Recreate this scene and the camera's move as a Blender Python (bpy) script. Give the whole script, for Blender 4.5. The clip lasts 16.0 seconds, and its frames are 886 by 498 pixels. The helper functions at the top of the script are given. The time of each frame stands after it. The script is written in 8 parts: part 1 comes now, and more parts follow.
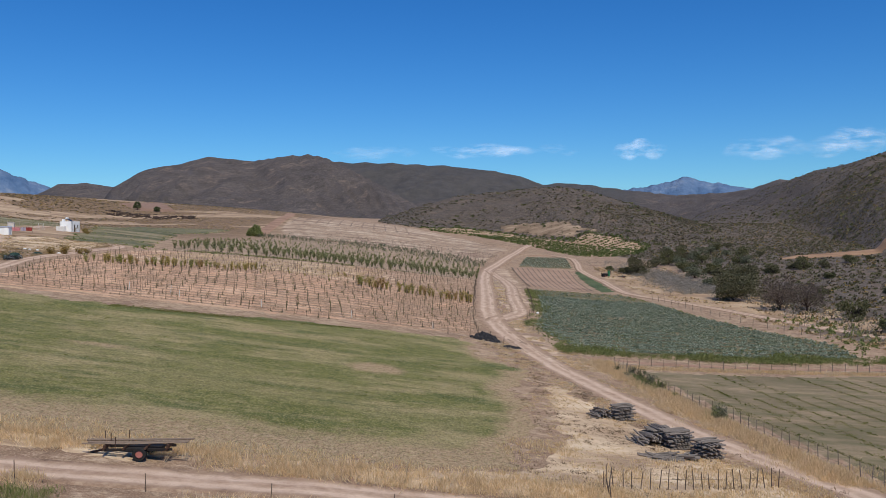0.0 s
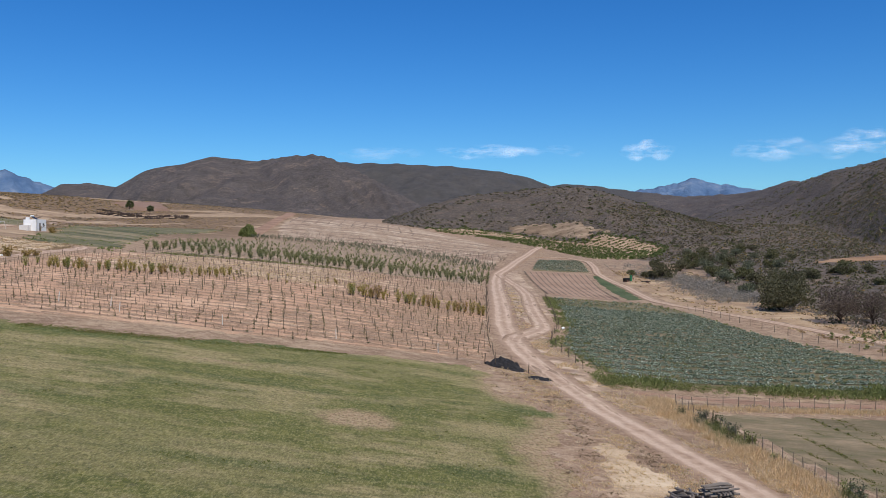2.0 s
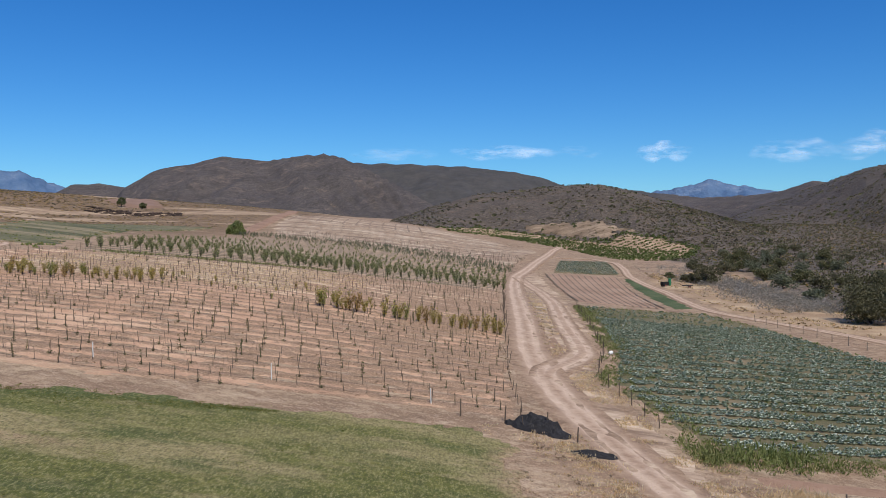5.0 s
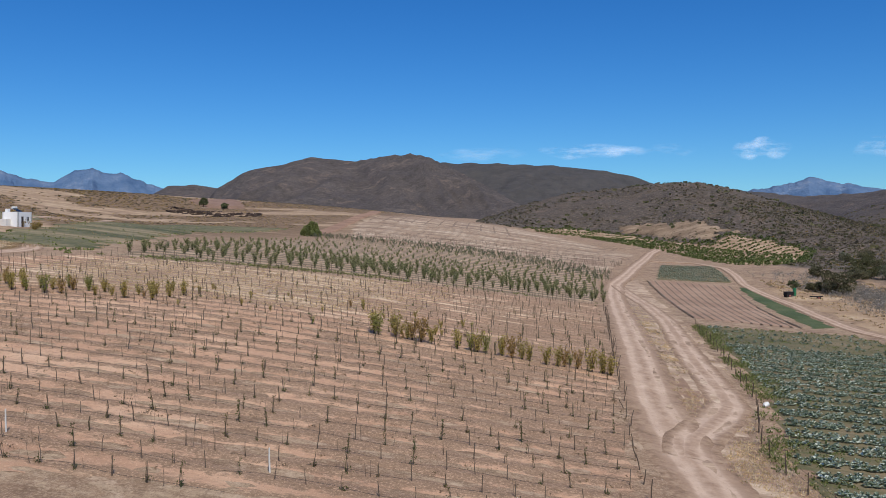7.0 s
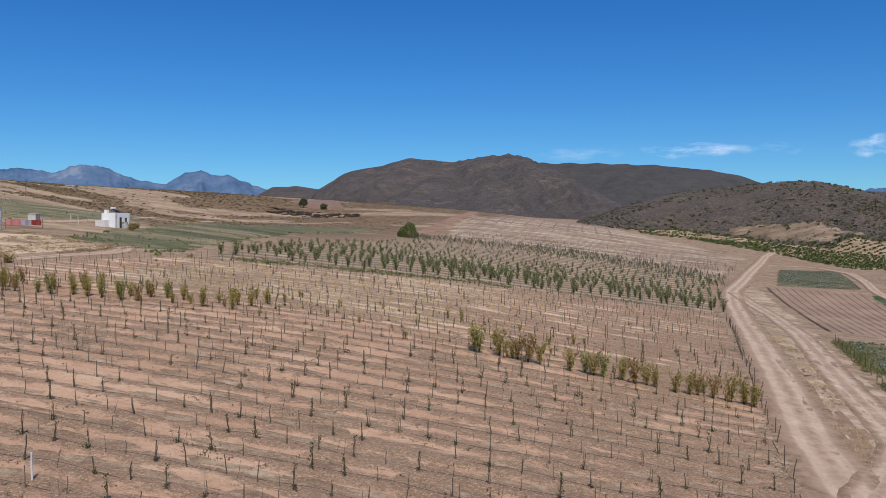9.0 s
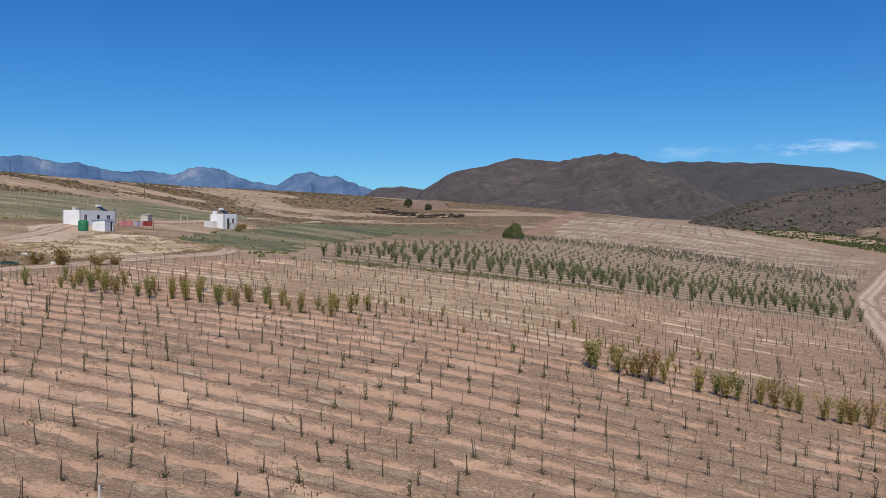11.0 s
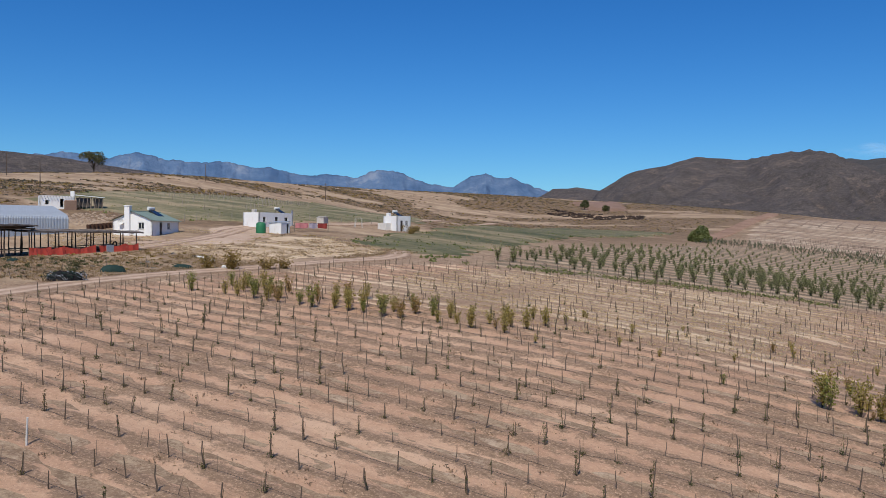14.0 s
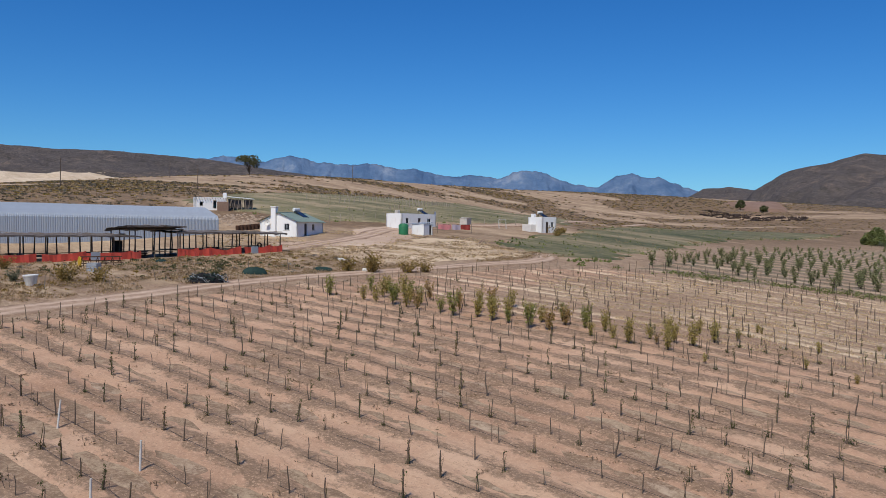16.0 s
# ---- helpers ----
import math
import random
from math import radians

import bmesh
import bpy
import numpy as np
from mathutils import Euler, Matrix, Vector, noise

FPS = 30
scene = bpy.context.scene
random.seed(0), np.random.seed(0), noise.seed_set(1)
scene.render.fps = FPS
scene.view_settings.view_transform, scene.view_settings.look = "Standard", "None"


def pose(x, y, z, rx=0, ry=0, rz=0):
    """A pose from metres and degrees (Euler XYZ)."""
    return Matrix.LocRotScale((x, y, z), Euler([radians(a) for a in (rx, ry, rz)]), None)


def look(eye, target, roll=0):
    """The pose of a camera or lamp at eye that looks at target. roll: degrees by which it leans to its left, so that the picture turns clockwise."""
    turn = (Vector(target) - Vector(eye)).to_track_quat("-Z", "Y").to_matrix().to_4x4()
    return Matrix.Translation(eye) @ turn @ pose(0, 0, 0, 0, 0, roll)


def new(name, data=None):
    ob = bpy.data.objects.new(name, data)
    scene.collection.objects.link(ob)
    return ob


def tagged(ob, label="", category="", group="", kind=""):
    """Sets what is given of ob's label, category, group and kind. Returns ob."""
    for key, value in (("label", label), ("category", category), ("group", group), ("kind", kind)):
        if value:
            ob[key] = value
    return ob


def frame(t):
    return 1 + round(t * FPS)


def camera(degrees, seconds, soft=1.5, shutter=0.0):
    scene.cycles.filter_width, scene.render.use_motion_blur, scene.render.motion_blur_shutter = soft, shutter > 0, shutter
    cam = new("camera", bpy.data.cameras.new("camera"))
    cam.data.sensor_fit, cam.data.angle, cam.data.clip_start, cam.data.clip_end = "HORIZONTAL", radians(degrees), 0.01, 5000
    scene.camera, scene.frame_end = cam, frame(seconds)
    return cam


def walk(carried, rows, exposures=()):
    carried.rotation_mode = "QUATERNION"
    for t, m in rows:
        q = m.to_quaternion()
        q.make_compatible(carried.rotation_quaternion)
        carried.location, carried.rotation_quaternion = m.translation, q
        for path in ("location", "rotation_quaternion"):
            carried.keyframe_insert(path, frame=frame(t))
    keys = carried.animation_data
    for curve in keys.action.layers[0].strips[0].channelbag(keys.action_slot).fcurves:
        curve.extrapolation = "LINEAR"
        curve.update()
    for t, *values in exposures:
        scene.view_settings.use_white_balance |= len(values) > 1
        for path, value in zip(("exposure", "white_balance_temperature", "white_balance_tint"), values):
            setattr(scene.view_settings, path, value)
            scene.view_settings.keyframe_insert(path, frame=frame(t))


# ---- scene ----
# ---------------------------------------------------------------- camera
cam = camera(55.3, 16.0, soft=0.75)
PATH = [
    (0, 0.00, 0.00, 17.60, 0.01, -1.29, 0.29),
    (0.5, 0.04, 6.19, 17.03, 0.26, -1.30, 0.22),
    (1, -0.20, 12.27, 17.12, 0.41, -1.29, 0.22),
    (1.5, -0.40, 18.57, 17.18, 0.41, -1.23, 0.16),
    (2, -0.26, 24.69, 17.25, 0.40, -1.20, 0.17),
    (2.5, 0.02, 30.94, 16.45, 0.43, -1.13, 0.16),
    (3, 0.49, 36.87, 15.14, 0.64, -1.08, 0.19),
    (3.5, 0.87, 42.43, 15.09, 0.93, -1.11, 0.15),
    (4, 0.88, 48.13, 15.28, 1.11, -1.07, 0.10),
    (5.2, 0.75, 61.90, 15.75, 1.40, -1.07, 0.11),
    (6.3, 0.50, 74.45, 16.15, 1.55, -1.07, 0.12),
    (6.5, 0.43, 76.70, 16.18, 1.75, -1.07, 0.12),
    (6.7, 0.25, 79.00, 16.20, 4.10, -1.07, 0.10),
    (6.9, 0.00, 81.40, 16.24, 6.55, -1.07, 0.08),
    (7, -0.11, 82.49, 16.25, 7.26, -1.07, 0.07),
    (7.5, -1.17, 87.47, 16.36, 8.65, -1.04, 0.00),
    (8, -1.48, 88.77, 16.40, 10.33, -1.03, -0.03),
    (8.5, -1.85, 90.09, 16.46, 12.09, -1.04, -0.06),
    (9, -2.24, 91.38, 16.52, 13.85, -1.03, -0.09),
    (11.5, -4.61, 97.59, 16.85, 22.75, -1.04, -0.26),
    (12, -5.20, 98.87, 16.88, 24.63, -1.02, -0.29),
    (12.5, -5.74, 99.99, 16.95, 26.50, -1.01, -0.34),
    (13, -6.42, 101.24, 16.97, 28.74, -1.00, -0.36),
    (13.5, -7.15, 102.35, 17.04, 30.73, -1.03, -0.42),
    (14, -7.91, 103.48, 17.11, 32.67, -1.02, -0.47),
    (14.5, -8.68, 104.53, 17.17, 35.11, -1.02, -0.50),
    (15, -9.52, 105.55, 17.21, 37.71, -1.04, -0.57),
    (15.5, -10.39, 106.55, 17.26, 40.12, -1.07, -0.62),
    (16, -11.34, 107.55, 17.29, 42.33, -1.07, -0.68),
]
walk(cam, [(t, pose(x, y, z, 90 + pitch, roll, yaw)) for t, x, y, z, yaw, pitch, roll in PATH],
     exposures=((0, -0.29), (2, -0.19), (4, -0.19), (6.5, -0.26), (9, -0.33), (12.5, -0.33), (16, -0.37)))

# ---------------------------------------------------------------- sky and sun
SUN_AZ = math.atan2(0.38, -0.925)   # the sun stands high in the south-east of the plan
SUN_EL = radians(55)
world = bpy.data.worlds.new("sky")
scene.world = world
world.use_nodes = True
wn = world.node_tree
sky = wn.nodes.new("ShaderNodeTexSky")
sky.sky_type = "NISHITA"
sky.sun_disc = False
sky.sun_elevation = SUN_EL
sky.sun_rotation = SUN_AZ
sky.altitude = 600
sky.air_density = 1.0
sky.dust_density = 0.15
sky.ozone_density = 3.0
tone = wn.nodes.new("ShaderNodeHueSaturation")
tone.inputs["Saturation"].default_value = 1.32
tone.inputs["Value"].default_value = 1.0
blue = wn.nodes.new("ShaderNodeMix")
blue.data_type, blue.blend_type = "RGBA", "MULTIPLY"
blue.inputs[0].default_value = 1.0
blue.inputs[7].default_value = (0.47, 0.845, 1.185, 1)
wn.links.new(sky.outputs[0], tone.inputs["Color"])
wn.links.new(tone.outputs[0], blue.inputs[6])
wn.links.new(blue.outputs[2], wn.nodes["Background"].inputs[0])
wn.nodes["Background"].inputs[1].default_value = 0.110
sun = new("sun", bpy.data.lights.new("sun", "SUN"))
sun.data.energy = 4.75
sun.data.angle = radians(0.5)
sun.data.color = (1.0, 0.94, 0.83)
to_sun = Vector((math.cos(SUN_EL) * math.sin(SUN_AZ), math.cos(SUN_EL) * math.cos(SUN_AZ), math.sin(SUN_EL)))
sun.matrix_world = look(to_sun * 900, (0, 0, 0))

# ---------------------------------------------------------------- helpers
RNG = np.random.default_rng(7)


def vnoise(x, y, seed=0):
    """Smooth value noise in the plane, 0 to 1."""
    x, y = np.asarray(x, float), np.asarray(y, float)
    xi, yi = np.floor(x).astype(np.int64), np.floor(y).astype(np.int64)
    u, v = x - xi, y - yi
    u, v = u * u * (3 - 2 * u), v * v * (3 - 2 * v)

    def h(a, b):
        n = (a * 374761393 + b * 668265263 + seed * 974634777) & 0x7FFFFFFF
        n = ((n ^ (n >> 13)) * 1274126177) & 0x7FFFFFFF
        return ((n ^ (n >> 16)) & 0xFFFF) / 65535.0

    return (h(xi, yi) * (1 - u) + h(xi + 1, yi) * u) * (1 - v) + (h(xi, yi + 1) * (1 - u) + h(xi + 1, yi + 1) * u) * v


def fbm(x, y, seed=0, n=4):
    total, amp, norm = 0, 1.0, 0
    for k in range(n):
        total = total + amp * vnoise(x * 2**k, y * 2**k, seed + 17 * k)
        norm += amp
        amp *= 0.5
    return total / norm


def mesh_from(name, verts, faces, smooth=False, attrs=None):
    """A mesh from arrays: vertices n x 3, faces m x 3 or m x 4."""
    verts, faces = np.asarray(verts, np.float32), np.asarray(faces, np.int32)
    me = bpy.data.meshes.new(name)
    k = faces.shape[1]
    me.vertices.add(len(verts))
    me.vertices.foreach_set("co", verts.ravel())
    me.loops.add(faces.size)
    me.loops.foreach_set("vertex_index", faces.ravel())
    me.polygons.add(len(faces))
    me.polygons.foreach_set("loop_start", np.arange(0, faces.size, k, dtype=np.int32))
    me.polygons.foreach_set("use_smooth", np.full(len(faces), smooth))
    for key, values in (attrs or {}).items():
        me.attributes.new(key, "FLOAT", "POINT").data.foreach_set("value", np.asarray(values, np.float32))
    me.update(calc_edges=True)
    me.validate()
    return me


def put(name, me, material, parent=None, label="", category="", group="", kind=""):
    ob = new(name, me)
    if material and not me.materials:
        me.materials.append(material)
    if parent:
        ob.parent = parent
    return tagged(ob, label, category, group, kind)


# ---------------------------------------------------------------- lie of the land
# Broad rolls of the ground on a plane that falls to the river: heights on a lattice of soft mounds.
ROLL_X = (-330, -220, -135, -70, -10, 60, 160)
ROLL_Y = (0, 90, 170, 260, 360, 480, 640)
ROLL_H = (
    (0.60, -0.21, -0.26, -3.52, -5.21, -5.60, -4.58),
    (-1.64, -1.13, -2.25, -2.21, -4.51, -6.48, -5.86),
    (-6.60, 1.39, -6.85, 0.06, -3.17, -5.19, -4.44),
    (-0.09, 5.21, 1.65, -3.18, -1.13, -7.93, -0.31),
    (11.69, -8.66, -4.10, 0.06, -3.25, -8.40, 1.17),
    (9.67, -13.68, 3.11, 7.71, -0.92, -10.44, -2.37),
    (8.17, 1.11, 3.97, 0.97, -5.28, -7.82, 6.97),
)


def land(x, y):
    x, y = np.asarray(x, float), np.asarray(y, float)
    far = np.clip(np.hypot(x, y - 100) - 700, 0, None)
    keep = 700 / (700 + far)
    z = 21.367 - 0.03014 * np.clip(x * keep, -520, 500) + 0.00739 * np.clip(y, -300, 1400)
    for b, row in zip(ROLL_Y, ROLL_H):
        for a, h in zip(ROLL_X, row):
            r = 85 if -200 < a < 100 and b < 300 else 140
            z = z + h * np.exp(-((x - a) ** 2 + (y - b) ** 2) / r**2)
    # the low swell in the middle of the vineyard
    z = z + 1.0 * np.exp(-((x + 26) ** 2 + (y - 158) ** 2) / 26**2)
    # the levelled yard before the long shed
    return z - 2.6 * np.exp(-(((x + 122) / 15) ** 2 + ((y - 146) / 26) ** 2))


# Hills: seen from a point, the crest's bearing to the left, rise in degrees, distance of crest and of foot.
HILLS = {
    "big": ((0, 0, 17.6), 1.25, ((23.0, 0.6, 1950, 1500), (21.3, 2.85, 1950, 1400), (19.4, 4.0, 1950, 1300), (17, 4.47, 1950, 1250), (15.4, 4.95, 1950, 1250),
            (12.6, 4.68, 1950, 1230), (10.7, 4.96, 1850, 1200), (9, 5.1, 1800, 1180), (7.9, 4.9, 1750, 1180), (7, 4.45, 1700, 1170), (5.1, 3.6, 1600, 1170), (3.2, 2.5, 1500, 1170), (1.4, 1.5, 1400, 1170), (-0.5, 0.6, 1300, 1170))),
    "mesa": ((0, 0, 17.6), 1.1, ((11, 4.4, 2700, 1900), (7.4, 4.62, 2700, 1900), (3.6, 4.55, 2600, 1800), (-0.3, 4.35, 2500, 1700), (-3.3, 4.02, 2500, 1700), (-5.2, 3.6, 2500, 1700), (-6.8, 2.98, 2500, 1700), (-9, 2.1, 2500, 1700), (-12, 0.9, 2500, 1700))),
    "small": ((0, 0, 17.6), 1.1, ((27.5, 0.8, 2500, 1700), (25.6, 2.34, 2500, 1700), (24.5, 2.94, 2500, 1700), (22.9, 3.07, 2500, 1700), (21.3, 2.8, 2500, 1700), (18, 2.4, 2500, 1700))),
    "kopje": ((0.9, 48, 15.3), 1.0, ((5.5, 0.6, 700, 560), (3.6, 1.25, 720, 540), (1.6, 1.95, 740, 530), (-0.7, 2.59, 740, 530), (-4.1, 2.92, 720, 520), (-6.7, 3.2, 700, 510),
              (-9, 3.22, 680, 480), (-10.8, 2.82, 660, 460), (-13, 2.13, 640, 440), (-15.5, 1.36, 620, 430), (-18, 0.6, 600, 430), (-21, -0.2, 600, 430))),
    "mid": ((0, 0, 17.6), 1.0, ((-3, 2.8, 3400, 2300), (-6.7, 3.04, 3400, 2300), (-7.6, 3.14, 3400, 2300), (-9.3, 3.05, 3400, 2300), (-11.9, 2.64, 3300, 2200), (-15.5, 2.2, 3000, 1800), (-18, 2.3, 2600, 1600), (-19.7, 2.46, 2300, 1400), (-21.7, 3.1, 2200, 1300), (-22.4, 3.0, 2200, 1300), (-26, 2.9, 2200, 1300), (-40, 2.9, 2200, 1300))),
    "right": ((0, 0, 17.6), 1.0, ((-15, -0.6, 1500, 900), (-17, 1.2, 1500, 800), (-18.7, 1.9, 1450, 760), (-20.4, 2.3, 1300, 720), (-22.3, 3.04, 1150, 640), (-23.6, 3.52, 1050, 560), (-25.5, 3.9, 980, 440), (-27.6, 4.56, 950, 330), (-31, 5.4, 900, 280), (-40, 6.2, 850, 240), (-60, 6.0, 800, 240), (-80, 4.0, 800, 250))),
    "dark": ((-11.3, 107.5, 17.3), 1.0, ((95, 3.0, 1500, 800), (80, 4.6, 1500, 800), (70, 5.02, 1500, 800), (66.9, 4.92, 1500, 800), (63.7, 4.97, 1500, 800), (60.3, 4.8, 1500, 800), (56.7, 4.49, 1500, 800), (53.8, 4.09, 1500, 800), (50.9, 3.7, 1500, 800), (47, 2.8, 1500, 800), (42, 1.0, 1500, 800))),
}


def ground(x, y, masks=False):
    """Height of the ground, hills included; with masks also how far a place belongs to the scrubby hills."""
    x, y = np.asarray(x, float), np.asarray(y, float)
    base = land(x, y)
    z, hill = base, np.zeros_like(base)
    for n, (eye, power, crest) in enumerate(HILLS.values()):
        az = np.degrees(np.arctan2(-(x - eye[0]), y - eye[1]))
        d = np.hypot(x - eye[0], y - eye[1])
        row = np.array(sorted(crest))
        el, top, foot = (np.interp(az, row[:, 0], row[:, k]) for k in (1, 2, 3))
        inside = (az > row[0, 0] - 2) & (az < row[-1, 0] + 2)
        size = top - foot
        el = el + 0.10 * (fbm(az * 1.7, az * 0 + n, 5 + n, 3) - 0.5)
        zc = eye[2] + top * np.tan(np.radians(el))
        s = (d - foot) / size
        up = np.clip(s, 0, 1)
        f = up**power
        # gullies and spurs that run down the slope, and lumps
        wide = 0.16 * (top - foot)
        bent = 40 * (fbm(x / 130.0, y / 130.0, 91 + n, 2) - 0.5)
        spur = 1 - 2 * np.abs(fbm((x + bent) / wide, (y - bent) / wide * 0.6, 31 + n, 4) - 0.5) - 0.72
        lump = fbm(x / 40.0, y / 40.0, 61 + n, 4) - 0.5
        f = f + up * (1 - up) * (0.85 * spur + 0.45 * lump)
        down = np.clip(s - 1, 0, None)
        zh = base * 0 + (zc - 25) * np.clip(f, 0, None) - (zc - 25) * np.clip(down * 0.7, 0, 1)
        zh = np.where(inside & (s > 0), base * (1 - up) + 25 * up + zh, base)
        zh = np.where(zh > base, zh, base)
        hill = np.maximum(hill, np.clip((zh - base) / 4.0, 0, 1))
        z = np.maximum(z, zh)
    if masks:
        return z, hill
    return z


def at(x, y, dz=0.0):
    return Vector((x, y, float(ground(np.array([x]), np.array([y]))[0]) + dz))


# ---------------------------------------------------------------- materials
class Mat:
    """A small builder of node materials."""

    def __init__(self, name, rough=0.9, metal=0.0):
        self.m = bpy.data.materials.new(name)
        self.m.use_nodes = True
        self.t = self.m.node_tree
        self.b = self.t.nodes["Principled BSDF"]
        self.b.inputs["Roughness"].default_value = rough
        self.b.inputs["Metallic"].default_value = metal
        self.b.inputs["Specular IOR Level"].default_value = 0.25
        self.geo = self.t.nodes.new("ShaderNodeNewGeometry")

    def node(self, kind, **kw):
        n = self.t.nodes.new(kind)
        for k, v in kw.items():
            n.inputs[k].default_value = v
        return n

    def link(self, a, b):
        self.t.links.new(a, b)
        return self

    def pos(self, sx=1.0, sy=1.0, sz=1.0, turn=0.0):
        n = self.node("ShaderNodeMapping", Scale=(sx, sy, sz), Rotation=(0, 0, turn))
        self.link(self.geo.outputs["Position"], n.inputs["Vector"])
        return n.outputs[0]

    def local(self, sx=1.0, sy=1.0, sz=1.0):
        c = self.node("ShaderNodeTexCoord")
        n = self.node("ShaderNodeMapping", Scale=(sx, sy, sz))
        self.link(c.outputs["Object"], n.inputs["Vector"])
        return n.outputs[0]

    def noise(self, vec, scale, detail=4.0, rough=0.6):
        n = self.node("ShaderNodeTexNoise", Scale=scale, Detail=detail, Roughness=rough)
        self.link(vec, n.inputs["Vector"])
        return n.outputs[0]

    def ramp(self, fac, *stops):
        n = self.node("ShaderNodeValToRGB")
        e = n.color_ramp.elements
        while len(e) < len(stops):
            e.new(0.5)
        for el, (p, c) in zip(e, stops):
            el.position, el.color = p, (*c, 1) if len(c) == 3 else c
        self.link(fac, n.inputs[0])
        return n.outputs[0]

    def level(self, fac, a, b):
        n = self.node("ShaderNodeMapRange")
        n.inputs["From Min"].default_value, n.inputs["From Max"].default_value = a, b
        self.link(fac, n.inputs["Value"])
        return n.outputs[0]

    def mix(self, fac, a, b, kind="MIX"):
        n = self.t.nodes.new("ShaderNodeMix")
        n.data_type, n.blend_type = "RGBA", kind
        for s, v in ((n.inputs[0], fac), (n.inputs[6], a), (n.inputs[7], b)):
            if hasattr(v, "is_linked"):
                self.link(v, s)
            elif isinstance(v, (int, float)):
                s.default_value = v
            else:
                s.default_value = (*v, 1)
        return n.outputs[2]

    def mul(self, a, b):
        n = self.t.nodes.new("ShaderNodeMath")
        n.operation = "MULTIPLY"
        for s, v in ((n.inputs[0], a), (n.inputs[1], b)):
            if hasattr(v, "is_linked"):
                self.link(v, s)
            else:
                s.default_value = v
        return n.outputs[0]

    def attr(self, name):
        n = self.t.nodes.new("ShaderNodeAttribute")
        n.attribute_name = name
        return n.outputs["Fac"]

    def island(self):
        return self.geo.outputs["Random Per Island"]

    def random(self):
        return self.t.nodes.new("ShaderNodeObjectInfo").outputs["Random"]

    def color(self, c):
        if hasattr(c, "is_linked"):
            self.link(c, self.b.inputs["Base Color"])
        else:
            self.b.inputs["Base Color"].default_value = (*c, 1)
        return self

    def bump(self, height, strength=0.3, distance=0.05):
        n = self.node("ShaderNodeBump", Strength=strength, Distance=distance)
        self.link(height, n.inputs["Height"])
        self.link(n.outputs[0], self.b.inputs["Normal"])
        return self


def ground_material():
    m = Mat("veld_ground")
    p = m.pos()
    big, mid, fine, tiny = m.noise(p, 0.018, 4), m.noise(p, 0.16, 5), m.noise(p, 1.3, 4), m.noise(p, 7.0, 3, 0.7)
    dry = m.ramp(mid, (0.30, (0.165, 0.100, 0.064)), (0.48, (0.275, 0.178, 0.112)), (0.66, (0.395, 0.285, 0.182)))
    dry = m.mix(m.mul(m.level(big, 0.42, 0.6), 0.6), dry, (0.335, 0.212, 0.136))
    dry = m.mix(m.mul(m.level(fine, 0.48, 0.62), 0.65), dry, (0.20, 0.13, 0.08))
    dry = m.mix(m.mul(m.level(m.noise(m.pos(0.7, 1.5), 0.55, 6, 0.75), 0.52, 0.60), 0.42), dry, (0.55, 0.42, 0.275))
    dry = m.mix(m.mul(m.level(tiny, 0.50, 0.62), 0.4), dry, (0.51, 0.385, 0.255))
    dry = m.mix(m.mul(m.level(m.noise(m.pos(0.8, 1.2), 0.32, 6, 0.78), 0.52, 0.60), 0.5), dry, (0.185, 0.112, 0.070))
    clods = m.noise(m.pos(1.0, 0.45), 9.0, 3, 0.7)
    dry = m.mix(m.mul(m.level(clods, 0.53, 0.66), 0.55), dry, (0.17, 0.11, 0.068))
    dry = m.mix(m.mul(m.level(clods, 0.46, 0.34), 0.35), dry, (0.55, 0.42, 0.28))
    mottle = m.noise(m.pos(0.8, 1.1), 0.75, 7, 0.8)
    dry = m.mix(m.mul(m.level(mottle, 0.54, 0.62), 0.55), dry, (0.56, 0.425, 0.30))
    dry = m.mix(m.mul(m.level(mottle, 0.46, 0.38), 0.5), dry, (0.145, 0.092, 0.058))
    # plain of the left: patches of brown low scrub between straw
    ragged = m.node("ShaderNodeMath")
    ragged.operation = "ADD"
    m.link(m.attr("bushy"), ragged.inputs[0])
    m.link(m.mul(m.noise(m.pos(0.8, 1.4), 0.12, 6, 0.75), 0.9), ragged.inputs[1])
    shrub = m.mul(m.level(ragged.outputs[0], 0.66, 0.92), m.attr("veld"))
    straw = m.ramp(m.noise(m.pos(0.6, 1.5), 0.075, 8, 0.8), (0.38, (0.20, 0.130, 0.080)), (0.50, (0.38, 0.265, 0.165)), (0.62, (0.54, 0.405, 0.265)))
    dry = m.mix(m.mul(m.attr("veld"), 0.8), dry, straw)
    brown = m.ramp(m.noise(m.pos(0.8, 1.3), 0.5, 6, 0.75), (0.3, (0.085, 0.058, 0.036)), (0.5, (0.175, 0.112, 0.062)), (0.7, (0.31, 0.205, 0.115)))
    dry = m.mix(m.mul(shrub, 0.85), dry, brown)
    # fynbos of the hills: grey-brown with dark bushes and pale rock
    h1, h2, h3 = m.noise(p, 0.012, 5), m.noise(p, 0.10, 5, 0.65), m.noise(p, 0.45, 4, 0.7)
    # blue is raised in these tones to carry the haze of distance
    scrub = m.ramp(h1, (0.3, (0.086, 0.071, 0.067)), (0.52, (0.116, 0.095, 0.087)), (0.72, (0.158, 0.127, 0.112)))
    scrub = m.mix(m.mul(m.level(m.noise(p, 0.045, 5, 0.72), 0.50, 0.60), 0.75), scrub, (0.066, 0.056, 0.050))
    scrub = m.mix(m.mul(m.level(h2, 0.50, 0.60), 0.75), scrub, (0.056, 0.049, 0.043))
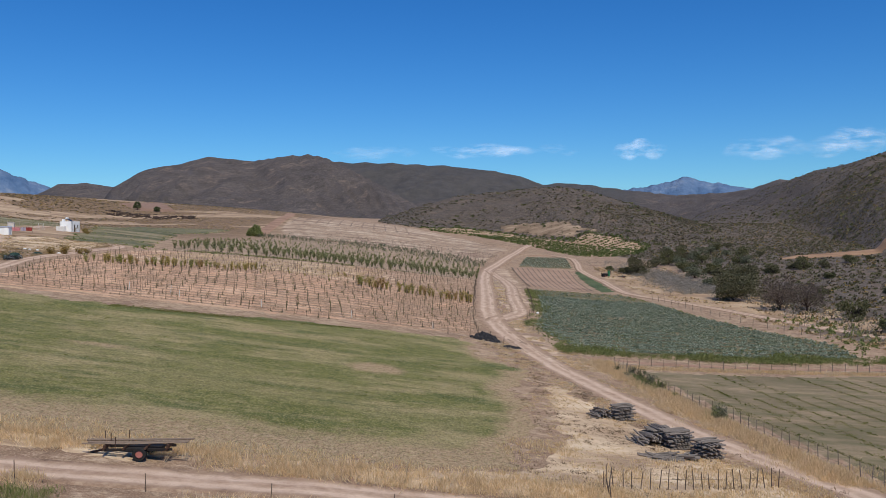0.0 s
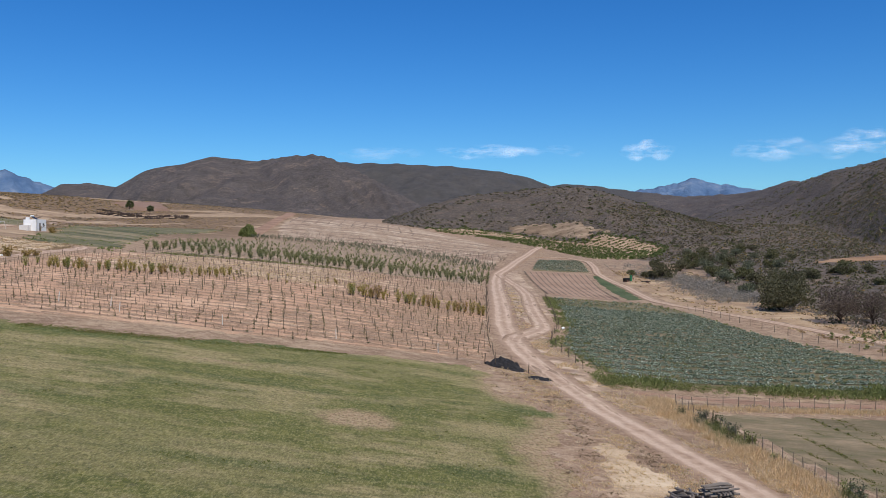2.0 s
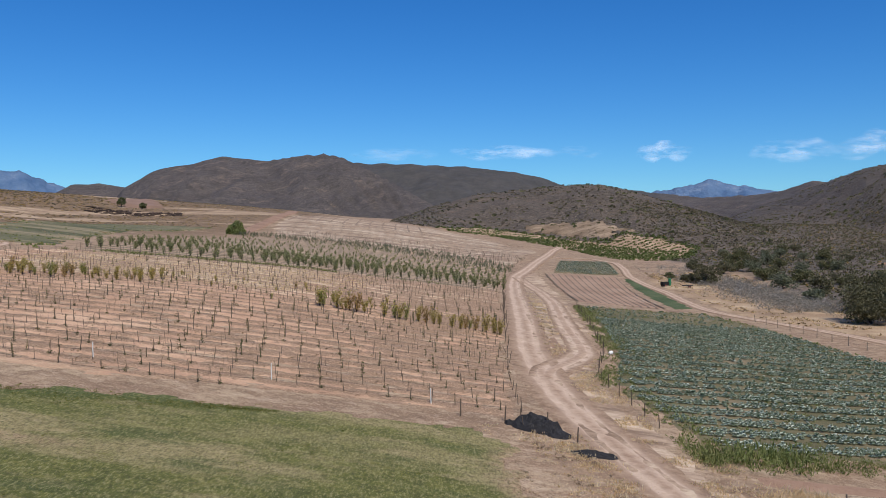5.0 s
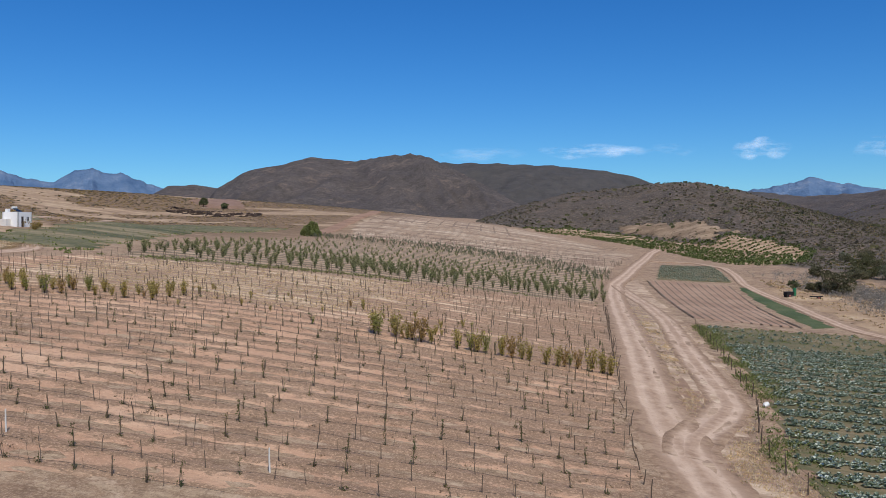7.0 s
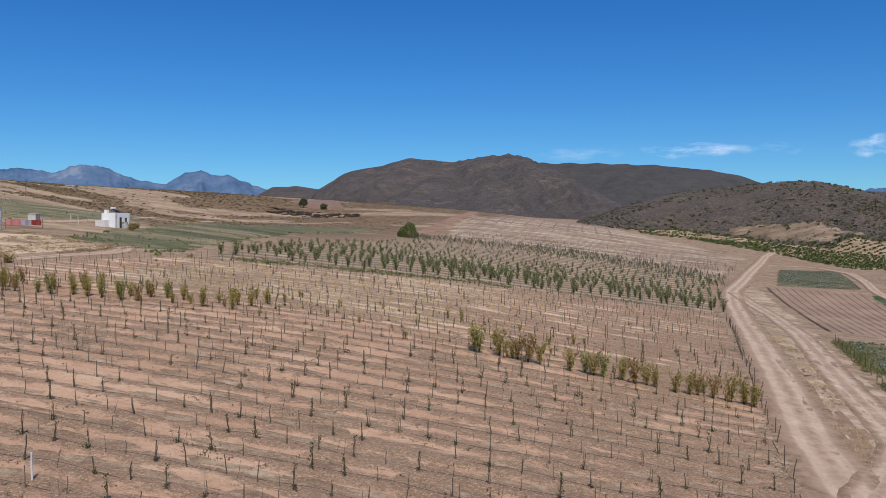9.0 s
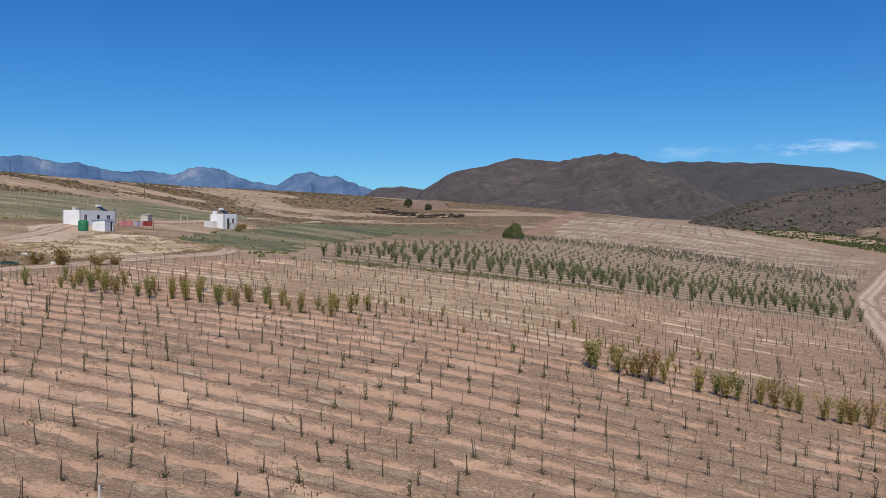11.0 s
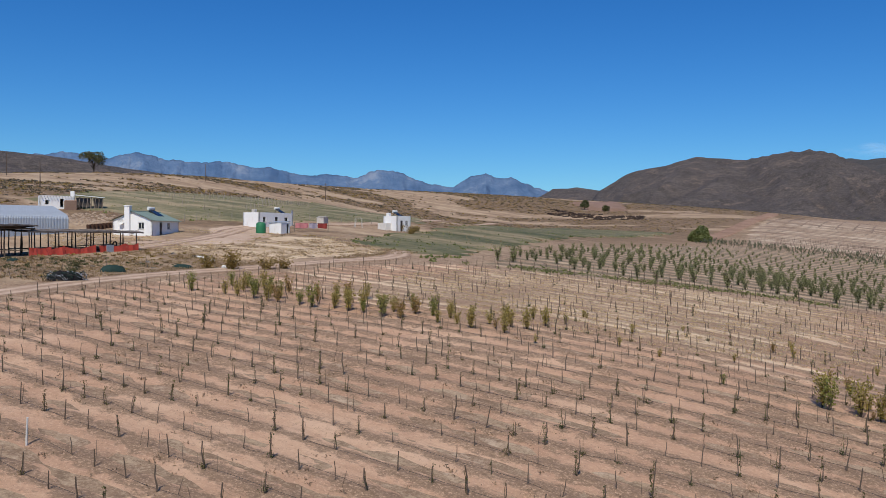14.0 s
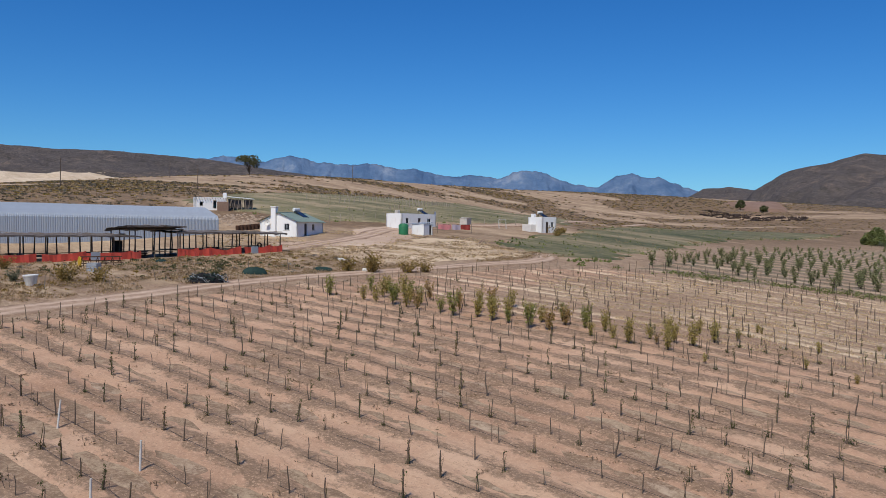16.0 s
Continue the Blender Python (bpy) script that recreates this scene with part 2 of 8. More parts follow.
    scrub = m.mix(m.mul(m.level(m.noise(p, 0.022, 7, 0.80), 0.55, 0.62), 0.7), scrub, (0.25, 0.182, 0.145))
    scrub = m.mix(m.mul(m.level(m.noise(p, 0.30, 3, 0.6), 0.54, 0.62), 0.65), scrub, (0.205, 0.165, 0.138))
    scrub = m.mix(m.mul(m.level(h3, 0.52, 0.60), 0.8), scrub, (0.044, 0.041, 0.033))
    scrub = m.mix(m.mul(m.level(m.noise(p, 1.1, 3, 0.6), 0.52, 0.62), 0.5), scrub, (0.055, 0.048, 0.038))
    # distance haze put into the colour: the far mesa is toned dark grey
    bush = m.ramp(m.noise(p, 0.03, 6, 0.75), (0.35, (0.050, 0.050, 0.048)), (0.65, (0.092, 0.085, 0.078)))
    scrub = m.mix(m.mul(m.attr("weight"), 0.8), scrub, bush)
    # the nearer slopes: brown earth, grey heath and pale stones between dark bushes
    earth = m.ramp(m.noise(p, 0.05, 6, 0.72), (0.34, (0.082, 0.062, 0.047)), (0.52, (0.125, 0.094, 0.069)), (0.68, (0.20, 0.138, 0.094)))
    earth = m.mix(m.mul(m.level(m.noise(p, 0.35, 5, 0.75), 0.50, 0.60), 0.75), earth, (0.060, 0.055, 0.040))
    earth = m.mix(m.mul(m.level(m.noise(p, 0.5, 5, 0.75), 0.53, 0.61), 0.75), earth, (0.27, 0.22, 0.172))
    earth = m.mix(m.mul(m.level(m.noise(p, 1.6, 3, 0.7), 0.52, 0.62), 0.5), earth, (0.062, 0.056, 0.042))
    scrub = m.mix(m.mul(m.attr("close"), 0.85), scrub, earth)
    edge = m.node("ShaderNodeMath")
    edge.operation = "ADD"
    m.link(m.attr("scrub"), edge.inputs[0])
    m.link(m.level(m.noise(p, 0.05, 5, 0.7), 0.0, 1.0), edge.inputs[1])
    full = m.mix(m.level(edge.outputs[0], 0.62, 0.86), dry, scrub)
    m.color(full)
    lumps = m.node("ShaderNodeBump", Strength=0.9, Distance=4.0)
    m.link(m.mul(m.noise(p, 0.16, 5, 0.7), m.attr("scrub")), lumps.inputs["Height"])
    grit = m.node("ShaderNodeBump", Strength=0.6, Distance=0.16)
    m.link(m.noise(p, 2.2, 6, 0.75), grit.inputs["Height"])
    m.link(lumps.outputs[0], grit.inputs["Normal"])
    m.link(grit.outputs[0], m.b.inputs["Normal"])
    return m.m


def hazy_rock_material():
    m = Mat("hazy_rock", 1.0)
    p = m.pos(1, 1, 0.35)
    # the blue is air haze painted into the rock colour
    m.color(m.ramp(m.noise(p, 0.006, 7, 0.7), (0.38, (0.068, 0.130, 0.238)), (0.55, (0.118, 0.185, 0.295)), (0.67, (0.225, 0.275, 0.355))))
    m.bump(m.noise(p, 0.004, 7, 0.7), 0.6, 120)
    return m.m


def soil_material(name, a, b, c, streak=None, stretch=0.09, broad=None):
    m = Mat(name)
    p = m.pos()
    mid, fine = m.noise(p, 0.11, 4), m.noise(p, 1.6, 5, 0.7)
    col = m.ramp(mid, (0.3, a), (0.5, b), (0.7, c))
    col = m.mix(m.mul(m.level(fine, 0.47, 0.68), 0.55), col, a)
    col = m.mix(m.mul(m.level(m.noise(p, 6.5, 3, 0.7), 0.5, 0.68), 0.5), col, c)
    if streak:
        turn, amount, tint = streak
        s = m.noise(m.pos(stretch, 1.0, stretch, turn), 1.0 if stretch < 0.2 else 0.25, 6, 0.72)
        col = m.mix(m.mul(m.level(s, 0.48, 0.62), amount), col, tint)
    if broad:
        size, amount, dark, pale = broad
        s = m.noise(m.pos(0.3, 1.0), 1.0 / size, 7, 0.75)
        col = m.mix(m.mul(m.level(s, 0.51, 0.60), amount), col, dark)
        col = m.mix(m.mul(m.level(s, 0.47, 0.39), amount), col, pale)
    m.color(col)
    m.bump(m.noise(p, 3.0, 7, 0.78), 0.8, 0.10)
    return m.m


def row_soil_material(name, y0, step, slope, wide, soil, weed, straw, twist=0.9):
    """Sandy soil with patchy weeds under rows that run east, and dry straw where the ground lies fallow."""
    m = Mat(name)
    p = m.pos()
    xyz = m.node("ShaderNodeSeparateXYZ")
    m.link(m.geo.outputs["Position"], xyz.inputs[0])

    def calc(kind, a, b):
        n = m.t.nodes.new("ShaderNodeMath")
        n.operation = kind
        for s, v in ((n.inputs[0], a), (n.inputs[1], b)):
            if hasattr(v, "is_linked"):
                m.link(v, s)
            else:
                s.default_value = v
        return n.outputs[0]

    off = calc("SUBTRACT", calc("SUBTRACT", xyz.outputs[1], y0), m.mul(xyz.outputs[0], slope))
    away = calc("PINGPONG", off, step / 2)
    wob = m.mul(calc("SUBTRACT", m.noise(m.pos(0.6, 1.0), 2.0, 6, 0.78), 0.5), 2.6 * twist)
    more = m.mul(calc("SUBTRACT", m.noise(p, 0.16, 4, 0.65), 0.5), 3.0)
    reach = calc("SUBTRACT", calc("ADD", calc("ADD", away, wob), more), m.mul(m.attr("weedy"), 0.4))
    mask = m.level(reach, wide * 0.78, wide * 0.5)
    fine, mid = m.noise(p, 2.2, 5, 0.7), m.noise(p, 0.14, 4, 0.6)
    col = m.ramp(mid, (0.3, soil[0]), (0.52, soil[1]), (0.72, soil[2]))
    col = m.mix(m.mul(m.level(fine, 0.50, 0.70), 0.5), col, soil[0])
    col = m.mix(m.mul(m.level(m.noise(p, 6.0, 3, 0.7), 0.52, 0.68), 0.5), col, soil[2])
    # wheel lines between the rows
    lines = m.noise(m.pos(0.12, 1.0, 0.1, 0.042), 2.6, 4, 0.6)
    col = m.mix(m.mul(m.level(lines, 0.52, 0.64), 0.35), col, soil[0])
    w = m.ramp(m.noise(p, 4.5, 5, 0.75), (0.32, weed[0]), (0.5, weed[1]), (0.7, weed[2]))
    dry = m.ramp(m.noise(m.pos(0.7, 1.4), 2.4, 5, 0.75), (0.32, straw[0]), (0.55, straw[1]), (0.72, straw[2]))
    lain = m.noise(m.pos(0.09, 1.0, 0.1), 0.62, 6, 0.72)
    dry = m.mix(m.mul(m.level(lain, 0.50, 0.58), 0.65), dry, m.ramp(m.noise(p, 3.2, 4, 0.7), (0.35, (0.21, 0.130, 0.082)), (0.65, (0.36, 0.235, 0.152))))
    lie = m.level(calc("ADD", m.attr("fallow"), m.mul(calc("SUBTRACT", m.noise(m.pos(0.5, 1.0), 0.5, 5, 0.7), 0.5), 1.5)), 0.35, 0.75)
    col = m.mix(m.mul(lie, 0.9), col, dry)
    # unworked part: flattened straw and brown weeds in long uneven streaks
    brown = m.ramp(m.noise(p, 3.0, 4, 0.7), (0.35, (0.175, 0.108, 0.070)), (0.65, (0.31, 0.20, 0.13)))
    col = m.mix(m.mul(m.mul(m.level(lain, 0.48, 0.56), m.attr("late")), 0.55), col, brown)
    col = m.mix(m.mul(m.mul(m.level(lain, 0.47, 0.40), m.attr("late")), 0.75), col, straw[2])
    thin = m.mix(lie, (0.85, 0.85, 0.85), (0.62, 0.62, 0.62))
    col = m.mix(m.mul(mask, thin), col, w)
    col = m.mix(m.mul(m.level(m.noise(p, 9.0, 2, 0.6), 0.58, 0.66), 0.55), col, soil[2])
    col = m.mix(m.mul(m.level(m.noise(m.pos(1, 1.3), 7.0, 2, 0.6), 0.60, 0.70), 0.4), col, weed[0])
    m.color(col)
    m.bump(m.noise(p, 5.0, 6, 0.78), 0.9, 0.09)
    return m.m


def meadow_material():
    m = Mat("meadow")
    p = m.pos()
    patch = m.noise(m.pos(0.5, 1.3, 0.5, 0.12), 0.17, 6, 0.68)
    green = m.ramp(m.noise(p, 1.0, 5, 0.72), (0.30, (0.070, 0.080, 0.018)), (0.52, (0.140, 0.144, 0.036)), (0.72, (0.238, 0.222, 0.066)))
    straw = m.ramp(m.noise(p, 1.9, 5, 0.75), (0.30, (0.24, 0.19, 0.088)), (0.52, (0.38, 0.295, 0.150)), (0.72, (0.52, 0.415, 0.24)))
    col = m.mix(m.mul(m.level(patch, 0.47, 0.60), 0.8), green, straw)
    col = m.mix(m.mul(m.level(m.noise(m.pos(0.5, 1.2), 0.075, 5, 0.7), 0.52, 0.62), 0.35), col, straw)
    dark = m.level(m.noise(m.pos(0.42, 1.5, 0.4, 0.12), 0.24, 6, 0.68), 0.55, 0.64)
    col = m.mix(m.mul(dark, 0.7), col, m.ramp(m.noise(p, 2.6, 4, 0.7), (0.3, (0.045, 0.066, 0.017)), (0.7, (0.115, 0.135, 0.040))))
    col = m.mix(m.mul(m.attr("lush"), 0.9), col, m.ramp(m.noise(p, 2.6, 4, 0.7), (0.3, (0.048, 0.070, 0.017)), (0.7, (0.120, 0.145, 0.042))))
    dry = m.attr("dry")
    col = m.mix(m.level(m.mix(0.5, dry, m.noise(p, 0.55, 6, 0.72)), 0.42, 0.62), col, m.ramp(m.noise(p, 2.5, 5, 0.75), (0.3, (0.24, 0.155, 0.088)), (0.5, (0.39, 0.265, 0.158)), (0.7, (0.55, 0.41, 0.26))))
    col = m.mix(m.mul(m.level(m.noise(p, 4.2, 5, 0.75), 0.50, 0.62), 0.55), col, (0.075, 0.078, 0.028))
    col = m.mix(m.mul(m.level(m.noise(p, 2.3, 4, 0.7), 0.52, 0.64), 0.5), col, (0.27, 0.24, 0.095))
    blades = m.noise(m.pos(1.0, 0.32), 8.0, 3, 0.7)
    col = m.mix(m.mul(m.level(blades, 0.52, 0.66), 0.5), col, (0.055, 0.055, 0.020))
    col = m.mix(m.mul(m.level(blades, 0.48, 0.36), 0.45), col, (0.42, 0.365, 0.175))
    m.color(col)
    m.bump(m.noise(p, 5.0, 6, 0.8), 0.9, 0.12)
    return m.m


VELD = ground_material()
HAZY_ROCK = hazy_rock_material()
VINE_SOIL = row_soil_material("vineyard_soil", 116.1 + 0.042 * 43, 2.35, 0.042, 1.06,
                              ((0.385, 0.228, 0.142), (0.525, 0.322, 0.205), (0.64, 0.43, 0.285)),
                              ((0.165, 0.108, 0.068), (0.26, 0.172, 0.108), (0.44, 0.295, 0.19)),
                              ((0.33, 0.225, 0.14), (0.53, 0.39, 0.248), (0.72, 0.57, 0.39)), 1.0)
ORCHARD_SOIL = row_soil_material("orchard_soil", 196.0 + 4.0, 5.6, 0.20, 2.6,
                                 ((0.29, 0.185, 0.118), (0.43, 0.295, 0.19), (0.58, 0.44, 0.30)),
                                 ((0.085, 0.076, 0.045), (0.150, 0.122, 0.075), (0.27, 0.205, 0.132)),
                                 ((0.31, 0.215, 0.135), (0.49, 0.365, 0.235), (0.66, 0.52, 0.36)), 1.5)



def track_material():
    m = Mat("dirt_track")
    p = m.pos()
    pale = m.ramp(m.noise(p, 0.5, 5, 0.65), (0.3, (0.46, 0.325, 0.235)), (0.7, (0.62, 0.465, 0.345)))
    rough = m.ramp(m.noise(p, 1.4, 5, 0.7), (0.35, (0.30, 0.195, 0.13)), (0.65, (0.47, 0.33, 0.23)))
    col = m.mix(m.level(m.mix(0.5, m.attr("rut"), m.noise(p, 0.35, 4, 0.65)), 0.22, 0.5), rough, pale)
    col = m.mix(m.mul(m.level(m.noise(p, 5.0, 4, 0.7), 0.5, 0.7), 0.4), col, (0.36, 0.23, 0.15))
    # the borders break up into the brown soil beside the track
    torn = m.node("ShaderNodeMath")
    torn.operation = "ADD"
    m.link(m.attr("border"), torn.inputs[0])
    m.link(m.mul(m.noise(p, 0.7, 6, 0.75), 1.3), torn.inputs[1])
    side = m.ramp(m.noise(p, 1.1, 5, 0.75), (0.32, (0.165, 0.105, 0.068)), (0.5, (0.29, 0.19, 0.122)), (0.68, (0.43, 0.31, 0.205)))
    col = m.mix(m.level(torn.outputs[0], 1.05, 1.45), col, side)
    m.color(col)
    m.bump(m.noise(p, 3.0, 6, 0.75), 0.6, 0.12)
    return m.m


TRACK = track_material()
SLOPE_STUBBLE = soil_material("slope_stubble", (0.46, 0.35, 0.24), (0.60, 0.475, 0.335), (0.70, 0.57, 0.42), (0.05, 0.4, (0.42, 0.31, 0.21)), 0.05, (16.0, 0.4, (0.44, 0.33, 0.225), (0.72, 0.60, 0.45)))
STRAW_FIELD = soil_material("straw_stubble", (0.25, 0.162, 0.106), (0.40, 0.29, 0.195), (0.58, 0.46, 0.33), (0.05, 0.6, (0.22, 0.14, 0.095)), 0.07, (9.0, 0.7, (0.185, 0.118, 0.08), (0.64, 0.52, 0.385)))
MEADOW = meadow_material()

# ---------------------------------------------------------------- the ground: one sheet to the horizon
def plain_bush(x, y):
    """Where low brown scrub lies in bands over the western plain."""
    return fbm(x / 60, y / 26, 12, 5)


def build_ground():
    ox, oy = 0.0, -8.0
    fine = np.arange(-37.0, 80.0, 0.2)
    az = np.radians(np.concatenate([fine, np.arange(80.0, 323.0, 4.5)]))
    rings = [3.0]
    while rings[-1] < 3600:
        rings.append(rings[-1] + max(0.9, 0.0175 * rings[-1]))
    r = np.array(rings)
    A, R = np.meshgrid(az, r)
    x, y = ox - R * np.sin(A), oy + R * np.cos(A)
    z, hill = ground(x, y, True)
    n, k = len(az), len(r)
    idx = np.arange(n * k).reshape(k, n)
    nxt = np.roll(idx, -1, axis=1)
    faces = np.stack([idx[:-1], nxt[:-1], nxt[1:], idx[1:]], -1).reshape(-1, 4)
    # close the hole at the middle
    verts = np.stack([x, y, z], -1).reshape(-1, 3)
    # river scrub: the valley floor to the east
    river = np.clip((x - (56 + 0.055 * y + 8 * np.sin(y / 40))) / 14, 0, 1) * (y > 30) * np.clip((900 - R) / 100, 0, 1)
    bear = np.degrees(np.arctan2(-x, y))
    # where the haze tone lies: the hills beyond the big one
    weight = np.clip((R - 1930) / 60, 0, 1) * np.clip((13 - bear) / 2, 0, 1) * np.clip((bear + 14) / 2, 0, 1)
    veld = np.clip((-x - 66) / 25, 0, 1) * np.clip((R - 130) / 50, 0, 1) * (1 - hill)
    close = np.clip((1150 - R) / 350, 0, 1)
    bushy = np.clip((plain_bush(x, y) - 0.42) / 0.12, 0, 1) * np.clip((R - 225) / 60, 0.25, 1)
    me = mesh_from("ground", verts, faces, True, {"scrub": np.maximum(hill, 0.42 * river).ravel(), "veld": veld.ravel(), "weight": weight.ravel(), "close": close.ravel(), "bushy": bushy.ravel()})
    return put("ground", me, VELD, kind="structure", label="dry straw veld with scrub-covered stony hills", category="ground")


build_ground()


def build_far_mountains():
    """Mountains on the skyline, far behind the rest, with the blue of haze in their colour."""
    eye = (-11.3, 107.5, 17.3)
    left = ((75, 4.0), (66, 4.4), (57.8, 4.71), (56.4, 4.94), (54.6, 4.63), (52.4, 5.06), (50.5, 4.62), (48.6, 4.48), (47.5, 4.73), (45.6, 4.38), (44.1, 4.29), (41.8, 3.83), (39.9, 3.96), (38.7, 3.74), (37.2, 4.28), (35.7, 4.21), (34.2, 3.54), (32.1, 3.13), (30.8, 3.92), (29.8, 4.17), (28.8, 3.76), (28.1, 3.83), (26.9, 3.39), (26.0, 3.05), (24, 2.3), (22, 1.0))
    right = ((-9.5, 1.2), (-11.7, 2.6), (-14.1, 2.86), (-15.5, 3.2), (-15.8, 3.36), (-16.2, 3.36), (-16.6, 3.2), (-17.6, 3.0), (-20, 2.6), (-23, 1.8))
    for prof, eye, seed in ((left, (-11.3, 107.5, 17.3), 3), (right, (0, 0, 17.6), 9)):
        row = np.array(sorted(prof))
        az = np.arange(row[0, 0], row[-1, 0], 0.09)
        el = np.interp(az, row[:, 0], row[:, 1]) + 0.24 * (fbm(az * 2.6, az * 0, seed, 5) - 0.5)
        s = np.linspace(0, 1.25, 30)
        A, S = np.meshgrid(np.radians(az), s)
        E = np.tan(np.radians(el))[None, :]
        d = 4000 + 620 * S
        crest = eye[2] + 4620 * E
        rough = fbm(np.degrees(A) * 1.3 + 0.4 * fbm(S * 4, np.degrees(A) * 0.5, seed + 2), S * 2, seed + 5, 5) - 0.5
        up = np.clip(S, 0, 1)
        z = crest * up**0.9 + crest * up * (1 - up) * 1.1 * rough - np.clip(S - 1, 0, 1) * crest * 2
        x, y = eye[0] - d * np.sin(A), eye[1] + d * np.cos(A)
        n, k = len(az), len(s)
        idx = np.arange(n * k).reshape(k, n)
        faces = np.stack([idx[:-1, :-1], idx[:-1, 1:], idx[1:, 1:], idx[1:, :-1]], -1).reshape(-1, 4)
        put("backdrop_mountains", mesh_from("backdrop_mountains", np.stack([x, y, z], -1).reshape(-1, 3), faces[:, ::-1], True), HAZY_ROCK,
            kind="structure", label="distant rocky mountain range painted blue-grey with haze", category="mountain")


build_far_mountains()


# ---------------------------------------------------------------- draped sheets: roads and fields
def inside_poly(x, y, poly):
    inside = np.zeros(x.shape, bool)
    j = len(poly) - 1
    for i in range(len(poly)):
        (xi, yi), (xj, yj) = poly[i], poly[j]
        cross = ((yi > y) != (yj > y)) & (x < (xj - xi) * (y - yi) / ((yj - yi) or 1e-9) + xi)
        inside ^= cross
        j = i
    return inside


def edge_distance(x, y, poly):
    best = np.full(x.shape, 1e9)
    for (ax, ay), (bx, by) in zip(poly, poly[1:] + poly[:1]):
        dx, dy = bx - ax, by - ay
        u = np.clip(((x - ax) * dx + (y - ay) * dy) / (dx * dx + dy * dy + 1e-9), 0, 1)
        best = np.minimum(best, np.hypot(x - ax - u * dx, y - ay - u * dy))
    return best


def field(name, poly, material, step=1.0, lift=0.05, ragged=0.8, label="", category="field", attrs=None, rough=0.0, shape=None):
    """A sheet draped over the ground inside a polygon of the plan, with an uneven border."""
    xs, ys = [p[0] for p in poly], [p[1] for p in poly]
    gx, gy = np.arange(min(xs) - 2, max(xs) + 2, step), np.arange(min(ys) - 2, max(ys) + 2, step)
    x, y = np.meshgrid(gx, gy)
    d = edge_distance(x, y, poly) * np.where(inside_poly(x, y, poly), 1, -1)
    d = d + ragged * 2 * (fbm(x / 3.0, y / 3.0, 77, 4) - 0.5)
    keep = d > 0
    # draw the outermost corners in to the border
    gy_, gx_ = np.gradient(d, step)
    pull = np.where(d < 0, np.clip(-d / (gx_**2 + gy_**2 + 1e-3), 0, 1.5 * step), 0)
    x, y = x + pull * gx_, y + pull * gy_
    lift = lift + 0.0009 * np.clip(np.hypot(x, y) - 150, 0, 450)
    z = ground(x, y) + lift + rough * (fbm(x / 1.5, y / 1.5, 13, 3) - 0.5)
    if shape:
        z = z + shape(x, y) * np.clip(d / 1.6 - 0.3, 0, 1)
    # the border tucks under the ground
    z = np.where(d < step * 1.2, z - lift * 1.6, z)
    n, k = len(gx), len(gy)
    idx = np.arange(n * k).reshape(k, n)
    quad = np.stack([idx[:-1, :-1], idx[:-1, 1:], idx[1:, 1:], idx[1:, :-1]], -1).reshape(-1, 4)
    ok = keep.ravel()[quad].any(1)
    quad = quad[ok]
    used = np.unique(quad)
    remap = np.zeros(n * k, int)
    remap[used] = np.arange(len(used))
    verts = np.stack([x, y, z], -1).reshape(-1, 3)[used]
    at_ = {key: fn(verts[:, 0], verts[:, 1]) for key, fn in (attrs or {}).items()}
    return put(name, mesh_from(name, verts, remap[quad], True, at_), material, kind="structure", label=label, category=category)


def smooth_line(pts, step=1.0):
    p = np.array(pts, float)
    seg = np.r_[0, np.cumsum(np.hypot(*np.diff(p, axis=0).T))]
    s = np.arange(0, seg[-1], step)
    q = np.stack([np.interp(s, seg, p[:, 0]), np.interp(s, seg, p[:, 1])], -1)
    w = max(1, int(5 / step))
    ker = np.ones(2 * w + 1) / (2 * w + 1)
    pad = np.concatenate([q[:1] + (q[:1] - q[1:2]) * np.arange(w, 0, -1)[:, None], q, q[-1:] + (q[-1:] - q[-2:-1]) * np.arange(1, w + 1)[:, None]])
    return np.stack([np.convolve(pad[:, k], ker, "valid") for k in (0, 1)], -1)


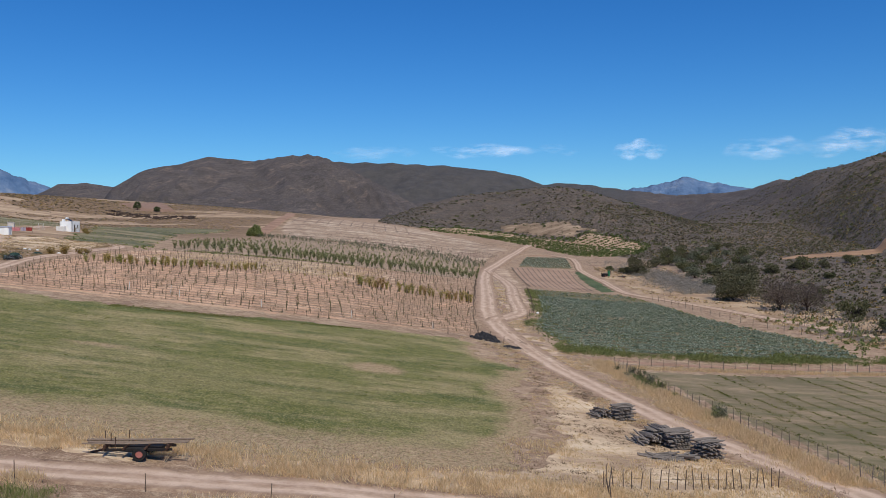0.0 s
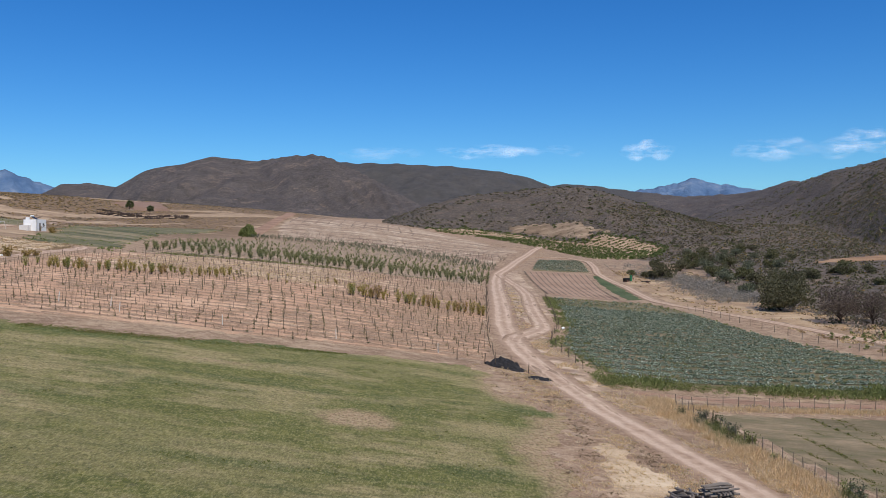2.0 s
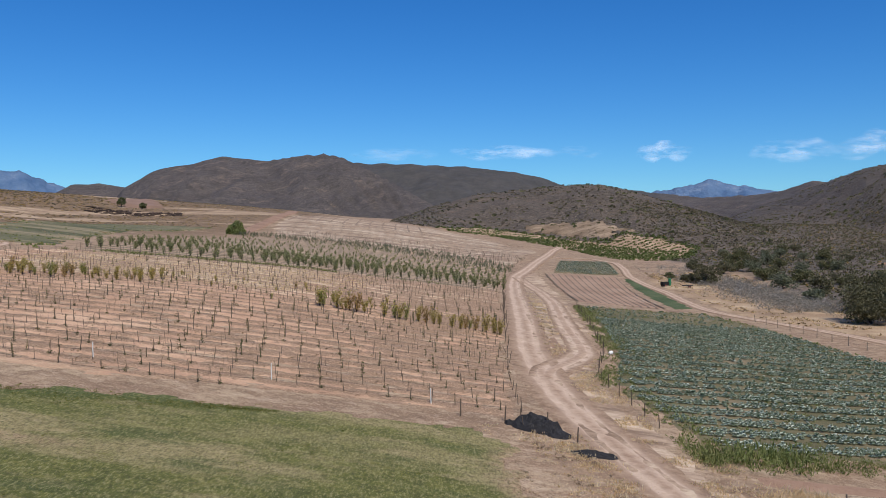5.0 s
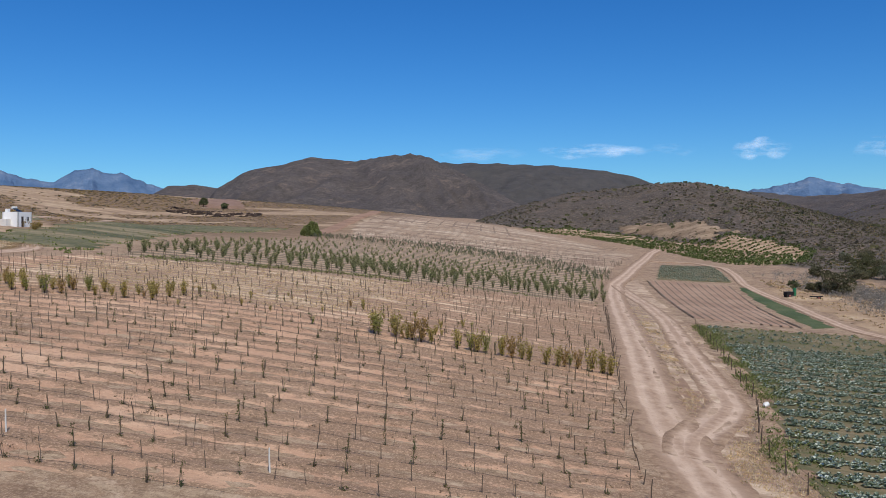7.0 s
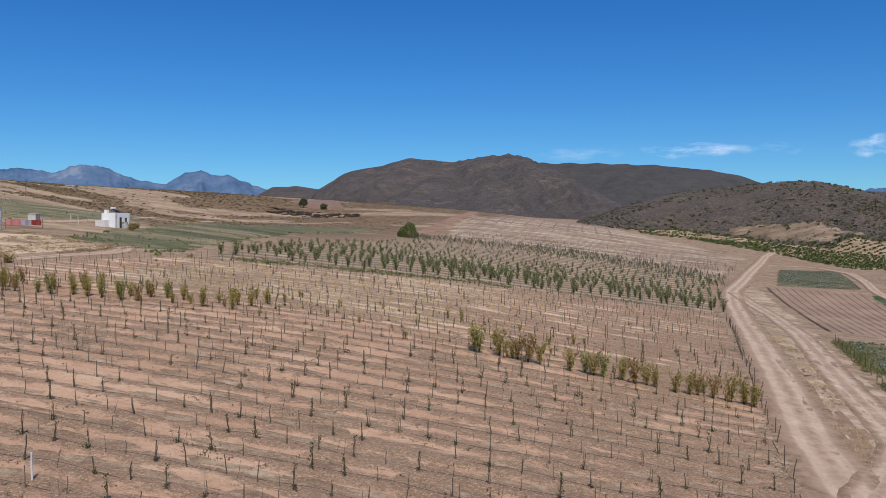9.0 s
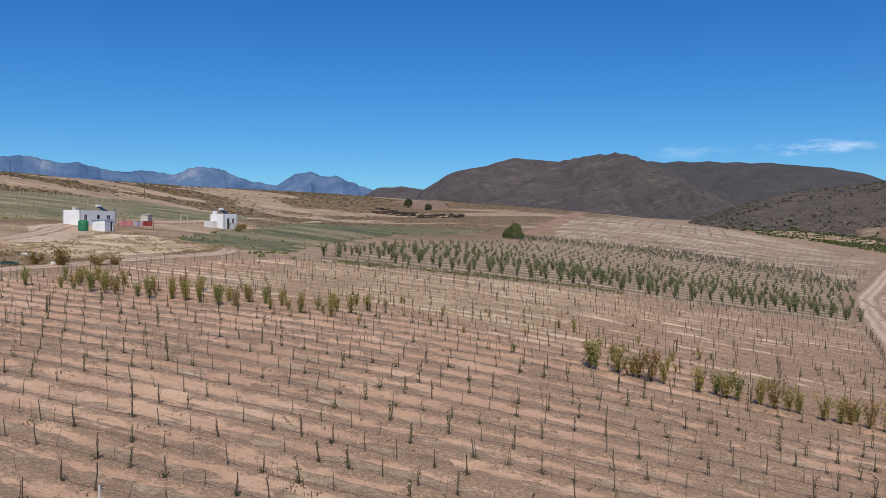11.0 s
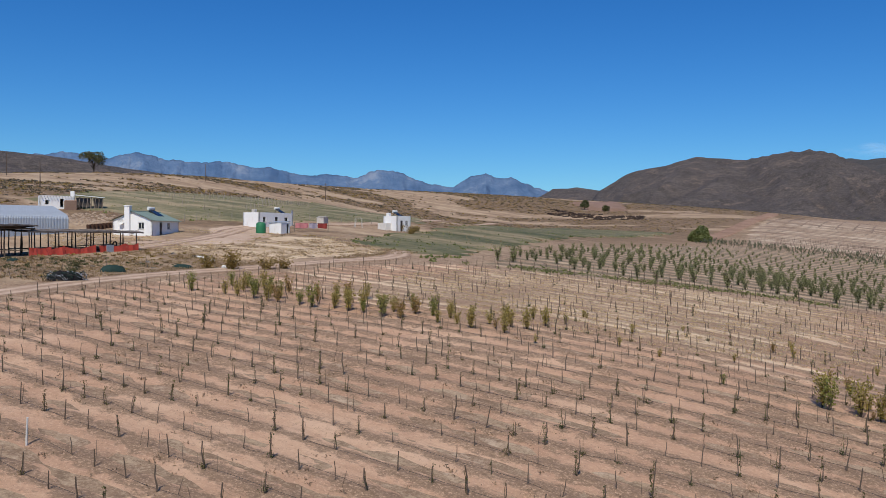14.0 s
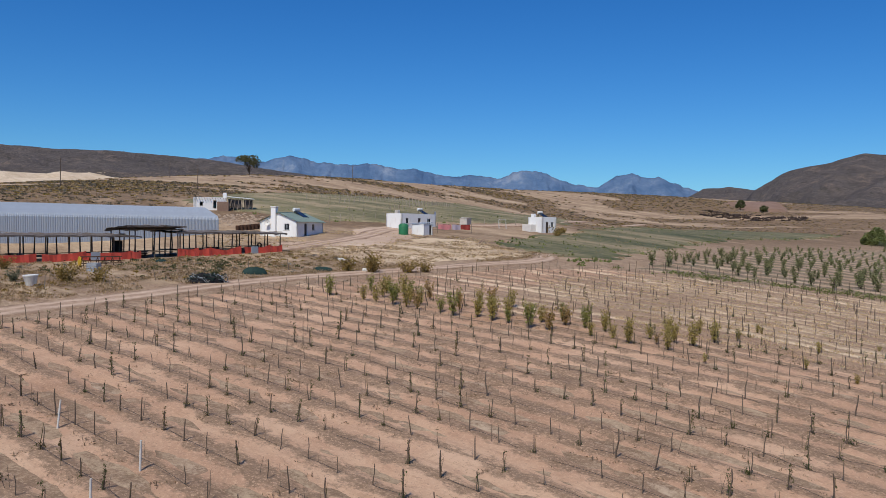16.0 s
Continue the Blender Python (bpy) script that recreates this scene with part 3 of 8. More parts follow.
def strip(name, pts, width, material, lift=0.07, step=0.7, ragged=0.35, label="", category="road", across=13, ruts=0.0, kind="structure", drop=1.6):
    """A track draped over the ground along a line, with uneven borders and worn ruts."""
    q = smooth_line(pts, step)
    tan = np.gradient(q, axis=0)
    tan /= np.linalg.norm(tan, axis=1, keepdims=True)
    nor = np.stack([-tan[:, 1], tan[:, 0]], -1)
    u = np.linspace(-0.5, 0.5, across)
    s = np.arange(len(q))
    wid = width * (1 + 0.0 * s)
    wl = wid + ragged * 2 * (fbm(s * step / 2.5, s * 0, 41, 4) - 0.5)
    shift = ragged * (fbm(s * step / 3.5, s * 0 + 9, 43, 4) - 0.5)
    off = u[None, :] * wl[:, None] + shift[:, None]
    x, y = q[:, 0, None] + nor[:, 0, None] * off, q[:, 1, None] + nor[:, 1, None] * off
    lift = lift + 0.0009 * np.clip(np.hypot(x, y) - 150, 0, 450)
    z = ground(x, y) + lift
    rut = np.exp(-((np.abs(u) * width - 0.8) / 0.32) ** 2)
    z = z - ruts * rut[None, :]
    z[:, 0] -= lift[:, 0] * drop
    z[:, -1] -= lift[:, -1] * drop
    n, k = across, len(q)
    idx = np.arange(n * k).reshape(k, n)
    quad = np.stack([idx[:-1, :-1], idx[:-1, 1:], idx[1:, 1:], idx[1:, :-1]], -1).reshape(-1, 4)[:, ::-1]
    worn = np.broadcast_to(rut[None, :], x.shape)
    return put(name, mesh_from(name, np.stack([x, y, z], -1).reshape(-1, 3), quad, True, {"rut": worn.ravel(), "border": np.broadcast_to(np.abs(u)[None, :] * 2, x.shape).ravel()}), material, kind=kind, label=label, category=category)


MEADOW_POLY = [(-75, 108), (-57, 108.5), (-47, 107), (-38, 107.5), (-28, 110), (-20, 112.9), (-14, 113.3), (-6.5, 114), (1, 114.5), (4, 111), (5, 104), (8.5, 98), (10, 91), (7, 84), (9, 76), (7.5, 66), (5, 55), (-3, 52), (-13, 50.5), (-26, 50.5), (-60, 49), (-75, 60)]
VINE_POLY = [(-64, 112), (-58, 111), (-36, 113.5), (-14, 117), (4.6, 118.5), (5.0, 136), (5.9, 160), (6.7, 180), (8.2, 226), (-10, 221), (-33, 212), (-50, 203), (-66, 197), (-71.5, 182), (-71, 167), (-71.5, 150), (-67, 132)]
ORCHARD_POLY = [(-66, 199), (-55, 203), (-47, 206.5), (-33, 214), (-10, 223), (8.5, 229), (9, 240), (12.5, 290), (16, 322), (0, 350), (-30, 366), (-72, 350), (-77, 300), (-75, 255)]
TREE_POLY = [(-66, 206), (-55, 209), (-47, 212), (-33, 219), (-10, 226), (9, 231), (12.5, 290), (14.5, 308), (0, 335), (-30, 356), (-72, 350), (-77, 300), (-75, 255)]
UPPER_POLY = [(-72, 372), (-30, 368), (0, 352), (17, 324), (29, 400), (36, 440), (10, 500), (-20, 560), (-60, 560), (-92, 500), (-84, 430)]

def meadow_dry(x, y):
    """Where the meadow is dry: its southern and eastern border and two bare spots."""
    rim = np.clip(1.15 - edge_distance(x, y, MEADOW_POLY) / 4.5, 0, 1) * np.maximum(np.clip((x + 2) / 6, 0, 1), np.clip((64 - y) / 6, 0, 1)) * np.clip((113 - y) / 4, 0, 1)
    spots = 1.1 * np.exp(-(((x + 7) / 3.4) ** 2 + ((y - 87) / 3.0) ** 2)) + 0.8 * np.exp(-(((x + 33) / 5.0) ** 2 + ((y - 82) / 2.2) ** 2)) + 0.6 * np.exp(-(((x + 21) / 5.0) ** 2 + ((y - 101) / 1.6) ** 2))
    return np.clip(np.clip((65 - y) / 11, 0, 1) * 0.95 + spots + np.clip((x - 1) / 9, 0, 1) * 0.15 + rim, 0, 1) * (1 - meadow_lush(x, y))


def meadow_lush(x, y):
    """Where the grass is tall and dark: a band along the vineyard and some damp patches."""
    band = np.clip(2.6 - edge_distance(x, y, MEADOW_POLY) / 1.4, 0, 1) * (y > 100) * np.clip((-8 - x) / 8, 0, 1) * np.clip((x + 43) / 5, 0.15, 1)
    ripple = 0.5 + fbm(x / 1.6, y / 1.2, 47, 3)
    for a, b, rx, ry, k in ((1.8, 77.2, 3.0, 1.7, 1.0), (6.2, 96.5, 3.2, 2.2, 0.9), (-12, 73.4, 8.0, 0.9, 0.8), (-31, 83.5, 7.0, 1.5, 0.6), (-20, 91, 6.0, 1.2, 0.6), (-4, 92.5, 5.0, 1.1, 0.6), (-30, 75, 5.0, 0.8, 0.6)):
        band = np.maximum(band, k * np.clip(1.5 * np.exp(-(((x - a) / rx) ** 2 + ((y - b) / ry) ** 2)) * ripple - 0.25, 0, 1))
    return band


def vine_fallow(x, y):
    return np.clip((y - 158 - 0.10 * (x + 40)) / 8, 0, 1) * np.clip((x + 66) / 12, 0, 1) * (1 - 0.72 * np.clip((x + 30) / 16, 0, 1)) * np.clip((228 - y) / 6, 0.25, 1) + 0.5 * np.clip((122 - y + 0.08 * x) / 4, 0, 1)


def vine_ridge(x, y):
    """Low banks along the vine rows."""
    return 0.07 * np.cos(2 * np.pi * (y - 118.2 - 0.042 * (x + 43)) / 2.35) * (0.5 + vnoise(x / 3, y / 3, 71))


field("meadow_field", MEADOW_POLY, MEADOW, 0.6, 0.05, 2.6, "green meadow of short grass fading to straw", "field", {"dry": meadow_dry, "lush": meadow_lush}, 0.06)
field("vineyard_soil", VINE_POLY, VINE_SOIL, 0.5, 0.05, 0.7, "bare sandy vineyard soil with weedy rows", "field", {"fallow": vine_fallow, "late": lambda x, y: np.clip((y - 154 - 0.12 * (x + 30)) / 10, 0, 1), "weedy": lambda x, y: np.clip((x + 24) / 18, 0, 1)}, 0.16, vine_ridge)
field("orchard_soil", ORCHARD_POLY, ORCHARD_SOIL, 1.5, 0.05, 1.0, "sandy orchard soil with dry weeds", "field", {"fallow": lambda x, y: 0.3 + 0 * x})
def bearing(az, d):
    """A place by its bearing to the left and its distance, from the west end of the vineyard."""
    return (-11.3 - d * math.sin(radians(az)), 107.5 + d * math.cos(radians(az)))


field("stubble_slope", [bearing(76, 820), bearing(66, 830), bearing(61.5, 900), bearing(59.8, 1010), bearing(62, 1015), bearing(66, 1030), bearing(76, 1010)], SLOPE_STUBBLE, 9.0, 1.2, 5.0, "pale stubble field on a far slope", "field")
field("upper_field", UPPER_POLY, STRAW_FIELD, 2.0, 0.06, 1.5, "straw-coloured stubble field", "field")
BARE_LOOP = soil_material("loop_soil", (0.235, 0.145, 0.095), (0.31, 0.20, 0.132), (0.42, 0.285, 0.19), None, 0.09, (1.8, 0.5, (0.19, 0.118, 0.076), (0.46, 0.33, 0.225)))
SAND_MARGIN = soil_material("sandy_margin", (0.30, 0.20, 0.132), (0.43, 0.305, 0.208), (0.56, 0.42, 0.30), None, 0.09, (2.6, 0.75, (0.19, 0.122, 0.078), (0.66, 0.52, 0.375)))
STRAW_SOIL = soil_material("straw_ground", (0.39, 0.272, 0.17), (0.56, 0.415, 0.268), (0.69, 0.54, 0.365), None, 0.09, (3.2, 0.65, (0.26, 0.168, 0.105), (0.72, 0.58, 0.405)))
field("track_margin", [(7.6, 116), (10, 108), (14.5, 96), (17, 101), (15.5, 113), (14.2, 126), (13, 139), (15, 147), (17.2, 164), (20.2, 208), (21.6, 240), (23.6, 311), (18, 300), (13, 262), (9.6, 200), (8, 160)], SAND_MARGIN, 0.7, 0.035, 1.2, "pale sandy margin round the dirt track", "field", None, 0.10)
field("straw_verge", [(-75, 46.3), (-24, 47.8), (10, 49), (25, 51), (23, 60), (18, 71), (14, 84), (10.5, 92), (9, 78), (8.5, 66), (5, 55), (-3, 52.5), (-26, 51.5), (-75, 51)], STRAW_SOIL, 0.7, 0.035, 1.6, "pale trampled straw beside the road", "field", None, 0.10)
field("cottage_straw", [(-99, 172), (-79, 171), (-77, 198), (-88, 205), (-98, 209), (-105, 205), (-99, 192)], STRAW_SOIL, 0.9, 0.05, 2.5, "dry straw ground before the cottages", "field", None, 0.15)
field("loop_soil", [(9.6, 145), (11.3, 147.6), (12.5, 152), (12.7, 158), (11.6, 165), (10.4, 160), (9.5, 152)], BARE_LOOP, 0.5, 0.05, 0.9, "bare brown soil inside the track's loop", "field", None, 0.12)
strip("farm_road", [(-70, 42), (-24, 43.8), (-16, 45), (-9, 46.2), (0, 46.6), (14, 46), (30, 43)], 4.4, TRACK, label="pale sandy farm road", ruts=0.04)
strip("main_track", [(33, 40), (28, 55.3), (25, 62.7), (22.4, 68), (20, 76), (17.9, 85), (14, 98), (10.9, 113), (8.8, 126), (7.9, 137), (7.8, 150), (8.2, 159), (8.9, 171), (9.7, 192), (10.9, 222), (13.2, 265), (15.3, 290), (21, 322), (34, 400), (43, 458), (52, 500)], 5.4, TRACK, label="rutted sandy dirt track beside the vineyard", ruts=0.06)
strip("loop_track", [(8.2, 134), (9.0, 139.5), (11.0, 143.5), (12.9, 147), (14.0, 151.5), (14.2, 157), (14.1, 163), (14.4, 173), (15.4, 188), (17, 213), (17.4, 240), (15.6, 285)], 4.0, TRACK, lift=0.085, label="sandy side loop of the dirt track", ruts=0.06)
strip("river_track", [(34, 395), (52, 400), (57, 372), (54, 340), (50.5, 314), (50.5, 290), (51.5, 270), (48.6, 226), (51, 214), (59, 191), (67, 163), (75, 144), (84, 125)], 3.4, TRACK, label="sandy track along the river bushes")
strip("west_track", [(-66, 112), (-68.5, 124), (-71, 137), (-74, 148), (-75, 158), (-74.5, 168), (-75, 182), (-74, 196), (-80, 204)], 3.8, TRACK, label="pale sandy track at the vineyard's edge")


# ---------------------------------------------------------------- mesh tools
class Geo:
    """Triangles gathered for one mesh."""

    def __init__(self):
        self.v, self.f, self.n = [], [], 0

    def add(self, v, f):
        v, f = np.asarray(v, float).reshape(-1, 3), np.asarray(f, int)
        if f.shape[1] == 4:
            f = np.concatenate([f[:, [0, 1, 2]], f[:, [0, 2, 3]]])
        self.v.append(v)
        self.f.append(f + self.n)
        self.n += len(v)
        return self

    def box(self, x0, x1, y0, y1, z0, z1, chamfer=0.0):
        c = min(chamfer, (x1 - x0) * 0.4, (y1 - y0) * 0.4)
        if c <= 0:
            v = [(x, y, z) for z in (z0, z1) for x, y in ((x0, y0), (x1, y0), (x1, y1), (x0, y1))]
            return self.add(v, [(3, 2, 1, 0), (4, 5, 6, 7), (0, 1, 5, 4), (1, 2, 6, 5), (2, 3, 7, 6), (3, 0, 4, 7)])
        ring = [(x0 + c, y0), (x1 - c, y0), (x1, y0 + c), (x1, y1 - c), (x1 - c, y1), (x0 + c, y1), (x0, y1 - c), (x0, y0 + c)]
        inner = [(min(max(x, x0 + c), x1 - c), min(max(y, y0 + c), y1 - c)) for x, y in ring]
        v = [(*p, z0) for p in ring] + [(*p, z1 - c) for p in ring] + [(*p, z1) for p in inner]
        f = [(a, (a + 1) % 8, 8 + (a + 1) % 8, 8 + a) for a in range(8)] + [(8 + a, 8 + (a + 1) % 8, 16 + (a + 1) % 8, 16 + a) for a in range(8)]
        f += [(16, 17, 18, 19), (16, 19, 20, 23), (20, 21, 22, 23), (3, 2, 1, 0), (7, 4, 3, 0), (7, 6, 5, 4)]
        return self.add(v, f)

    def tube(self, path, radius, sides=6, cap=True):
        p = np.asarray(path, float)
        r = np.broadcast_to(np.asarray(radius, float), (len(p),))
        t = np.gradient(p, axis=0)
        t /= np.linalg.norm(t, axis=1, keepdims=True) + 1e-9
        up = np.array([0, 0, 1.0]) if abs(t[0][2]) < 0.9 else np.array([1.0, 0, 0])
        a = np.cross(t, up)
        a /= np.linalg.norm(a, axis=1, keepdims=True) + 1e-9
        b = np.cross(t, a)
        w = np.linspace(0, 2 * np.pi, sides, endpoint=False)
        v = p[:, None] + r[:, None, None] * (np.cos(w)[None, :, None] * a[:, None] + np.sin(w)[None, :, None] * b[:, None])
        k = len(p)
        i = np.arange(k * sides).reshape(k, sides)
        j = np.roll(i, -1, 1)
        f = np.stack([i[:-1], i[1:], j[1:], j[:-1]], -1).reshape(-1, 4)
        self.add(v, f)
        if cap:
            for ring, flip in ((0, 1), (k - 1, -1)):
                self.add(np.concatenate([v[ring], p[ring][None]]), [(q, (q + 1) % sides, sides)[::flip] for q in range(sides)])
        return self

    def cards(self, centre, size, rng, up=0.35, long=1.5):
        """Small leaf blades at the given places, turned at random."""
        c = np.asarray(centre, float).reshape(-1, 3)
        n = len(c)
        d = rng.normal(size=(n, 3))
        d[:, 2] += up
        d /= np.linalg.norm(d, axis=1, keepdims=True)
        e = np.cross(d, rng.normal(size=(n, 3)))
        e /= np.linalg.norm(e, axis=1, keepdims=True)
        s = (np.asarray(size) * rng.uniform(0.6, 1.35, n))[:, None]
        bend = np.cross(d, e) * s * 0.25
        v = np.stack([c - d * s * long * 0.5, c + e * s * 0.5 + bend, c + d * s * long * 0.5, c - e * s * 0.5 + bend], 1)
        return self.add(v, np.arange(4 * n).reshape(n, 4))

    def arrays(self):
        return np.concatenate(self.v), np.concatenate(self.f)

    def mesh(self, name, smooth=False):
        v, f = self.arrays()
        return mesh_from(name, v, f, smooth)


def part(name, geo, material, parent, label="", smooth=False):
    return put(name, geo.mesh(name, smooth) if isinstance(geo, Geo) else geo, material, parent, label)


def thing(name, m, label, category, group=""):
    ob = new(name)
    ob.matrix_world = m
    return tagged(ob, label, category, group)


def scatter(template, xyz, scale, turn, rng=None, lean=0.0):
    """Copies of a template (vertices, triangles) as one pair of arrays."""
    v, f = template
    n = len(xyz)
    if n == 0:
        return np.zeros((0, 3)), np.zeros((0, 3), int)
    c, s = np.cos(turn), np.sin(turn)
    sc = np.broadcast_to(np.asarray(scale, float).reshape(n, -1), (n, 3)) if np.ndim(scale) else np.full((n, 3), scale)
    p = v[None] * sc[:, None, :]
    if lean:
        tilt = (rng or RNG).normal(size=(n, 2)) * lean
        p = p + np.stack([p[..., 2] * tilt[:, :1], p[..., 2] * tilt[:, 1:], 0 * p[..., 2]], -1)
    out = np.stack([p[..., 0] * c[:, None] - p[..., 1] * s[:, None], p[..., 0] * s[:, None] + p[..., 1] * c[:, None], p[..., 2]], -1) + xyz[:, None, :]
    return out.reshape(-1, 3), (f[None] + (np.arange(n) * len(v))[:, None, None]).reshape(-1, 3)


def join(*pairs):
    v, f, n = [], [], 0
    for a, b in pairs:
        v.append(a)
        f.append(b + n)
        n += len(a)
    return np.concatenate(v), np.concatenate(f)


def on_ground(x, y, dz=0.0):
    x, y = np.asarray(x, float), np.asarray(y, float)
    return np.stack([x, y, ground(x, y) + dz], -1)


def in_field(poly, n, rng):
    xs, ys = [p[0] for p in poly], [p[1] for p in poly]
    x, y = rng.uniform(min(xs), max(xs), n), rng.uniform(min(ys), max(ys), n)
    ok = inside_poly(x, y, poly)
    return x[ok], y[ok]


# ---------------------------------------------------------------- materials of plants and things
def leaf_material(name, dark, mid, pale, brown=0.0, glow=0.4):
    m = Mat(name, 0.65)
    col = m.ramp(m.island(), (0.0, dark), (0.5, mid), (1.0, pale))
    col = m.mix(m.mul(m.level(m.noise(m.pos(), 0.9, 3), 0.5, 0.7), 0.5), col, dark)
    if brown:
        col = m.mix(m.mul(m.level(m.noise(m.pos(), 0.35, 3), 0.45, 0.65), brown), col, (0.20, 0.12, 0.05))
    m.color(col)
    if glow:
        thin = m.node("ShaderNodeBsdfTranslucent")
        m.link(m.mix(1.0, col, (1.25, 1.2, 0.8), "MULTIPLY"), thin.inputs["Color"])
        both = m.node("ShaderNodeMixShader", Fac=glow)
        m.link(m.b.outputs[0], both.inputs[1]).link(thin.outputs[0], both.inputs[2])
        m.link(both.outputs[0], m.t.nodes["Material Output"].inputs["Surface"])
    return m.m


def plain_material(name, col, rough=0.7, metal=0.0, vary=0.25, scale=1.5, stain=None, bump=0.2):
    m = Mat(name, rough, metal)
    p = m.local()
    dark = tuple(c * (1 - vary) for c in col)
    c = m.ramp(m.noise(p, scale, 5, 0.65), (0.3, dark), (0.65, col))
    c = m.mix(m.mul(m.level(m.noise(p, scale * 9, 4, 0.7), 0.5, 0.75), 0.35), c, tuple(v * (1 - 1.6 * vary if vary < 0.6 else 0.1) for v in col))
    if stain:
        c = m.mix(m.mul(m.level(m.noise(m.local(1.4, 1.4, 0.35), scale * 1.3, 5, 0.7), 0.55, 0.72), 0.6), c, stain)
    m.color(c)
    if bump:
        m.bump(m.noise(p, scale * 8, 5, 0.7), bump, 0.03)
    return m.m


def wood_material(name, a, b, tint=None):
    m = Mat(name, 0.85)
    col = m.ramp(m.noise(m.local(2, 2, 14), 2.0, 5, 0.7), (0.3, a), (0.7, b))
    col = m.mix(m.mul(m.random(), 0.7), col, a)
    m.color(m.mix(m.mul(m.island(), 0.5), col, tint or b))
    m.bump(m.noise(m.local(6, 6, 25), 3.0, 4, 0.7), 0.4, 0.02)
    return m.m


STAKE = wood_material("weathered_stake", (0.060, 0.043, 0.031), (0.19, 0.142, 0.102))
POST = wood_material("fence_post", (0.14, 0.105, 0.078), (0.33, 0.27, 0.21))
LOG = wood_material("old_log", (0.050, 0.040, 0.033), (0.27, 0.225, 0.19), (0.50, 0.445, 0.39))
TRAILER_POLE = wood_material("trailer_pole", (0.12, 0.085, 0.062), (0.29, 0.22, 0.165), (0.36, 0.28, 0.21))
BARK = wood_material("bark", (0.04, 0.03, 0.022), (0.12, 0.09, 0.065))
PALE_WOOD = wood_material("pale_post", (0.30, 0.25, 0.19), (0.50, 0.43, 0.34))
PALE_POST = plain_material("white_post", (0.72, 0.70, 0.64), 0.7, stain=(0.4, 0.3, 0.2))
VINE_LEAF = leaf_material("vine_leaf", (0.050, 0.058, 0.022), (0.090, 0.105, 0.038), (0.155, 0.160, 0.066), 0.4)
SHRUB_LEAF = leaf_material("shrub_leaf", (0.27, 0.225, 0.065), (0.44, 0.36, 0.115), (0.60, 0.50, 0.19), 0.25, 0.55)
SHRUB_GREEN = leaf_material("shrub_green_leaf", (0.17, 0.185, 0.05), (0.30, 0.31, 0.09), (0.44, 0.43, 0.15), 0.2, 0.55)
SHRUB_BROWN = leaf_material("shrub_brown_leaf", (0.27, 0.175, 0.065), (0.42, 0.285, 0.11), (0.56, 0.41, 0.18), 0.2, 0.55)
SAPLING_LEAF = leaf_material("sapling_leaf", (0.105, 0.118, 0.052), (0.215, 0.228, 0.098), (0.39, 0.39, 0.19))
CABBAGE_LEAF = leaf_material("cabbage_leaf", (0.070, 0.100, 0.058), (0.20, 0.248, 0.175), (0.66, 0.70, 0.60), 0, 0.2)
WEED_LEAF = leaf_material("weed_leaf", (0.100, 0.130, 0.040), (0.195, 0.228, 0.076), (0.34, 0.345, 0.145), 0.15)
MEADOW_BLADE = leaf_material("meadow_blade", (0.085, 0.100, 0.022), (0.155, 0.166, 0.044), (0.265, 0.25, 0.085))
DRY_WEED = leaf_material("dry_weed", (0.155, 0.110, 0.075), (0.25, 0.185, 0.125), (0.42, 0.31, 0.21))
TREE_LEAF = leaf_material("tree_leaf", (0.052, 0.064, 0.028), (0.102, 0.118, 0.050), (0.195, 0.20, 0.09))
RIVER_LEAF = leaf_material("river_leaf", (0.070, 0.068, 0.039), (0.125, 0.118, 0.066), (0.205, 0.19, 0.112))
GREY_GREEN = leaf_material("grey_green_leaf", (0.090, 0.100, 0.063), (0.158, 0.170, 0.112), (0.26, 0.27, 0.185))
OLIVE_LEAF = leaf_material("olive_leaf", (0.070, 0.074, 0.034), (0.125, 0.125, 0.060), (0.225, 0.21, 0.105))
BROWN_TWIG = leaf_material("brown_twig", (0.085, 0.064, 0.054), (0.150, 0.114, 0.096), (0.235, 0.185, 0.157))
GREY_TWIG = leaf_material("grey_twig", (0.19, 0.175, 0.16), (0.30, 0.275, 0.25), (0.44, 0.41, 0.375))
SCRUB_LEAF = leaf_material("fynbos_leaf", (0.080, 0.066, 0.045), (0.140, 0.112, 0.076), (0.25, 0.195, 0.13))
HEATH_LEAF = leaf_material("heath_leaf", (0.100, 0.084, 0.061), (0.155, 0.131, 0.096), (0.25, 0.208, 0.154))
OCHRE_LEAF = leaf_material("ochre_leaf", (0.17, 0.115, 0.036), (0.31, 0.215, 0.070), (0.46, 0.335, 0.125))
YARD_GRASS = leaf_material("yard_grass", (0.24, 0.165, 0.095), (0.37, 0.265, 0.155), (0.54, 0.41, 0.265))
STRAW = leaf_material("straw", (0.52, 0.385, 0.235), (0.68, 0.53, 0.35), (0.82, 0.68, 0.49), 0, 0.5)
FAR_LEAF = leaf_material("far_tree_leaf", (0.075, 0.105, 0.032), (0.135, 0.175, 0.055), (0.23, 0.26, 0.10))
GRAVEL = plain_material("stones", (0.42, 0.31, 0.22), 0.95, vary=0.3)


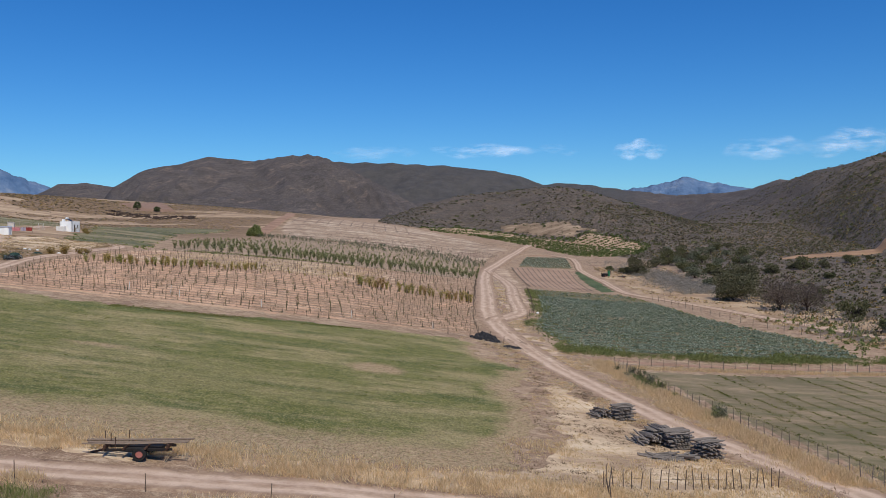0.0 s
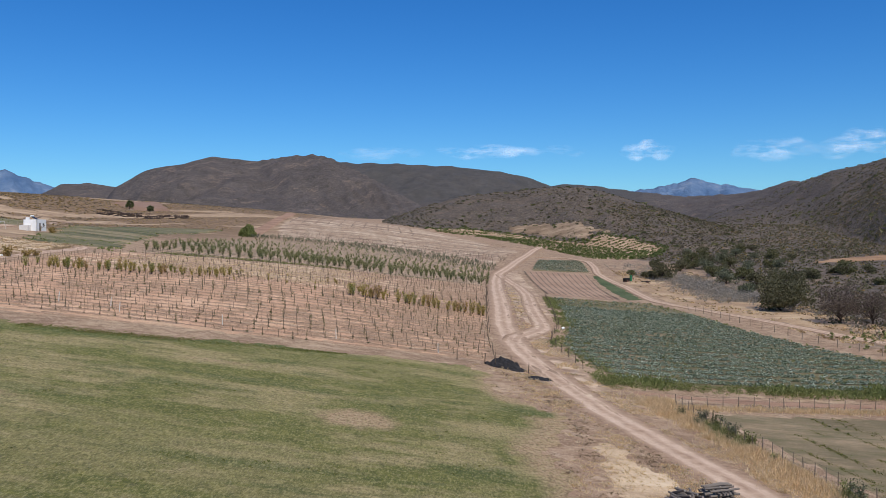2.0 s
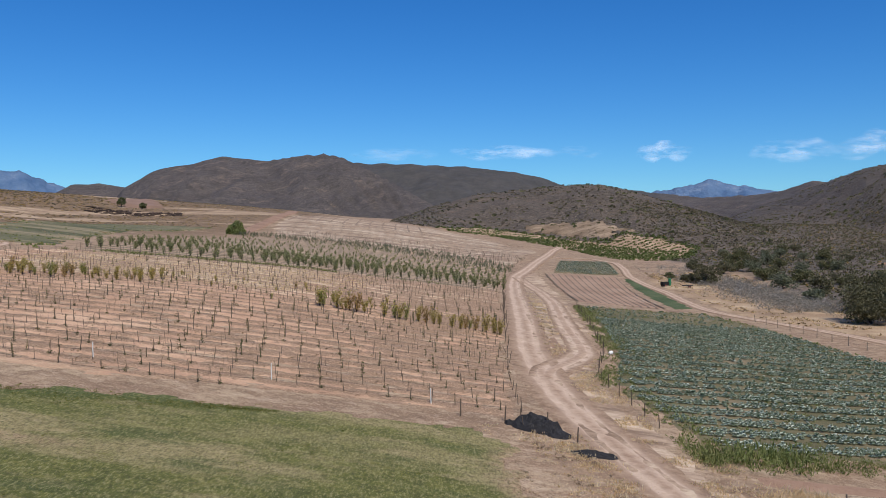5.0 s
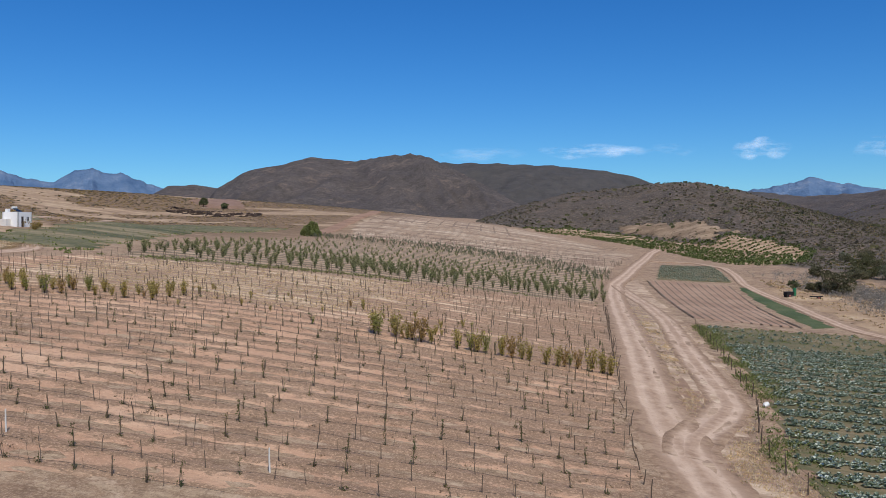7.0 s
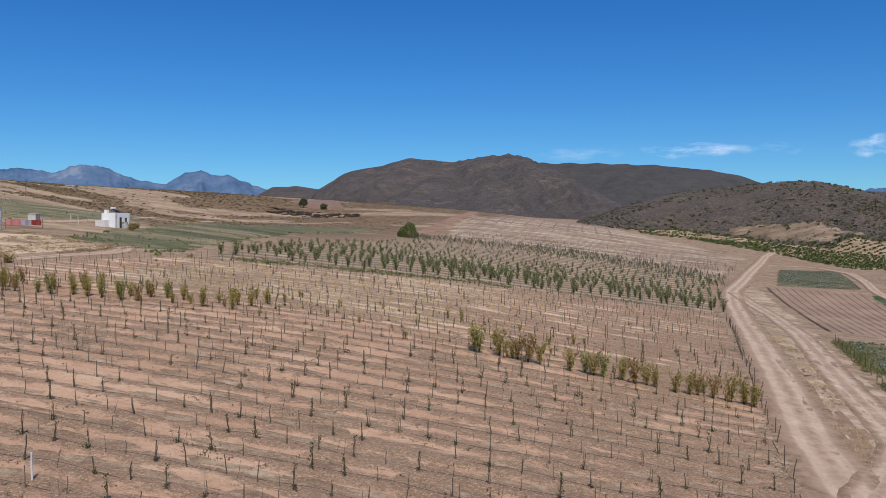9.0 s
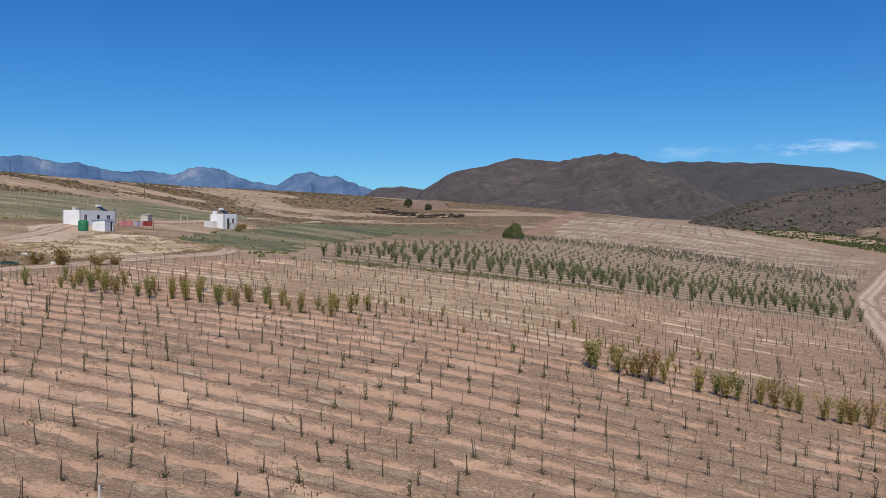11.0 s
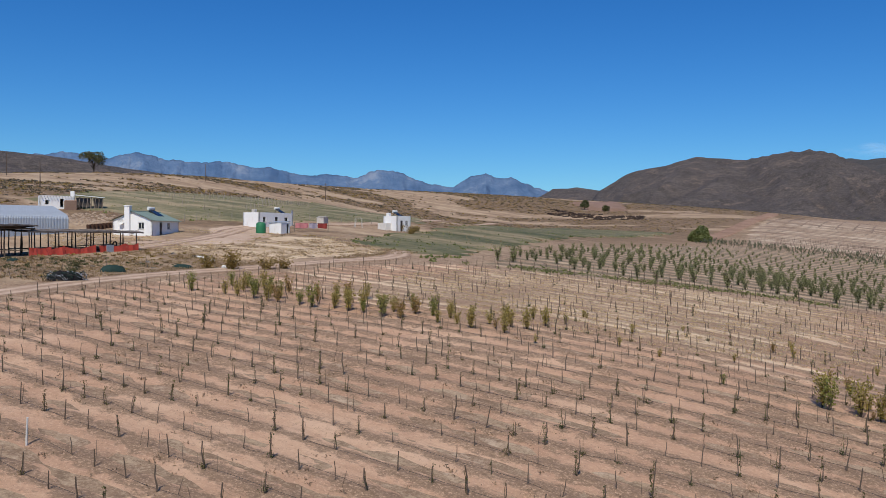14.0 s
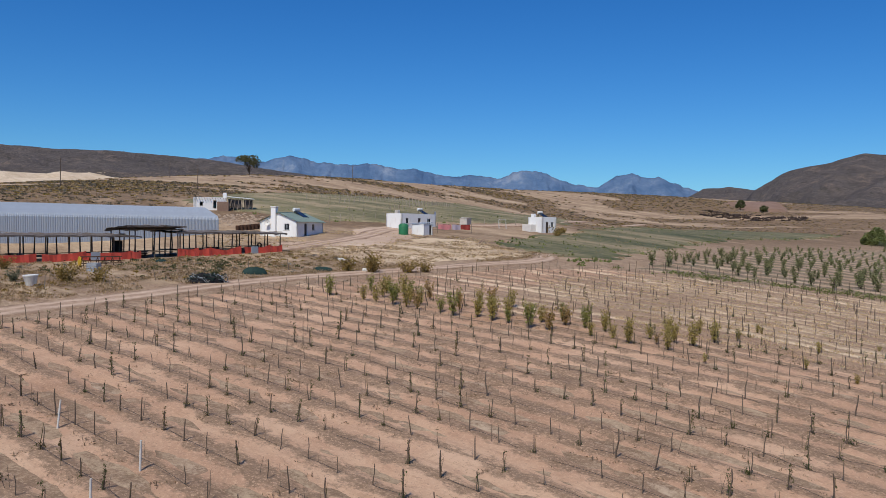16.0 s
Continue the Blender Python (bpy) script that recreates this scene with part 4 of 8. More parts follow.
def weedy_material():
    """Patchy grey weeds over the bare soil of a row."""
    m = Mat("weedy_row")
    p = m.pos()
    soil = m.ramp(m.noise(p, 1.6, 5, 0.7), (0.35, (0.37, 0.215, 0.135)), (0.65, (0.54, 0.345, 0.225)))
    weed = m.ramp(m.noise(p, 3.5, 5, 0.75), (0.35, (0.105, 0.085, 0.062)), (0.5, (0.19, 0.145, 0.105)), (0.68, (0.34, 0.26, 0.185)))
    m.color(m.mix(m.level(m.noise(p, 0.75, 5, 0.65), 0.34, 0.52), soil, weed))
    m.bump(m.noise(p, 6.0, 6, 0.8), 1.0, 0.2)
    return m.m


WEEDY = weedy_material()
FURROW_SOIL = soil_material("weedy_soil", (0.115, 0.085, 0.058), (0.18, 0.132, 0.09), (0.29, 0.21, 0.145))
PLOT_SOIL = soil_material("ploughed_soil", (0.27, 0.168, 0.11), (0.36, 0.232, 0.157), (0.45, 0.31, 0.215), (-1.45, 0.4, (0.24, 0.15, 0.10)), 0.1)
PASTURE = soil_material("thin_pasture", (0.145, 0.115, 0.066), (0.215, 0.165, 0.098), (0.31, 0.235, 0.145), (-1.40, 0.5, (0.125, 0.122, 0.052)), 0.09, (3.0, 0.6, (0.110, 0.108, 0.046), (0.34, 0.25, 0.155)))
CABBAGE_SOIL = soil_material("cabbage_soil", (0.095, 0.090, 0.042), (0.165, 0.138, 0.074), (0.28, 0.205, 0.125), (-0.12, 0.5, (0.098, 0.108, 0.045)))
YARD_SOIL = soil_material("yard_soil", (0.215, 0.140, 0.085), (0.34, 0.232, 0.143), (0.47, 0.345, 0.22), None, 0.09, (4.0, 0.55, (0.16, 0.105, 0.066), (0.54, 0.41, 0.27)))
KNOLL_SOIL = soil_material("knoll_soil", (0.13, 0.087, 0.054), (0.225, 0.155, 0.098), (0.34, 0.25, 0.165), None, 0.09, (14.0, 0.6, (0.10, 0.070, 0.046), (0.40, 0.30, 0.205)))
LUSH = soil_material("lush_grass", (0.045, 0.070, 0.026), (0.078, 0.104, 0.042), (0.13, 0.142, 0.066))
BACK_GREEN = soil_material("back_pasture_grass", (0.115, 0.112, 0.055), (0.185, 0.170, 0.086), (0.31, 0.255, 0.150), (0.35, 0.4, (0.40, 0.30, 0.19)), 0.15, (11.0, 0.7, (0.085, 0.092, 0.040), (0.42, 0.32, 0.20)))
FAR_GREEN = soil_material("far_pasture", (0.078, 0.086, 0.040), (0.130, 0.130, 0.062), (0.25, 0.21, 0.122), (0.35, 0.4, (0.33, 0.25, 0.155)), 0.15, (13.0, 0.75, (0.055, 0.066, 0.029), (0.36, 0.27, 0.165)))
RED_SOIL = soil_material("red_soil", (0.20, 0.125, 0.088), (0.25, 0.158, 0.112), (0.30, 0.195, 0.14))
VERGE_SOIL = soil_material("verge_soil", (0.22, 0.142, 0.084), (0.38, 0.258, 0.155), (0.54, 0.405, 0.26))
BARE_YARD = soil_material("bare_yard", (0.38, 0.262, 0.182), (0.51, 0.365, 0.262), (0.61, 0.465, 0.345))
SCAR_SOIL = soil_material("scar_soil", (0.22, 0.125, 0.068), (0.32, 0.19, 0.105), (0.42, 0.27, 0.16))
BARE_BROWN = soil_material("bare_brown", (0.22, 0.13, 0.085), (0.31, 0.19, 0.125), (0.38, 0.245, 0.165))
CHARRED = soil_material("charred_veld", (0.035, 0.028, 0.024), (0.07, 0.05, 0.042), (0.14, 0.095, 0.07))
BLACK_HOSE = plain_material("black_hose", (0.035, 0.032, 0.03), 0.5, vary=0.2)
ASH = plain_material("black_ash", (0.030, 0.029, 0.032), 0.95, vary=0.45, scale=3.0, stain=(0.10, 0.095, 0.09), bump=0.8)
WHITEWASH = plain_material("whitewash", (0.87, 0.86, 0.83), 0.85, vary=0.05, scale=0.8, stain=(0.74, 0.69, 0.62))
GREEN_ROOF = plain_material("green_roof", (0.22, 0.285, 0.245), 0.5, vary=0.2, scale=0.7)
DARK_GLASS = plain_material("dark_glass", (0.03, 0.035, 0.04), 0.12, vary=0.2, bump=0.0)
DOOR_WOOD = plain_material("door_paint", (0.075, 0.055, 0.045), 0.6, vary=0.3)
PALE_PLASTER = plain_material("pale_plaster", (0.74, 0.70, 0.64), 0.9, vary=0.12, stain=(0.45, 0.38, 0.30))
CONCRETE = plain_material("concrete", (0.58, 0.53, 0.47), 0.9, vary=0.2, stain=(0.25, 0.21, 0.17))
ZINC = plain_material("galvanised_sheet", (0.40, 0.44, 0.49), 0.5, 0.25, vary=0.12, scale=0.35)
SHADE_NET = plain_material("shade_net", (0.19, 0.160, 0.142), 0.95, vary=0.45, scale=1.6, stain=(0.09, 0.075, 0.065), bump=0.9)
RED_TARP = plain_material("red_tarpaulin", (0.60, 0.085, 0.055), 0.6, vary=0.3, scale=0.8, stain=(0.33, 0.10, 0.07))
RUST = plain_material("rusty_steel", (0.11, 0.06, 0.04), 0.8, 0.3, vary=0.4, scale=3)
DARK_STEEL = plain_material("dark_steel", (0.035, 0.030, 0.028), 0.65, 0.4, vary=0.4, scale=3)
RUBBER = plain_material("rubber", (0.022, 0.021, 0.02), 0.8, vary=0.3)
RED_RIM = plain_material("red_rim", (0.40, 0.15, 0.12), 0.6, vary=0.25)
PLANK = wood_material("grey_plank", (0.11, 0.085, 0.06), (0.34, 0.28, 0.21), (0.42, 0.36, 0.28))
GREEN_PAINT = plain_material("green_paint", (0.035, 0.19, 0.085), 0.5, vary=0.25)
DARK_GREEN = plain_material("dark_green_net", (0.022, 0.050, 0.042), 0.8, vary=0.35, scale=2)
PINK_CLOTH = plain_material("pink_cloth", (0.62, 0.24, 0.24), 0.9, vary=0.12)
GREY_CLOTH = plain_material("lilac_cloth", (0.42, 0.36, 0.42), 0.9, vary=0.12)
RED_CLOTH = plain_material("red_cloth", (0.33, 0.055, 0.045), 0.9, vary=0.2)
BLUE_GREY = plain_material("grey_plastic", (0.36, 0.39, 0.42), 0.6, vary=0.15)
YELLOW = plain_material("yellow_paint", (0.55, 0.36, 0.03), 0.6, vary=0.2)
SOLAR = plain_material("solar_panel", (0.02, 0.025, 0.04), 0.15, vary=0.2, bump=0.0)
WHITE_PLASTIC = plain_material("white_plastic", (0.78, 0.77, 0.72), 0.5, vary=0.08, stain=(0.5, 0.42, 0.32))

# ---------------------------------------------------------------- fields
CAB_POLY = [(20.8, 211), (30, 214), (46, 219), (49, 195), (52, 168), (58, 150), (64.5, 137), (62, 122), (42, 118.5), (26, 116), (17.6, 115.5), (14.8, 126), (13.6, 138.5), (15.6, 147), (17, 155), (17.6, 164), (18.6, 175)]
PLOT_POLY = [(24.5, 310), (30, 312), (46.5, 312), (46.5, 300), (43, 262), (40.5, 224), (22, 222.5), (22, 240)]
STRIP_POLY = [(46.8, 310), (50, 306), (50, 290), (50.3, 268), (47.8, 230), (41.3, 223.5), (43.5, 262)]
SMALL_POLY = [(35.5, 374), (56, 382), (53, 350), (49.5, 318), (27, 315.5)]
PAST_POLY = [(23, 104.5), (56, 110.5), (95, 112), (95, 40), (38, 40), (31.5, 57), (27, 81)]
BARE_POLY = [(17, 108.5), (24, 108), (58, 113.5), (90, 115), (90, 118.5), (60, 117), (27, 112.5), (18, 112)]
LEFT_POLY = [(-95, 210), (-89, 206), (-79, 205), (-69, 196), (-70, 204), (-76, 225), (-84, 262), (-95, 300), (-97, 350), (-99, 396), (-146, 397), (-135, 340), (-116, 280), (-102, 243), (-99, 226)]
BACK_POLY = [(-150, 203), (-134, 206), (-128, 212), (-124, 226), (-119, 238), (-114, 252), (-121, 276), (-150, 310), (-225, 384), (-250, 378), (-238, 310), (-198, 232), (-182, 206)]
FAR_ORCH = [(-20, 588), (20, 558), (51, 488), (64.6, 405), (77, 398), (96, 420), (117, 476), (106, 515), (90, 540), (81, 528), (64, 558), (40, 586), (12, 604)]
KNOLL = [(36, 594), (64, 558), (81, 527), (89, 541), (97, 530), (100, 536), (94, 556), (80, 580), (66, 598), (46, 604)]

field("cabbage_soil", CAB_POLY, CABBAGE_SOIL, 0.9, 0.06, 0.8, "weedy dark cabbage field soil", "field")
field("ploughed_plot", PLOT_POLY, PLOT_SOIL, 1.0, 0.06, 0.4, "bare sandy ploughed plot", "field")
field("grass_strip", STRIP_POLY, LUSH, 0.8, 0.08, 0.3, "lush green strip of young grass", "field")
field("small_cabbage_plot", SMALL_POLY, CABBAGE_SOIL, 1.0, 0.06, 0.4, "small plot of grey-green cabbages", "field")
field("fenced_pasture", PAST_POLY, PASTURE, 1.0, 0.05, 0.6, "thin olive pasture behind a wire fence", "field")
field("bare_strip", BARE_POLY, BARE_BROWN, 0.8, 0.06, 0.5, "bare brown strip of soil", "field")
field("left_pasture", LEFT_POLY, FAR_GREEN, 1.4, 0.10, 6.0, "green irrigated pasture with straw patches", "field")
field("back_pasture", BACK_POLY, BACK_GREEN, 1.8, 0.12, 5.0, "green fenced pasture behind the cottages", "field")
field("far_orchard_soil", FAR_ORCH, YARD_SOIL, 3.0, 0.25, 3.0, "sandy soil of the far orchard", "field")
field("bare_knoll", KNOLL, KNOLL_SOIL, 2.5, 0.25, 6.0, "bare straw-coloured knoll behind the far orchard", "field")
field("river_verge", [(52, 212), (60, 193), (68, 165), (76, 147), (86, 127), (98, 127), (88, 150), (80, 180), (76, 215), (70, 260), (66, 300), (54.5, 312), (53, 290), (54, 270), (51.2, 228)], VERGE_SOIL, 1.0, 0.06, 1.5, "rough brown ground beside the dry river", "field")
field("red_field", [(-226, 582), (-206, 630), (-168, 545), (-190, 534)], RED_SOIL, 4.0, 0.9, 1.5, "reddish fallow field below the hills", "field")
field("bare_yard", [(-110, 176), (-99, 181), (-97, 190), (-103, 202), (-109, 209), (-113, 216), (-119, 228), (-122, 222), (-121, 208), (-118, 200), (-111, 197), (-106, 193), (-109, 184)], BARE_YARD, 0.9, 0.06, 1.5, "bare trodden soil between the cottages", "field")
field("earth_scar", [(123, 318), (134, 325), (156, 322), (180, 318), (182, 304), (146, 300), (132, 311)], SCAR_SOIL, 1.5, 0.12, 2.5, "bare ochre clearing on the scrubby slope", "field")
strip("yard_road", [(-99, 172), (-103, 181), (-108, 195), (-116, 207), (-118, 222), (-115, 240), (-120, 262), (-135, 300), (-158, 340), (-185, 420)], 4.6, TRACK, label="pale sandy yard road past the cottages", ragged=0.8)
strip("hill_road", [(-82, 372), (-84, 395), (-88, 430), (-94, 490), (-98, 540), (-106, 590)], 6.5, BARE_BROWN, label="pale farm road climbing the plain", ragged=0.8)

for k in range(16):
    y = 378 + 6.2 * k
    a, b = (-74 - 0.06 * k * 6, 20 + 0.7 * k)
    strip("planting_row", [(a, y + 14), (-30, y + 12), (b, y)], 0.9, WEEDY, 0.12, 1.5, 1.0, "weedy planting row on the upper field", "weeds", 5, kind="stuff", drop=0.3)
for k in range(11):
    strip("far_row", [(-84 + 6.5 * k, 470), (-88 + 6.5 * k, 520), (-90 + 6.5 * k, 552)], 1.0, WEEDY, 0.14, 3.0, 0.5, "dark planting row at the crest", "weeds", 3, kind="stuff", drop=0.2)

# ---------------------------------------------------------------- the vineyard
ROW_Y0, ROW_STEP = 118.2, 2.35
vine_edge = [p for p in VINE_POLY]


def row_y(k, x):
    return ROW_Y0 + ROW_STEP * k + 0.042 * (x + 43) + 0.12 * np.sin(x / 9 + k)


def row_span(k):
    x = np.arange(-72, 9, 0.4)
    ok = inside_poly(x, row_y(k, x), VINE_POLY)
    return (x[ok].min() + 0.6, x[ok].max() - 0.4) if ok.any() else None


def stake_template(h, r, rng, bend=0.05):
    z = np.linspace(-0.12, h, 4)
    w = np.cumsum(rng.normal(size=(4, 2)) * bend * 0.5, 0)
    return Geo().tube(np.c_[w, z], np.linspace(r, r * 0.65, 4), 5)


def build_vineyard():
    rng = np.random.default_rng(21)
    stakes, shoots = [], []
    for k in range(3):
        stakes.append(stake_template((0.88, 1.02, 0.74)[k], (0.031, 0.038, 0.024)[k], rng, (0.02, 0.05, 0.08)[k]).arrays())
    # shoots: a low tuft, a leafy column, a bare bent cane
    for k in range(4):
        g = Geo()
        n = (44, 70, 12, 56)[k]
        z = (rng.uniform(0.02, 0.28, n), rng.uniform(0.05, 1.05, n), rng.uniform(0.3, 0.9, n), np.r_[rng.uniform(0.02, 0.25, 32), rng.uniform(0.45, 1.0, 24)])[k]
        w = (0.11, 0.075, 0.05, 0.085)[k]
        g.cards(np.c_[rng.normal(size=(n, 2)) * (w * (1.0 - 0.55 * z))[:, None], z], 0.052, rng)
        g.tube([(0.05, 0.02, -0.05), (0.06, 0.0, 0.25), (0.02, 0.03, 0.6), (0.05, 0.05, 0.85)], (0.016, 0.013, 0.010, 0.006), 4)
        shoots.append(g.arrays())
    st_me = [mesh_from("stake", *t) for t in stakes]
    sh_me = [mesh_from("vine", *t) for t in shoots]
    for me in st_me:
        me.materials.append(STAKE)
    for me in sh_me:
        me.materials.append(VINE_LEAF)
    rest_s, rest_v = {0: [], 1: [], 2: []}, {0: [], 1: [], 2: [], 3: []}
    near, canes = 0, []
    for k in range(-1, 46):
        span = row_span(k)
        if not span:
            continue
        x = np.arange(span[0], span[1], 1.6) + rng.normal(0, 0.07, len(np.arange(span[0], span[1], 1.6)))
        y = row_y(k, x) + rng.normal(0, 0.05, len(x))
        p = on_ground(x, y, 0.04)
        for q in p:
            dry = q[1] > 165 + 0.28 * (q[0] + 40) or rng.random() < 0.10
            a = int(rng.choice(3, p=(0.45, 0.15, 0.40)))
            b = None if rng.random() < (0.85 if dry else 0.42) else int(rng.choice(4, p=(0.44, 0.14, 0.24, 0.18)))
            turn, sc = rng.uniform(0, 6.28), rng.uniform(0.8, 1.25)
            if rng.random() < (0.3 if dry else 0.05):
                continue
            if k < 6 and q[0] > -56 and near < 230:
                near += 1
                top = thing("vine_stake", pose(*q, *rng.normal(0, 3.5, 2), math.degrees(turn)), "weathered wooden vineyard stake with sparse vine shoots" if b is not None else "bare weathered wooden vineyard stake in sandy soil", "stake", "vineyard stakes")
                s_ob = put("stake", st_me[a], None, top)
                s_ob.scale = (1, 1, sc)
                if b is not None:
                    put("vine", sh_me[b], None, top, "small dark green vine shoots").scale = (sc, sc, sc)
            else:
                rest_s[a].append((*q, turn, sc))
                if b is not None:
                    rest_v[b].append((*q, turn, sc))
        # thin canes between the stakes
        cx = rng.uniform(span[0], span[1], int((span[1] - span[0]) * 0.32))
        canes.append(on_ground(cx, row_y(k, cx) + rng.normal(0, 0.12, len(cx))))
        if k > 17:
            continue
        # the drip hose along the row, lying on the ground and hooked to some stakes
        hx = np.arange(span[0] - 0.5, span[1] + 0.5, 0.8)
        hy = row_y(k, hx) + 0.10 * (fbm(hx / 2.0, hx * 0 + k, 5, 3) - 0.5) + 0.08
        hz = ground(hx, hy) + 0.09 + 0.30 * np.clip(vnoise(hx / 2.6, hx * 0 + k * 3, 9) - 0.35, 0, 1)
        g = Geo().tube(np.c_[hx, hy, hz], 0.009, 3)
        put("drip_hose", g.mesh("drip_hose"), BLACK_HOSE, label="black irrigation hose along a vineyard row", category="hose", group="irrigation hoses")
    pairs = [scatter(stakes[a], np.array(r)[:, :3], np.array(r)[:, 4], np.array(r)[:, 3], rng, 0.07) for a, r in rest_s.items() if r]
    put("vineyard_stakes", mesh_from("vineyard_stakes", *join(*pairs)), STAKE, label="rows of weathered wooden vineyard stakes", category="stakes", kind="stuff")
    pairs = [scatter(shoots[b], np.array(r)[:, :3], np.array(r)[:, 4], np.array(r)[:, 3], rng, 0.05) for b, r in rest_v.items() if r]
    put("vine_plants", mesh_from("vine_plants", *join(*pairs)), VINE_LEAF, label="young vines with sparse dark green leaves", category="vines", kind="stuff")
    canes = np.concatenate(canes)
    thin = Geo().tube([(0, 0, -0.05), (0.03, 0.01, 0.45), (0.0, 0.04, 0.85)], (0.013, 0.011, 0.007), 3, False).arrays()
    put("vine_canes", mesh_from("vine_canes", *scatter(thin, canes, rng.uniform(0.5, 1.2, len(canes)), rng.uniform(0, 6.28, len(canes)), rng, 0.12)), STAKE, label="thin bare canes along the vine rows", category="canes", kind="stuff")
    # white marker posts
    for x, y in ((-13.1, 120.4), (-25.8, 119.6), (-39.6, 122.6), (-45.5, 122.2), (-1.5, 119.5), (-37.5, 119.8)):
        top = thing("marker_post", pose(*at(x, y), rng.normal(0, 4), rng.normal(0, 4), 0), "white-painted marker post standing in the vineyard", "post", "marker posts")
        part("post", Geo().tube([(0, 0, -0.1), (0, 0, 0.6), (0.02, 0, 1.15)], (0.045, 0.042, 0.038), 7), PALE_POST, top)
    # end posts along the track side
    for y in np.r_[np.arange(116, 158, ROW_STEP), np.arange(158, 217, 1.3)]:
        x = np.interp(y, (116, 134, 150, 160, 174, 211, 217), (4.8, 4.95, 5.35, 5.9, 6.4, 8.0, 8.3)) + rng.normal(0, 0.12)
        top = thing("end_post", pose(*at(x, y), rng.normal(0, 7), rng.normal(0, 7), rng.uniform(0, 360)), "dark weathered post at a row's end", "post", "row end posts")
        part("post", stake_template(rng.uniform(0.75, 1.2), 0.038, rng, 0.05), STAKE, top)


build_vineyard()


# ---------------------------------------------------------------- shrubs, saplings, trees
def shrub_geo(rng, h, w, leaves, size, stems=6, flare=0.6, thick=1.0):
    g, t = Geo(), Geo()
    pts = []
    for k in range(stems):
        a = rng.uniform(0, 6.28)
        tip = np.array([math.cos(a) * w * rng.uniform(0.25, 1), math.sin(a) * w * rng.uniform(0.25, 1), h * rng.uniform(0.65, 1.05)])
        base = tip * (0.08, 0.08, 0)
        mid = base * 0.5 + tip * 0.5 * (flare, flare, 1)
        t.tube([base - (0, 0, 0.1), mid, tip], (0.03 * thick, 0.02 * thick, 0.008 * thick), 4)
        n = leaves // stems
        u = rng.uniform(0.15, 1.05, n)[:, None]
        c = (1 - u) ** 2 * base + 2 * u * (1 - u) * mid + u**2 * tip
        pts.append(c + rng.normal(size=(n, 3)) * w * 0.17)
    c = np.concatenate(pts)
    c[:, 2] = np.abs(c[:, 2]) + 0.03
    g.cards(c, size, rng, 0.8)
    return t, g


def build_shrub_rows():
    rng = np.random.default_rng(5)
    kinds = [shrub_geo(rng, 1.55, 0.56, 460, 0.076, 13, 0.42, 0.35) for _ in range(4)]
    mt = [t.mesh("stem") for t, _ in kinds]
    mg, mg_green, mg_brown = ([g.mesh("foliage") for _, g in kinds] for _ in range(3))
    for group, leaf in ((mg, SHRUB_LEAF), (mg_green, SHRUB_GREEN), (mg_brown, SHRUB_BROWN)):
        for me in group:
            me.materials.append(leaf)
    spots = []
    for k in (15, 16, 17, 18):
        for x in np.arange(-66, -35, 1.5):
            if rng.random() < (0.9, 0.8, 0.5, 0.25)[k - 15] * np.clip((x + 68) / 8, 0.2, 1):
                spots.append((x, row_y(k, x) + 0.11 * (x + 62), rng.uniform(0.65, 1.15)))
    for x in np.arange(-15.8, 5.4, 0.95):
        if rng.random() < 0.93:
            y = row_y(15, x) - 0.4 + 0.05 * (6 - x)
            spots.append((x, y, rng.uniform(0.95, 1.45)))
            if rng.random() < 0.3:
                spots.append((x + 0.5, y + 1.4, rng.uniform(0.6, 0.9)))
    for x, y in zip(rng.uniform(-38, -8, 26), rng.uniform(155, 172, 26)):
        spots.append((x, y, rng.uniform(0.35, 0.6)))
    for x, y, s in spots:
        k = int(rng.integers(4))
        x, y = x + rng.normal(0, 0.2), y + rng.normal(0, 0.2)
        top = thing("shrub", pose(*at(x, y, 0.05), 0, 0, rng.uniform(0, 360)) @ Matrix.Diagonal((s, s, s, 1)), "yellow-green leafy shrub in a vineyard row", "shrub", "shrub rows")
        put("stem", mt[k], BARK, top)
        tint = int(rng.choice(3, p=(0.45, 0.3, 0.25)))
        put("foliage", mg[k] if tint == 0 else mg_green[k] if tint == 1 else mg_brown[k], None, top)


build_shrub_rows()


